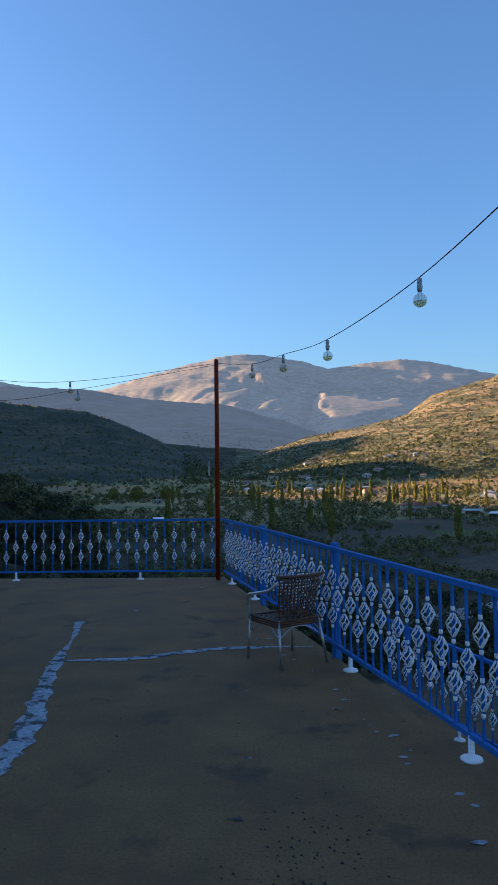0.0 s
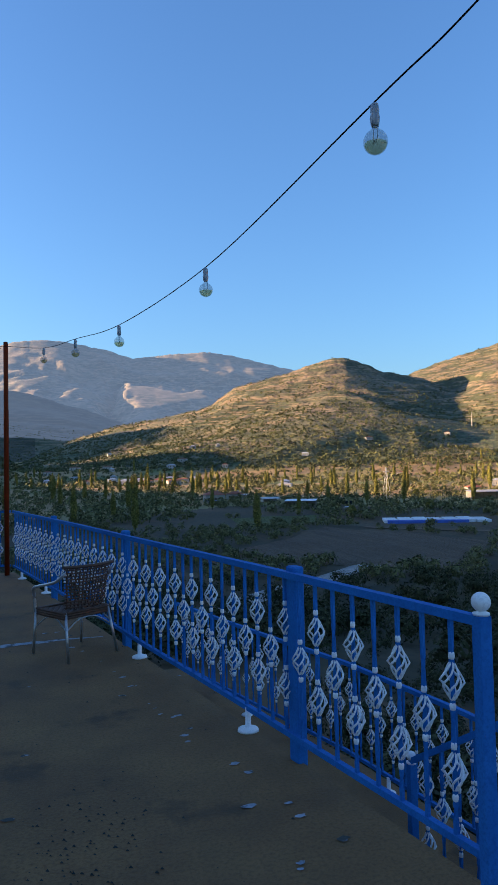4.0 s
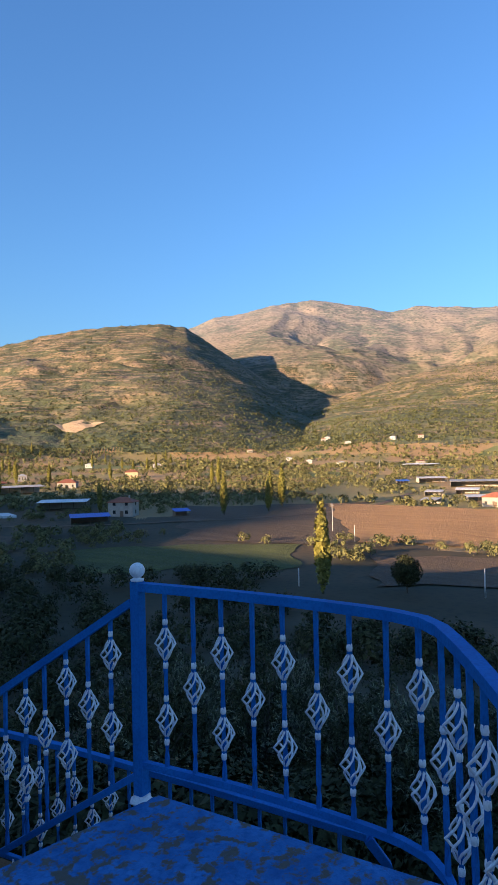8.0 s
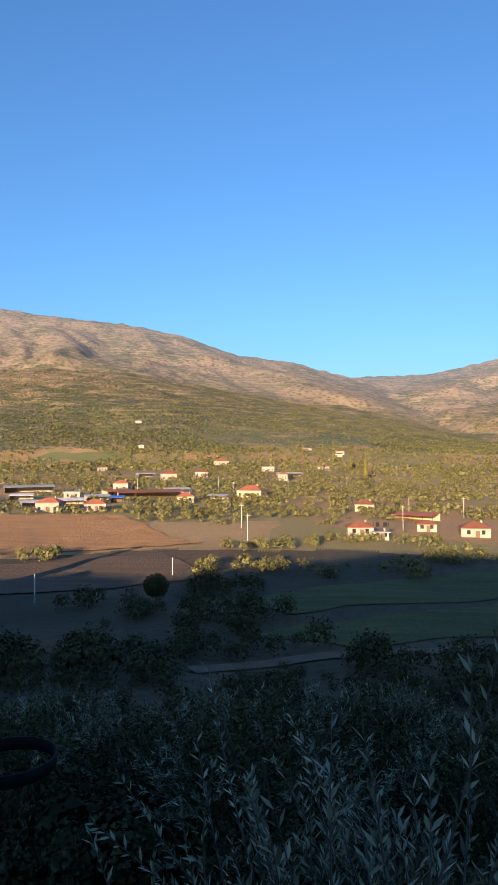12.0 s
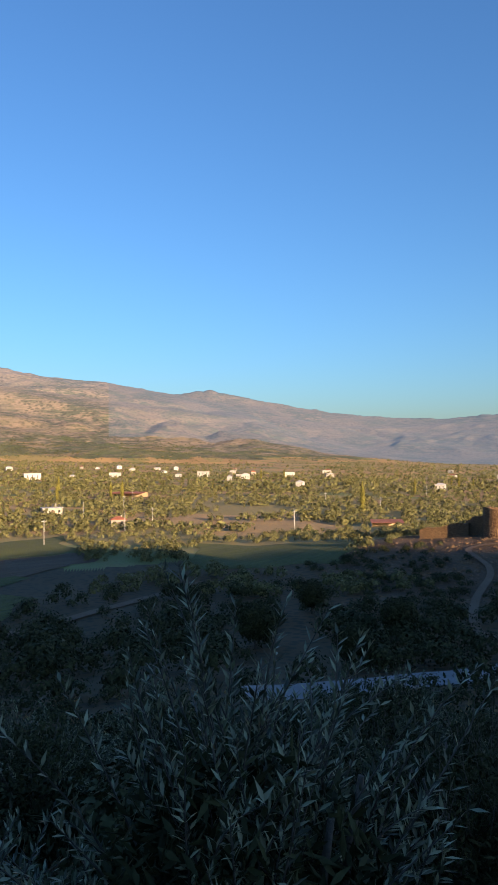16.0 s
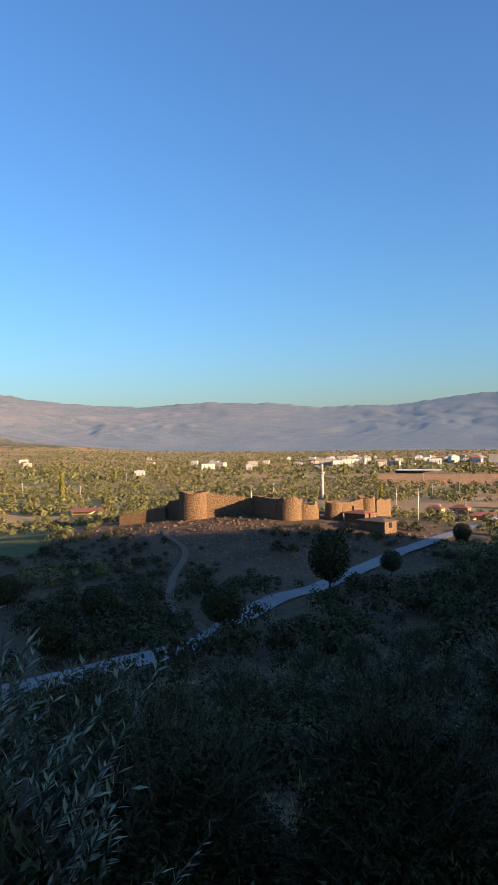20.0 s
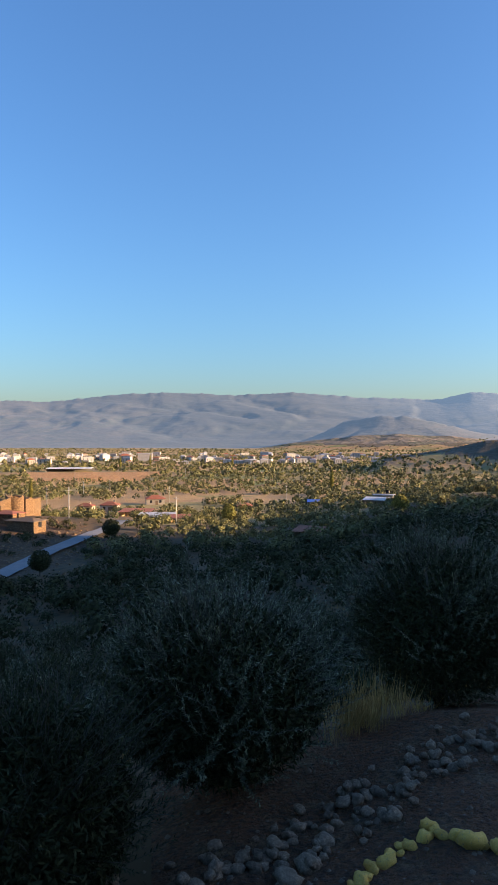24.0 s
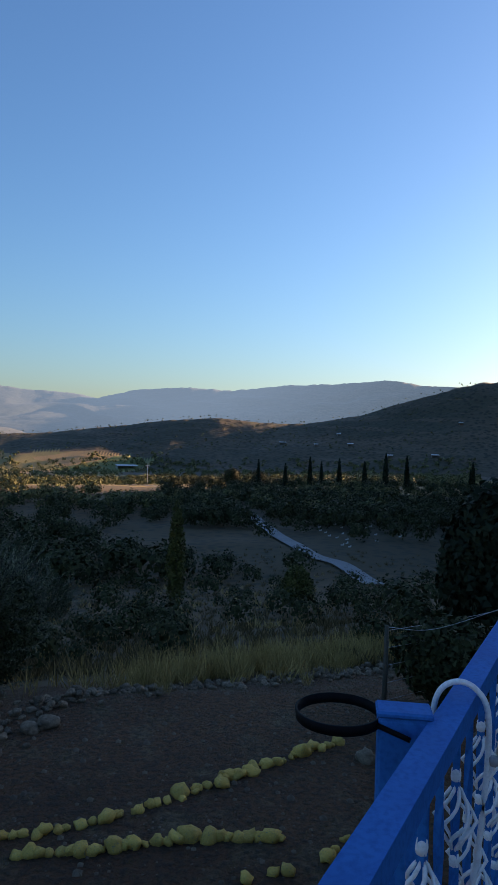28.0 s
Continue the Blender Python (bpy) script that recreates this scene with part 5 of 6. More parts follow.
def shed(x, y, w, d, h, turn, roof, label, wall=None, lean=0.6, bays=4, group="farm sheds", name="shed"):
    """A sheet roof on posts with a back wall."""
    root = thing(name, label, name, (x, y, height(x, y) - 0.1), turn, group)
    bm = bmesh.new()
    n = int(w / 0.45) + 2
    rows = []
    for k in range(n):
        u = -w / 2 - 0.3 + (w + 0.6) * k / (n - 1)
        z = h + 0.06 * (k % 2)
        rows.append([bm.verts.new((u, yy, zz + lean * yy / d)) for yy, zz in ((-d / 2 - 0.3, z), (d / 2 + 0.3, z), (d / 2 + 0.3, z - 0.08), (-d / 2 - 0.3, z - 0.08))])
    for p, q in zip(rows, rows[1:]):
        for k in range(4):
            bm.faces.new((p[k], p[(k + 1) % 4], q[(k + 1) % 4], q[k]))
    bm.faces.new(rows[0])
    bm.faces.new(rows[-1][::-1])
    bmesh.ops.recalc_face_normals(bm, faces=bm.faces[:])
    part("roof", bm, roof, root)
    part("wall", box_bm(-w / 2, w / 2, d / 2 - 0.2, d / 2, -1.0, h + lean * 0.3), wall or LIME, root)
    part("wall", box_bm(-w / 2, -w / 2 + 0.2, -d / 2, d / 2 - 0.21, -1.0, h - lean * 0.4), wall or LIME, root)
    for k in range(bays + 1):
        u = -w / 2 + 0.15 + (w - 0.3) * k / bays
        part("post", box_bm(u - 0.09, u + 0.09, -d / 2, -d / 2 + 0.18, -1.0, h - lean * 0.45), WOOD, root)
    return root


def facing(x, y):
    return math.degrees(math.atan2(y, x)) - 90 + random.uniform(-22, 22)


def village(rows):
    for kind, x, y, w, h, label in rows:
        t = facing(x, y)
        w, h = w * 0.82, h * 0.88
        if kind == "red":
            house(x, y, w, w * 0.7, h, t, LIME, TILE, label, 2 if h > 4.6 else 1)
        elif kind == "ochre":
            house(x, y, w, w * 0.7, h, t, OCHRE_WALL, TILE, label, 1)
        elif kind == "block":
            house(x, y, w, w * 0.6, h, t, LIME, SHEET, label, 2, 0.4)
        elif kind == "barn":
            shed(x, y, w, w * 0.35 + 3, h, t, TILE, label, OCHRE_WALL)
        elif kind == "shed":
            shed(x, y, w, w * 0.3 + 3, h, t, SHEET, label)
        elif kind == "pale":
            shed(x, y, w, w * 0.3 + 3, h, t, PALE_SHEET, label)
        elif kind == "tarp":
            shed(x, y, w, w * 0.3 + 3, h, t, TARP, label, WOOD)
        BUILT.append((x, y, w * 0.75 + 2))


BUILT = []
RED, SHD = "white farmhouse with a red tiled roof", "open farm shed with a grey sheet roof"
village([
    ("red", 84, 362, 13, 4.2, RED), ("tarp", 78, 336, 7, 2.4, "shed covered with a blue tarpaulin"), ("shed", 106, 385, 11, 2.6, SHD), ("shed", 110, 342, 11, 2.4, SHD),
    ("pale", 116, 312, 18, 3.0, "long shed with a pale sheet roof"), ("block", 118, 260, 4.2, 2.6, "small white hut by the field"), ("shed", 214, 296, 30, 4.4, SHD),
    ("red", 238, 348, 10, 3.4, RED), ("red", 258, 311, 13, 3.6, RED), ("pale", 168, 205, 22, 3.8, "long white shed with a pale sheet roof"),
    ("tarp", 141, 160, 14, 2.8, "low shed under a blue tarpaulin"), ("red", 162, 167, 10.5, 5.4, "two-storey white house with a red tiled roof"), ("tarp", 172, 150, 6, 2.4, "small blue tarpaulin shelter"),
    ("ochre", 348, 350, 11, 5, "ochre house with a red roof among trees"), ("tarp", 357, 148, 8, 2.6, "small blue tarpaulin shelter"), ("pale", 569, 219, 38, 2.4, "long low pale building on the slope"),
    ("shed", 381, 140, 20, 3.6, SHD), ("shed", 354, 107, 30, 3.8, SHD), ("shed", 259, 96, 8, 2.4, SHD), ("red", 261, 71, 11, 4.2, RED), ("red", 263, 54, 10, 3.2, RED),
    ("barn", 328, 41, 38, 3.4, "long barn with a red tiled roof"), ("tarp", 300, 52, 7, 3, "blue tarpaulin shelter between farm buildings"), ("red", 468, 46, 13, 5, RED), ("shed", 500, 66, 16, 3.2, SHD),
    ("red", 720, 14, 20, 4.4, RED), ("block", 572, -28, 13, 4.6, "plain white house with a flat roof"), ("shed", 507, -41, 23, 2.8, SHD), ("ochre", 329, -8, 15, 3.8, "ochre house with a red roof"),
    ("ochre", 265, -51, 9, 3.2, "ochre house with a red roof beside an olive grove"), ("barn", 239, -64, 18, 3.0, "barn with a red tiled roof"), ("red", 196, -36, 9, 2.8, RED), ("block", 186, -40, 5, 2.4, "small white outbuilding beside a farmhouse"),
    ("red", 197, -70, 10, 3, RED), ("red", 205, -58, 7, 2.6, RED), ("block", 278, -183, 11, 3.6, "plain white house beside green fields"), ("barn", 384, -317, 30, 3.4, "long barn with a red tiled roof"),
    ("red", 215, -172, 7, 3.2, RED), ("barn", 133, -241, 15, 2.4, "low building with a red tiled roof"), ("block", 549, -828, 14, 6.5, "plain white house on the plain"), ("pale", 700, -380, 26, 4, "pale shed on the plain"),
    ("block", 298, -914, 30, 8, "long white block on the plain"), ("block", 250, -930, 18, 10, "white block on the plain"), ("block", 151, -987, 30, 11, "large white building on the plain"), ("pale", 16, -715, 55, 4, "wide pale warehouse roof"),
    ("barn", -17, -236, 13, 2.6, "long low building with a red roof"), ("ochre", 0, -262, 7, 3, "ochre house with a red roof"), ("red", -9, -266, 8, 3, RED), ("shed", -21, -207, 13, 2.4, SHD), ("barn", -27, -198, 7, 2.2, "low red-roofed outbuilding beside a shed"),
    ("red", -30, -302, 10, 3, RED), ("shed", -98, -217, 10, 2.8, SHD), ("block", -104, -224, 8, 3.4, "white house with a flat roof"), ("tarp", -94, -272, 6, 2.4, "blue tarpaulin shelter in a grove"), ("red", -61, -260, 7, 2.6, RED),
    ("barn", -47, -139, 7, 1.8, "low red-roofed hut below the olives"), ("shed", 291, 106, 9, 2.6, SHD), ("pale", 306, 96, 12, 2.8, "pale sheet-roofed shed by the ploughed field"), ("shed", 279, 84, 10, 2.6, SHD), ("pale", 289, 70, 13, 2.8, "pale sheet-roofed shed by the ploughed field"), ("block", 318, 76, 9, 3.6, "plain white house beside farm sheds"), ("shed", 308, 62, 14, 3.0, SHD), ("barn", 336, 58, 17, 3.2, "barn with a red tiled roof"), ("red", 372, 62, 10, 4.8, "white farmhouse with a red tiled roof"), ("shed", 352, 30, 16, 3.0, SHD), ("ochre", 300, 22, 9, 3.2, "ochre house with a red roof"), ("shed", 312, 8, 11, 2.6, SHD), ("pale", -418, -450, 22, 3, "pale shed at the foot of the hill"), ("pale", -608, -328, 7, 2.4, "small pale greenhouse shed at the foot of the hill"), ("pale", -591, -358, 5, 2.4, "small pale greenhouse shed at the foot of the hill"), ("pale", -580, -392, 8, 2.4, "small pale greenhouse shed at the foot of the hill"), ("pale", -590, -276, 6, 2.4, "small pale greenhouse shed at the foot of the hill"), ("pale", -604, -237, 8, 2.4, "small pale greenhouse shed at the foot of the hill"), ("pale", -675, -239, 5, 2.4, "small pale greenhouse shed at the foot of the hill"), ("pale", -632, -355, 5, 2.4, "small pale greenhouse shed at the foot of the hill"), ("red", 99, 374, 10, 3.6, RED), ("block", -68, 480, 8, 3.4, "small white and blue house"), ("pale", -42, 312, 10, 2.2, "low pale shed by the river"),
])
nursery = thing("nursery_beds", "white plastic covered nursery beds beside blue sheeting", "nursery", (129, 212, height(129, 212)), facing(129, 212))
for k in range(7):
    part("bed", box_bm(-18 + k * 5.2, -13.4 + k * 5.2, -7, 7, -0.6, 0.5 + 0.1 * (k % 3), 0.1), PALE_SHEET, nursery, "white plastic sheeting")
part("sheet", box_bm(-17, 10, -9.6, -7.2, -0.6, 0.7, 0.1), TARP, nursery, "blue plastic sheeting")
for k in range(12):
    part("stake", box_bm(-18 + k * 3.2, -17.85 + k * 3.2, 8.0, 8.15, -0.6, 2.6), WOOD, nursery)
part("rail", box_bm(-18, 17.5, 8.02, 8.12, 2.62, 2.72), WOOD, nursery)
BUILT.append((129, 212, 22))

# the town on the plain: white blocks, some with red roofs
town_a = house(-60, -1080, 16, 10, 9, 10, LIME, TILE, "white town building with a red tiled roof", 2, group="town buildings", far=True)
TOWN_WALL = material("white_town_wall", (0.34, 0.33, 0.31), (0.48, 0.465, 0.44), 0.3, 0.9, bump=0.05, fine=4, spread=0.15)
town_b = house(-90, -1060, 22, 12, 12, -8, TOWN_WALL, SHEET, "white flat-roofed town building", 2, 0.4, group="town buildings", far=True)
town_c = house(-30, -1120, 14, 10, 9, 30, TOWN_WALL, SHEET, "tall white town building with a flat roof", 2, group="town buildings", far=True)
for k in range(215):
    a = radians(random.choice((random.gauss(181, 5), random.gauss(192, 8), random.uniform(168, 214), random.gauss(198, 6), random.uniform(120, 175))))
    r = random.uniform(900, 1500) if a > radians(168) else random.uniform(680, 1400)
    x, y = r * math.sin(a), r * math.cos(a)
    ob = copy_thing(random.choice((town_a, town_b, town_b, town_c, town_c)), pose(x, y, height(x, y) - 0.1, 0, 0, facing(x, y)))
    ob.scale = (random.uniform(0.4, 0.85), random.uniform(0.4, 0.85), random.uniform(0.35, 0.75))
for k in range(55):
    a, r = radians(random.uniform(-8, 100)), random.uniform(430, 1150)
    if k > 33:
        a, r = radians(random.uniform(-4, 12)), random.uniform(600, 900)
    x, y = r * math.sin(a), r * math.cos(a)
    ob = copy_thing(random.choice((town_a, town_c)), pose(x, y, height(x, y) - 0.1, 0, 0, facing(x, y)))
    ob.scale = (random.uniform(0.4, 0.8), random.uniform(0.5, 0.8), random.uniform(0.35, 0.5))


def minaret(x, y, tall, label):
    root = thing("minaret", label, "minaret", (x, y, height(x, y) - 0.2))
    t = tall
    part("shaft", lathe([(1.3, 0), (1.3, t * 0.12), (0.95, t * 0.15), (0.9, t * 0.68)], 14), LIME, root)
    part("balcony", lathe([(0.9, t * 0.682), (1.45, t * 0.70), (1.45, t * 0.735), (1.3, t * 0.736)], 14), LIME, root)
    part("upper_shaft", lathe([(0.7, t * 0.737), (0.68, t * 0.86)], 12), LIME, root)
    part("cone", lathe([(0.85, t * 0.861), (0.1, t * 0.98), (0.05, t)], 12), SHEET, root, "grey pointed roof")


minaret(57, -352, 20, "slender white minaret beyond the castle")
minaret(659, 960, 24, "white minaret at the foot of the hill")
minaret(-58, 887, 22, "pale minaret in the valley village")

# ---- the castle ruin ----


def stone_material():
    k = Nodes("castle_stone", 0.95)
    blocks = k.add("ShaderNodeMapping", Vector=k.pos)
    blocks.inputs["Scale"].default_value = (1, 1, 1.8)
    cell = k.cells(3.0, blocks.outputs[0], "Color")
    tone = k.add("ShaderNodeSeparateColor", Color=cell).outputs[0]
    colour = k.ramp(tone, [(0, (0.14, 0.078, 0.036)), (0.5, (0.21, 0.12, 0.056)), (1, (0.29, 0.18, 0.09))])
    gap = k.cells(3.0, blocks.outputs[0])
    colour = k.mix(k.range(gap, 0.3, 0.6, 0, 0.6), colour, (0.07, 0.044, 0.024))
    colour = k.mix(k.range(k.noise(0.25), 0.5, 0.7, 0, 0.5), colour, (0.14, 0.10, 0.065))
    k.bump(gap, 0.9, -0.25)
    return k.done(colour)


STONE = stone_material()


def ruin_wall(outline, z0, top, thick, root, name="wall", ragged=0.7, step=0.7):
    """A thick wall along a line of (x, y) with a crumbled top."""
    pts = resample([(x, y, 0) for x, y in outline], step)
    bm = bmesh.new()
    rings = []
    for i, p in enumerate(pts):
        d = (pts[min(i + 1, len(pts) - 1)] - pts[max(i - 1, 0)]).to_2d().normalized()
        nx, ny = -d.y, d.x
        at = i / max(len(pts) - 1, 1)
        h = top[0] * (1 - at) + top[1] * at + (float(vnoise(p.x * 0.5, p.y * 0.5, 8)) - 0.5) * 2 * ragged + random.uniform(-0.15, 0.15)
        rings.append([bm.verts.new((p.x + s * nx * thick / 2 + random.uniform(-0.07, 0.07), p.y + s * ny * thick / 2, z)) for s, z in ((-1, z0), (1, z0), (1, h - random.uniform(0, 0.25)), (-1, h))])
    for u, v in zip(rings, rings[1:]):
        for k in range(4):
            bm.faces.new((u[k], u[(k + 1) % 4], v[(k + 1) % 4], v[k]))
    bm.faces.new(rings[0])
    bm.faces.new(rings[-1][::-1])
    bmesh.ops.recalc_face_normals(bm, faces=bm.faces[:])
    return part(name, bm, STONE, root)


def ruin_tower(x, y, rad, tall, root, batter=0.06):
    g = height(x, y)
    bm = bmesh.new()
    n = 36
    tops = [tall + (float(vnoise(k * 0.45, x, 3)) - 0.5) * 1.0 + random.uniform(-0.12, 0.12) for k in range(n)]
    rings = []
    for s in np.linspace(0, 1, 7):
        rings.append([bm.verts.new((x + rad * (1 + batter * (1 - s)) * (1 + random.uniform(-0.012, 0.012)) * math.cos(2 * math.pi * k / n), y + rad * (1 + batter * (1 - s)) * math.sin(2 * math.pi * k / n), g - 2 + (tops[k] + 2) * s)) for k in range(n)])
    rings.append([bm.verts.new((x + (rad - 0.9) * math.cos(2 * math.pi * k / n), y + (rad - 0.9) * math.sin(2 * math.pi * k / n), g + tops[k] - random.uniform(0, 0.2))) for k in range(n)])
    rings.append([bm.verts.new((x + (rad - 0.9) * math.cos(2 * math.pi * k / n), y + (rad - 0.9) * math.sin(2 * math.pi * k / n), g + tall - 1.3)) for k in range(n)])
    for u, v in zip(rings, rings[1:]):
        for k in range(n):
            bm.faces.new((u[k], u[(k + 1) % n], v[(k + 1) % n], v[k]))
    bm.faces.new(rings[-1])
    return part("tower", bm, STONE, root)


castle = thing("castle_ruin", "ruined castle with round rubble stone towers and walls", "castle")


def polar(bearing, away):
    return away * math.sin(radians(bearing)), away * math.cos(radians(bearing))


# bearing, distance, radius and height of the top of each round tower
for bearing, away, rad, top in ((159.95, 168, 3.75, -10.6), (168.0, 158, 2.95, -11.7), (169.15, 160.5, 3.7, -13.3), (171.73, 160, 2.0, -12.6), (174.43, 172, 2.15, -12.7)):
    x, y = polar(bearing, away)
    ruin_tower(x, y, rad, top - height(x, y), castle)


def castle_wall(a, b, top_a, top_b, thick=1.6):
    """A wall from one (bearing, distance) to another, its top sloping between two heights."""
    a, b = polar(*a), polar(*b)
    ruin_wall([a, b], min(height(*a), height(*b)) - 2, (top_a, top_b), thick, castle, ragged=0.35)


castle_wall((161.0, 166.5), (165.1, 168), -11.0, -12.3)
castle_wall((165.1, 168.2), (167.1, 157.5), -12.0, -12.0)
castle_wall((153.8, 176), (157.6, 172), -16.6, -14.4)
castle_wall((157.5, 174), (158.9, 170), -14.0, -12.4)
castle_wall((172.3, 166), (174.0, 170), -13.4, -12.8)
castle_wall((175.0, 172), (176.2, 180), -13.3, -14.0)
BUILT += [(66, -170, 9), (52, -170, 8), (40, -164, 8), (30, -157, 8), (20, -163, 8), (12, -170, 7)]
for x, y, w, label in ((16.8, -157, 6.2, "small stone hut with a tiled roof at the castle"), (12.2, -149, 7.0, "low stone outbuilding with a sheet roof below the castle")):
    house(x, y, w, 4, 2.2, -35, STONE, TILE if y < -155 else WOOD, label, 1, 0.7, "castle huts")
    BUILT.append((x, y, 6))

# ---- poles and a pylon ----
CEMENT = material("cement_pole", (0.40, 0.39, 0.37), (0.52, 0.51, 0.48), 2, 0.8, bump=0.05)


def utility_pole(x, y, tall, label="pale concrete pole by the fields", cross=False):
    root = thing("utility_pole", label, "pole", (x, y, height(x, y) - 0.3), random.uniform(0, 180), "utility poles")
    part("shaft", lathe([(0.13, 0), (0.09, tall)], 8), CEMENT, root)
    if cross:
        part("crossarm", box_bm(-0.9, 0.9, -0.05, 0.05, tall - 0.7, tall - 0.58), CEMENT, root)
    return root


for x, y, h in ((146, 73, 4.2), (101, 29.6, 4.6), (130, 12, 3.8), (92, 56, 3.2)):
    utility_pole(x, y, h)
p0 = utility_pole(4, -168, 8, "wooden power pole with a crossarm", True)
for k in range(46):
    a, r = radians(random.uniform(60, 225)), random.uniform(180, 620)
    x, y = r * math.sin(a), r * math.cos(a)
    copy_thing(p0, pose(x, y, height(x, y) - 0.3, 0, 0, random.uniform(0, 180)))


def pylon(x, y, tall, label):
    root = thing("pylon", label, "pylon", (x, y, height(x, y) - 0.3), 20)
    for sx in (-1, 1):
        for sy in (-1, 1):
            part("leg", sweep([(sx * 1.6, sy * 1.6, 0), (sx * 0.5, sy * 0.5, tall * 0.7), (sx * 0.15, sy * 0.15, tall)], 0.09, 4), CEMENT, root)
    for k in range(7):
        z0, z1 = tall * k / 7, tall * (k + 1) / 7
        w0, w1 = max(1.6 - 1.57 * z0 / tall, 0.2), max(1.6 - 1.57 * z1 / tall, 0.2)
        for s in (-1, 1):
            part("brace", sweep([(-w0, s * w0, z0), (w1, s * w1, z1)], 0.05, 3), CEMENT, root)
            part("brace", sweep([(s * w0, w0, z0), (s * w1, -w1, z1)], 0.05, 3), CEMENT, root)
    for z in (0.72, 0.86):
        part("crossarm", box_bm(-2.2, 2.2, -0.12, 0.12, tall * z, tall * z + 0.25), CEMENT, root)


pylon(-93, 322, 17, "steel lattice power pylon in the valley")
pylon(172, 330, 17, "steel lattice power pylon among groves")

# ---- trees, groves and the garden ----


def clear_of(x, y, margin=0.0):
    """Whether a place is free of fields, roads and buildings (arrays)."""
    ok = np.ones(len(x), bool)
    for quad in FIELDS:
        inside = np.ones(len(x), bool)
        for a, b in zip(quad, quad[1:] + quad[:1]):
            inside &= ((b[0] - a[0]) * (y - a[1]) - (b[1] - a[1]) * (x - a[0])) * TURN(quad) > -margin * np.hypot(*(b - a))
        ok &= ~inside
    for a, b, r in BUILT:
        ok &= (x - a) ** 2 + (y - b) ** 2 > (r + margin) ** 2
    near = np.array(ROADS)
    for k in range(0, len(near), 2):
        ok &= (x - near[k, 0]) ** 2 + (y - near[k, 1]) ** 2 > (near[k, 2] / 2 + 1.2 + margin) ** 2
    return ok


def TURN(quad):
    area = sum(a[0] * b[1] - a[1] * b[0] for a, b in zip(quad, quad[1:] + quad[:1]))
    return 1.0 if area > 0 else -1.0


FIELDS = [list(q) for q in FIELDS]
poplar = grown_tree("poplar", "tall slender poplar with yellowing leaves", 14, 1.15, 1500, 0.5, POPLAR_LEAF, 0.35, "poplars", 0.08, 0.2, limbs=8)
SPOTS = [(61, 204), (25, 221), (95, 258)]
for k in range(150):
    a, r = radians(random.uniform(-8, 56)), random.uniform(230, 900)
    if k % 3 == 0:
        a, r = radians(random.gauss(12, 6)), random.uniform(380, 620)
    if k > 125:
        a, r = radians(random.uniform(95, 205)), random.uniform(320, 900)
    x, y = r * math.sin(a), r * math.cos(a)
    SPOTS += [(x + random.gauss(0, 6), y + random.gauss(0, 6)) for _ in range(1)]
put_copies(poplar, SPOTS, (0.75, 1.15))
copy_thing(poplar, pose(88.0, 49.4, height(88.0, 49.4) - 0.3)).scale = (1.05, 1.05, 1.0)
thin = grown_tree("poplar", "slim young poplar on the shaded slope", 6.0, 0.5, 2600, 0.13, SHADED_LEAF, 0.3, "poplars", 0.06, 0.07, limbs=6)
thin.matrix_basis = pose(-25.2, -23.1, height(-25.2, -23.1) - 0.2)
cypress = grown_tree("cypress", "dark narrow cypress in the cemetery", 9.5, 0.68, 1500, 0.34, CYPRESS_LEAF, 0.55, "cypresses", 0.05, 0.15)
put_copies(cypress, [(-167, -99), (-172, -96), (-188, -89), (-180, -92), (-150, -100), (-156, -96), (-196, -66), (-210, -70), (-146, -106), (-183, -80)], (0.75, 1.25))
oak = grown_tree("broadleaf_tree", "round broadleaf tree beside the road", 5.4, 2.2, 5000, 0.22, BUSH, 0, "roadside trees", 0.2, 0.16)
put_copies(oak, [(23.1, -72.0), (-150, -118), (-157, -124), (-160, -116), (40, -75), (52, -62), (36, -58), (60, -85), (97, 40), (103, 12), (-5, -140), (7, -110)], (0.8, 1.1))
copy_thing(oak, pose(14.5, -94.5, height(14.5, -94.5) - 0.2, 0, 0, 50)).scale = (1.35, 1.35, 1.7)
gold = grown_tree("broadleaf_tree", "small tree with yellow-green autumn leaves", 4.2, 1.7, 3000, 0.24, POPLAR_LEAF, 0.2, "autumn trees", 0.1, 0.1)
put_copies(gold, [(60, -230), (230, 320), (300, 200), (-90, 520), (-70, 540), (-110, 530), (-95, 560), (150, 250), (190, 330), (110, 240), (-40, -190), (-72, -146)], (0.8, 1.4))
shade_bush = grown_tree("broadleaf_tree", "small yellow-green tree on the shaded slope", 2.6, 0.95, 2600, 0.12, SHADED_LEAF, 0.2, "autumn trees", 0.1, 0.08)
shade_bush.matrix_basis = pose(-31, -19.5, height(-31, -19.5) - 0.1)
for o in bpy.data.objects:
    if o.name.startswith("broadleaf_tree") and o.parent is None and math.hypot(o.location.x, o.location.y) > 450:
        o.scale *= 2.6


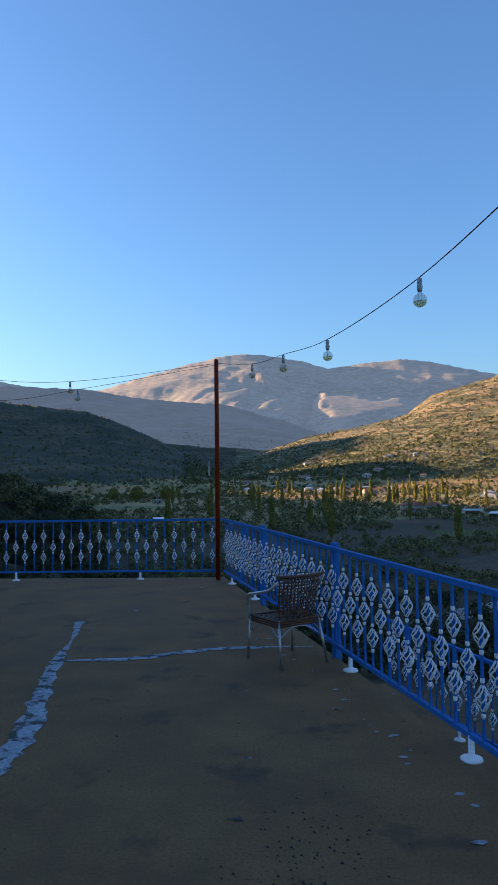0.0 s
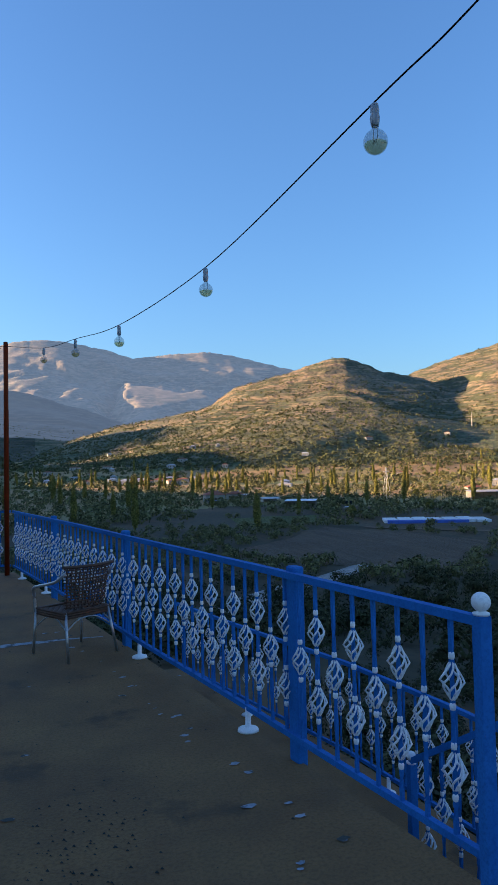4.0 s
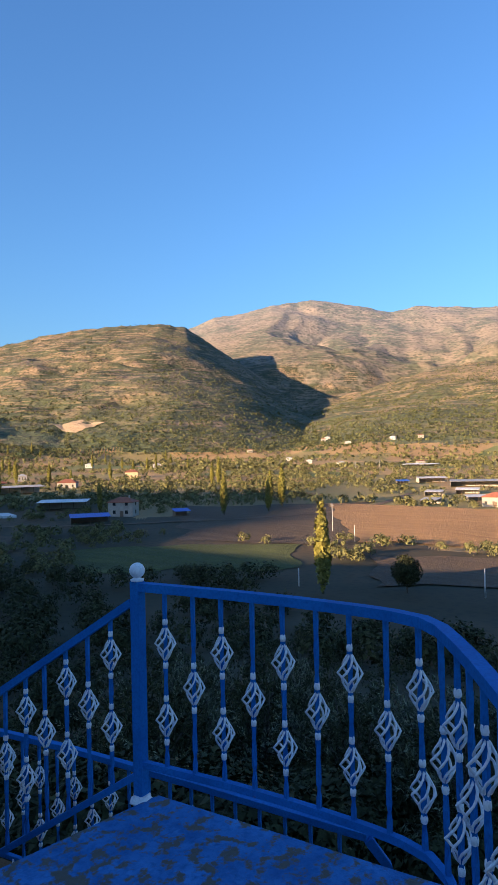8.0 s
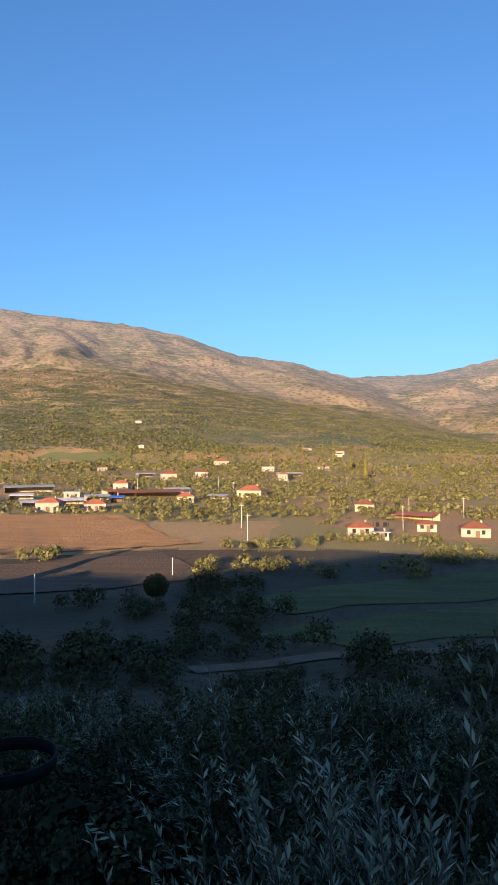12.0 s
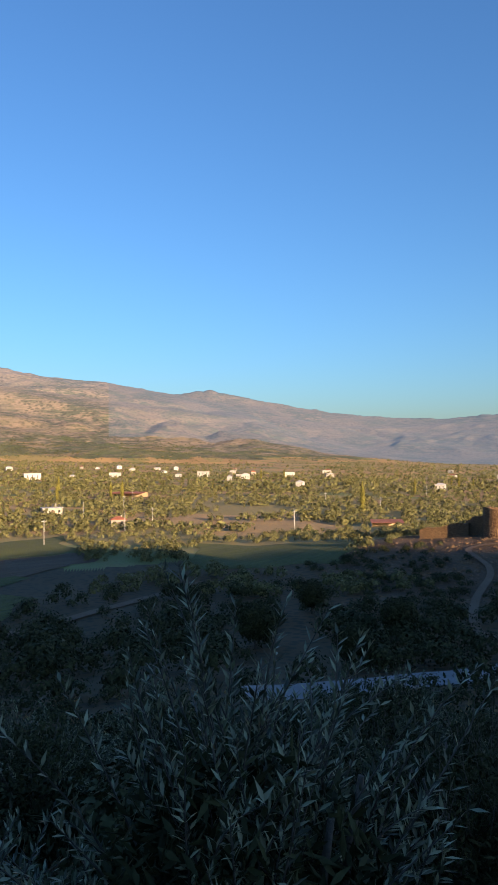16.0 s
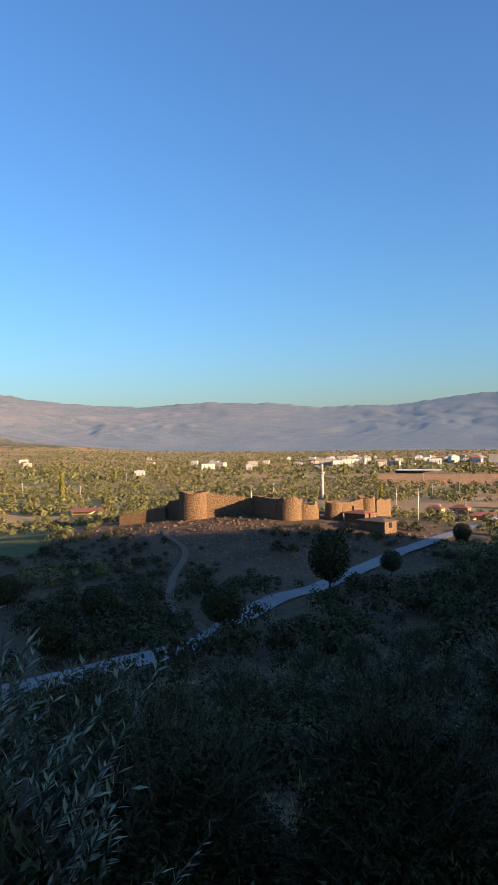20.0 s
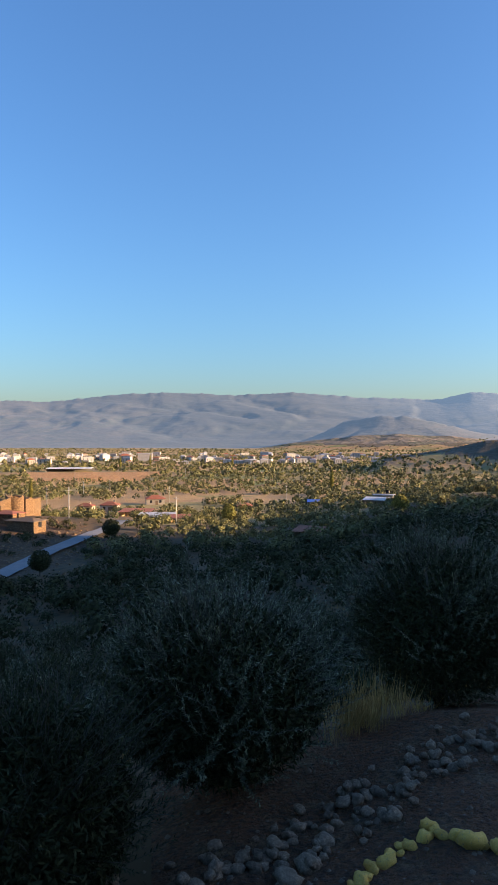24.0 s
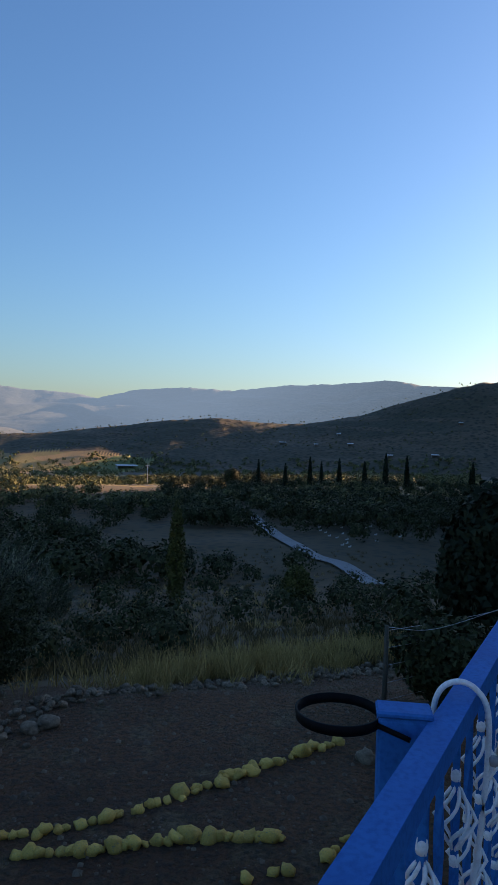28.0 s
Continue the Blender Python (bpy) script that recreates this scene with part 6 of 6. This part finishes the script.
def scatter_clumps(name, label, x, y, size, tall, n, leaf, mat, core=0, core_leaf=0.5, loose=0.5):
    """Many crowns in one mesh of stuff: small leaves on a lumpy dome, over a core of larger clumps."""
    count = len(x)
    pieces = []
    phase = rng.random(count) * 50
    ground = land(x, y)
    for many, lo, hi, wide_leaf in ((n, 0.80, 1.08, leaf), (core, 0.55, 0.78, core_leaf)):
        if not many:
            continue
        v = unit(count * many)
        v[:, 2] = np.where(v[:, 2] < -0.45, -v[:, 2], v[:, 2])
        sx, sz, ph = np.repeat(size, many)[:, None], np.repeat(tall, many)[:, None], np.repeat(phase, many)
        lump = 0.62 + 0.7 * vnoise(v[:, 0] * 2.1 + ph, v[:, 1] * 2.1 + v[:, 2] * 2.1, 4)[:, None]
        p = v * (lo + (hi - lo) * rng.random((count * many, 1))) * lump * np.concatenate([sx, sx, sz * 0.6], 1)
        base = np.stack([np.repeat(x, many), np.repeat(y, many), np.repeat(ground, many) + sz[:, 0] * 0.40], -1)
        pieces.append(facing_leaves(base + p, v, wide_leaf * sx[:, 0] * (0.6 + 0.8 * rng.random(count * many)), loose))
    verts, faces = join(*pieces)
    return tagged(mesh_object(name, verts, faces, mat), label, "trees", kind="stuff")


def polar_spots(count, a0, a1, r0, r1, power, keep, seed, cell=120.0):
    a = np.radians(a0 + (a1 - a0) * rng.random(count))
    r = r0 * (r1 / r0) ** (rng.random(count) ** power)
    x, y = r * np.sin(a), r * np.cos(a)
    mask = fbm(x / cell, y / cell, 3, seed)
    bearing = np.degrees(a)
    open_fields = (bearing > 44) & (bearing < 114) & (r > 75) & (r < 235) & (fbm(x / 17, y / 17, 2, 93) < 0.60)
    ok = (mask > keep) & clear_of(x, y) & ~open_fields
    return x[ok], y[ok]


rng = np.random.default_rng(77)
x, y = polar_spots(9000, 20, 250, 9, 62, 0.75, 0.30, 21, 9)
bearing, away = np.degrees(np.arctan2(x, y)) % 360, np.hypot(x, y)
ok = ((away > 15) | (bearing < 160)) & ~((bearing > 196) & (away < 16)) & ((bearing < 205) | (rng.random(len(x)) < np.where(away < 42, 0.16, 0.4)))
x, y = x[ok][:1700], y[ok][:1700]
s = 0.45 + 0.75 * rng.random(len(x))
near = np.hypot(x, y) < 34
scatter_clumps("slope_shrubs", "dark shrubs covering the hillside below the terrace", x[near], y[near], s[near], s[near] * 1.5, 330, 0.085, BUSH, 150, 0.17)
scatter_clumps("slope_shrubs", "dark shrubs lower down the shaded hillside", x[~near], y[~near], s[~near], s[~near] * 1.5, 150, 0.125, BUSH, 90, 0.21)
# undergrowth added to darken open ground where only tree shade lies
a, r = np.radians(rng.uniform(95, 178, 240)), rng.uniform(3.6, 9.5, 240)
x, y = r * np.sin(a), r * np.cos(a)
s = 0.22 + 0.3 * rng.random(len(x))
scatter_clumps("slope_undergrowth", "low dark undergrowth added to darken the gaps between olive trees", x, y, s, s * 1.8, 260, 0.12, BUSH, 90, 0.22)
x, y = polar_spots(420, -22, -10, 45, 150, 1.0, 0.2, 29, 30)
s = 0.8 + 1.2 * rng.random(len(x))
scatter_clumps("slope_shrubs", "dark shrubs on the low shaded rise beside the valley", x, y, s, s * 1.5, 150, 0.14, BUSH, 80, 0.22)
# trees inside the shadow line take the dark tone, sunlit orchards the light
x, y = polar_spots(6000, -22, 252, 55, 125, 0.8, 0.36, 22, 30)
hill = np.exp(-(((x - 38) / 45) ** 2 + ((y + 140) / 45) ** 2)) > 0.3
x, y = x[~hill][:1250], y[~hill][:1250]
s = 1.0 + 1.3 * rng.random(len(x))
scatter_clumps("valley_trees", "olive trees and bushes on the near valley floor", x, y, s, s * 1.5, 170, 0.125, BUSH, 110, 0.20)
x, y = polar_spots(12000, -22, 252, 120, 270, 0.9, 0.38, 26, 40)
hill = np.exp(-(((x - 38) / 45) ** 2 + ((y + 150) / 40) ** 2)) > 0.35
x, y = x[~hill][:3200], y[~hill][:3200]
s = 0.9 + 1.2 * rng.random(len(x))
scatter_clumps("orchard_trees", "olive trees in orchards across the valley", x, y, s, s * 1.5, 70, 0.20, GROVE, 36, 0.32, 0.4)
x, y = polar_spots(36000, -22, 252, 250, 640, 0.85, 0.34, 23, 70)
x, y = x[:13000], y[:13000]
s = 1.15 + 1.3 * rng.random(len(x))
scatter_clumps("grove_trees", "olive groves over the valley floor", x, y, s, s * 1.45, 28, 0.46, GROVE, loose=0.3)
x, y = polar_spots(90000, -22, 252, 580, 2500, 0.8, 0.34, 24, 160)
x, y = x[:46000], y[:46000]
s = 1.2 + 1.8 * rng.random(len(x)) ** 1.5
bearing = np.degrees(np.arctan2(x, y))
bearing = np.where(bearing < -25, bearing + 360, bearing)
s = np.where(land(x, y) - floor_height(bearing, np.hypot(x, y)) > 15, s * np.where(bearing > 200, 0.4, 0.7), s)
scatter_clumps("distant_groves", "distant groves and woods over the plain and hills", x, y, s, s * 1.4, 9, 0.92, GROVE, loose=0.25)
x, y = polar_spots(110000, -6, 135, 620, 2500, 1.0, 0.36, 27, 260)
bearing = np.degrees(np.arctan2(x, y))
up = land(x, y) - floor_height(bearing, np.hypot(x, y))
ok = (up > 8) & (rng.random(len(x)) < np.interp(up, (8, 60, 200, 400), (1, 0.9, 0.6, 0.3)))
x, y = x[ok][:44000], y[ok][:44000]
s = 1.0 + 1.5 * rng.random(len(x)) ** 2
scatter_clumps("hill_woods", "olive trees and scrub dotted over the hillsides", x, y, s, s * 1.3, 6, 1.15, WOODS, loose=0.25)
x, y = polar_spots(900, 226, 253, 95, 240, 0.8, 0.42, 31, 26)
s = 0.9 + 1.2 * rng.random(len(x))
scatter_clumps("cemetery_trees", "dark trees round the cemetery on the shaded slope", x, y, s, s * 1.7, 120, 0.15, BUSH, 70, 0.24)
x, y = polar_spots(900, 140, 185, 95, 172, 1.0, 0.50, 25, 14)
s = 0.5 + 0.9 * rng.random(len(x))
scatter_clumps("castle_hill_scrub", "low scrub on the castle hill", x, y, s, s * 1.2, 110, 0.15, BUSH, 60, 0.24)

qx, qy = rng.normal(44, 30, 3600), rng.normal(-142, 17, 3600)
keep = (np.hypot(qx, qy) > 88) & clear_of(qx, qy)
qx, qy = qx[keep], qy[keep]
qs = 0.12 + 0.42 * rng.random(len(qx)) ** 3
corner = np.array([(-1, -0.2, 0), (0.1, -1, 0), (1, 0.3, 0), (-0.2, 1, 0), (-0.3, -0.2, 0.8), (0.4, 0.2, 0.9)])
rubble = np.stack([qx, qy, land(qx, qy) - 0.05], -1)[:, None] + corner[None] * qs[:, None, None] * (0.7 + 0.6 * rng.random((len(qx), 6, 1)))
facets = np.array([(0, 1, 4), (1, 5, 4), (1, 2, 5), (2, 3, 5), (3, 4, 5), (3, 0, 4)])
tagged(mesh_object("fallen_stones", rubble.reshape(-1, 3), (np.arange(len(qx))[:, None, None] * 6 + facets[None]).reshape(-1, 3), STONE), "fallen stones scattered over the castle hill", "stones", kind="stuff")

# ---- the garden below ----
STONE_GREY = material("field_stone", (0.11, 0.072, 0.045), (0.33, 0.24, 0.16), 3, 0.9, bump=0.2, fine=25, spread=0.35)
STONE_YELLOW = material("yellow_painted_stone", (0.60, 0.34, 0.055), (0.80, 0.50, 0.13), 4, 0.85, bump=0.15, fine=25, stain=(0.22, 0.20, 0.15), stain_scale=6, stain_at=0.58, spread=0.2)


def rock_mesh(seed, mat):
    bm = bmesh.new()
    bmesh.ops.create_icosphere(bm, subdivisions=2, radius=1.0)
    for v in bm.verts:
        k = v.co * 1.2 + Vector((seed * 7.3, 0, 0))
        v.co *= 0.84 + 0.5 * noise.noise(k) + 0.2 * noise.noise(k * 2.2) + 0.14 * noise.noise(k * 5.0)
        v.co = Vector([max(-0.74, min(0.74, c)) for c in v.co])
        v.co.z *= 0.72
    me = bpy.data.meshes.new("stone")
    bm.to_mesh(me)
    me.polygons.foreach_set("use_smooth", np.ones(len(me.polygons), bool))
    bm.free()
    me.materials.append(mat)
    return me


ROCKS = {m.name: [rock_mesh(k, m) for k in range(5)] for m in (STONE_GREY, STONE_YELLOW)}


def stone_row(name, label, category, line, step, size, mat, wild=0.03, pile=1):
    root = thing(name, label, category, group="stone rows")
    for p in resample([(x, y, 0) for x, y in line], step):
        for k in range(pile):
            x, y = p.x + random.gauss(0, wild), p.y + random.gauss(0, wild)
            s = size * random.uniform(0.6, 1.45) * (1.3 if random.random() < 0.05 else 1.0)
            o = new("stone", random.choice(ROCKS[mat.name]))
            o.parent = root
            z = height(x, y) + s * (0.25 + (0.7 if k and k > pile * 0.6 else 0))
            o.matrix_basis = pose(x, y, z, random.uniform(-25, 25), random.uniform(-25, 25), random.uniform(0, 360)) @ Matrix.Diagonal((s * random.uniform(0.85, 1.4), s * random.uniform(0.8, 1.1), s, 1))
    return root


stone_row("stone_edging", "row of yellow-painted stones edging a garden bed", "garden edging", [(-1.95, -5.38), (-2.46, -5.58), (-3.28, -5.96)], 0.095, 0.082, STONE_YELLOW)
stone_row("stone_edging", "row of yellow-painted stones edging a garden bed", "garden edging", [(-3.3, -5.9), (-3.55, -5.5), (-4.05, -5.15), (-4.53, -4.87), (-5.5, -4.53), (-6.58, -4.23), (-7.6, -3.89)], 0.10, 0.084, STONE_YELLOW)
stone_row("stone_edging", "curved row of yellow-painted stones", "garden edging", [(-3.68, -5.03), (-4.13, -4.56), (-4.92, -3.93), (-5.4, -3.3)], 0.10, 0.084, STONE_YELLOW, 0.012)
stone_row("stone_edging", "short row of yellow-painted stones by the path", "garden edging", [(-4.5, -3.2), (-5.0, -3.1), (-5.6, -2.85), (-6.2, -2.7)], 0.22, 0.09, STONE_YELLOW, 0.06)
stone_row("rubble_wall", "low heap of loose grey stones along the garden edge", "stone wall", [(-0.6, -6.0), (-1.65, -6.15), (-2.6, -6.7), (-4.04, -7.38), (-5.8, -7.75), (-7.3, -7.6), (-9.0, -6.75), (-11.1, -5.9), (-13, -5.2)], 0.2, 0.066, STONE_GREY, 0.27, 7)
for x, y, s in ((-0.85, -5.75, 0.13), (-1.75, -5.75, 0.15), (-2.0, -5.95, 0.14), (-5.6, -7.15, 0.17), (-5.35, -7.2, 0.14), (-7.4, -3.4, 0.15), (-2.3, -6.3, 0.12), (-3.1, -6.4, 0.11)):
    o = tagged(new("stone", random.choice(ROCKS[STONE_GREY.name])), "loose grey boulder on the garden soil", "stone", "loose stones")
    o.matrix_basis = pose(x, y, height(x, y) + s * 0.3, 10, 5, 40 * x) @ Matrix.Diagonal((s * 1.2, s, s, 1))


HAY = foliage("brown_grass", (0.11, 0.075, 0.035), (0.18, 0.125, 0.06), 0.4, 0.85)


def tufts(name, label, x, y, blades, tall, mat, lean=0.35, wide=0.012):
    n = len(x) * blades
    bx = np.repeat(x, blades) + rng.normal(size=n) * 0.08
    by = np.repeat(y, blades) + rng.normal(size=n) * 0.08
    bz = land(bx, by) - 0.02
    d = np.concatenate([rng.normal(size=(n, 2)) * lean, np.ones((n, 1))], 1)
    h = tall * (0.5 + 0.8 * rng.random(n)) * np.repeat(0.6 + 0.8 * rng.random(len(x)), blades)
    verts, faces = leaf_quads(np.stack([bx, by, bz], -1), d / np.linalg.norm(d, axis=1, keepdims=True), unit(n), h, np.full(n, wide))
    return tagged(mesh_object(name, verts, faces, mat), label, "grass", kind="stuff")


def along(line, count, spread):
    p = resample([(a, b, 0) for a, b in line], 0.1)
    k = rng.integers(0, len(p), count)
    return np.array([p[i].x for i in k]) + rng.normal(size=count) * spread, np.array([p[i].y for i in k]) + rng.normal(size=count) * spread


x, y = along([(-8.2, -8.3), (-9.5, -8.0), (-11.5, -7.2), (-14.5, -6.2)], 380, 0.5)
tufts("tall_dry_grass", "tall pale dry grass along the garden edge", x, y, 26, 0.48, STRAW)
x, y = along([(-3.7, -9.0), (-4.3, -9.3)], 24, 0.2)
tufts("tall_dry_grass", "tuft of tall straw-coloured grass between olive trees", x, y, 26, 0.6, STRAW, 0.22)
x, y = rng.uniform(-13, 1.0, 4200), rng.uniform(-8.5, -1.5, 4200)
tufts("garden_weeds", "short dry weeds on the garden soil", x, y, 9, 0.06, HAY, 0.8, 0.006)
a, r = np.radians(rng.uniform(100, 240, 1500)), rng.uniform(11, 60, 1500)
tufts("slope_grass", "dry grass on the slope between shrubs", r * np.sin(a), r * np.cos(a), 14, 0.42, STRAW, 0.45, 0.02)
a, r = np.radians(rng.uniform(198, 254, 2600)), 14 * (75 / 14) ** rng.random(2600)
tufts("slope_grass", "brown dry grass over the shaded hillside", r * np.sin(a), r * np.cos(a), 16, 0.34, HAY, 0.5, 0.025)
px, py = rng.uniform(-12, 0.5, 1700), rng.uniform(-9, -2, 1700)
pv, pf = [], []
pz = land(px, py)
for a, b, c in zip(px, py, pz):
    s = abs(random.gauss(0, 0.018)) + 0.008
    k = len(pv)
    pv += [(a - s, b, c), (a, b - s, c), (a + s, b, c), (a, b + s, c), (a + 0.2 * s, b, c + s * 0.9)]
    pf += [(k, k + 1, k + 4), (k + 1, k + 2, k + 4), (k + 2, k + 3, k + 4), (k + 3, k, k + 4)]
tagged(mesh_object("pebbles", pv, pf, STONE_GREY), "pebbles scattered over the garden soil", "pebbles", kind="stuff")

fence = thing("garden_fence", "old wooden fence post with sagging wire mesh", "fence")
fz = height(-8.9, -3.9)
part("post", sweep([(-8.9, -3.9, fz - 0.3), (-8.91, -3.88, fz + 0.6), (-8.9, -3.87, fz + 1.22)], [0.04, 0.035, 0.032], 7), BARK, fence)
part("post", sweep([(-12.5, -3.0, fz - 0.6), (-12.5, -3.0, fz + 1.0)], [0.06, 0.048], 7), WOOD, fence)
for k in range(5):
    z = fz + 0.15 + 0.25 * k
    part("wire", sweep(spline([(-8.9, -3.87, z), (-10.6, -3.45, z - 0.1), (-12.5, -3.0, z - 0.15)], 6), 0.004, 3), GREY_PLASTIC, fence)
part("wire", sweep(spline([(-8.9, -3.87, fz + 1.2), (-9.0, -3.2, fz + 1.28), (-9.3, -2.2, fz + 1.75)], 6), 0.005, 3), GREY_PLASTIC, fence)
ivy = grown_tree("ivy_bush", "leafy bush grown through the garden fence", 1.35, 0.85, 6000, 0.08, BUSH, 0, "", 0.02, 0.04, "bush")
ivy.matrix_basis = pose(-9.9, -3.3, height(-9.9, -3.3))
dark = grown_tree("evergreen_tree", "dense dark evergreen tree beside the garden", 4.6, 1.7, 12000, 0.16, CYPRESS_LEAF, 0.1, "", 0.04, 0.2)
dark.matrix_basis = pose(-17.5, -4.7, height(-17.5, -4.7) - 0.2)

# graves on the slope
MARBLE = material("white_marble", (0.50, 0.50, 0.49), (0.66, 0.66, 0.65), 2, 0.6, bump=0.03)
grave = thing("gravestone", "white marble gravestone on the cemetery slope", "gravestone", group="gravestones")
part("slab", box_bm(-0.22, 0.22, -0.45, 0.45, -0.3, 0.10, 0.03), MARBLE, grave)
part("headstone", box_bm(-0.2, 0.2, 0.37, 0.45, 0.10, 0.5, 0.03), MARBLE, grave)
for k in range(22):
    s = random.random() * 1.2 - 0.2
    x, y = -92 + 30 * s + random.gauss(0, 3), -49 + 17 * s + random.gauss(0, 2.2)
    m = pose(x, y, height(x, y) + 0.05, 0, 0, 40 + random.gauss(0, 30)) @ Matrix.Scale(0.62, 4)
    if k:
        copy_thing(grave, m)
    else:
        grave.matrix_basis = m

# parked car
CAR_PAINT = material("white_car_paint", (0.62, 0.63, 0.64), (0.72, 0.73, 0.74), 2, 0.25, bump=0)


def parked_car(x, y, turn):
    root = thing("parked_car", "small white car parked beside the road", "car", (x, y, height(x, y) + 0.2), turn)
    bm = bmesh.new()
    side = [(-2.05, 0.28), (-2.05, 0.72), (-1.6, 0.86), (-1.15, 0.9), (-0.6, 1.38), (0.75, 1.42), (1.55, 0.98), (2.0, 0.88), (2.05, 0.3)]
    for s in (-1, 1):
        for u, z in side:
            bm.verts.new((u, s * (0.82 if z < 1.0 else 0.66), z))
    bm.verts.ensure_lookup_table()
    n = len(side)
    bm.faces.new([bm.verts[k] for k in range(n)])
    bm.faces.new([bm.verts[n + k] for k in range(n)][::-1])
    for k in range(n):
        bm.faces.new((bm.verts[k], bm.verts[n + k], bm.verts[n + (k + 1) % n], bm.verts[(k + 1) % n]))
    bmesh.ops.recalc_face_normals(bm, faces=bm.faces[:])
    part("body", bm, CAR_PAINT, root)
    for s in (-1, 1):
        part("side_window", box_bm(-0.75, 0.95, s * 0.76 - 0.03, s * 0.76 + 0.03, 0.98, 1.28), DARK_GLASS, root)
        for u in (-1.3, 1.3):
            w = lathe([(0.2, -0.1), (0.32, -0.09), (0.32, 0.09), (0.2, 0.1)], 14)
            bmesh.ops.rotate(w, verts=w.verts[:], cent=(0, 0, 0), matrix=Matrix.Rotation(math.pi / 2, 3, "X"))
            bmesh.ops.translate(w, verts=w.verts[:], vec=(u, s * 0.78, 0.32))
            part("wheel", w, BLACK, root)
    return root


parked_car(-113, -103, 40)
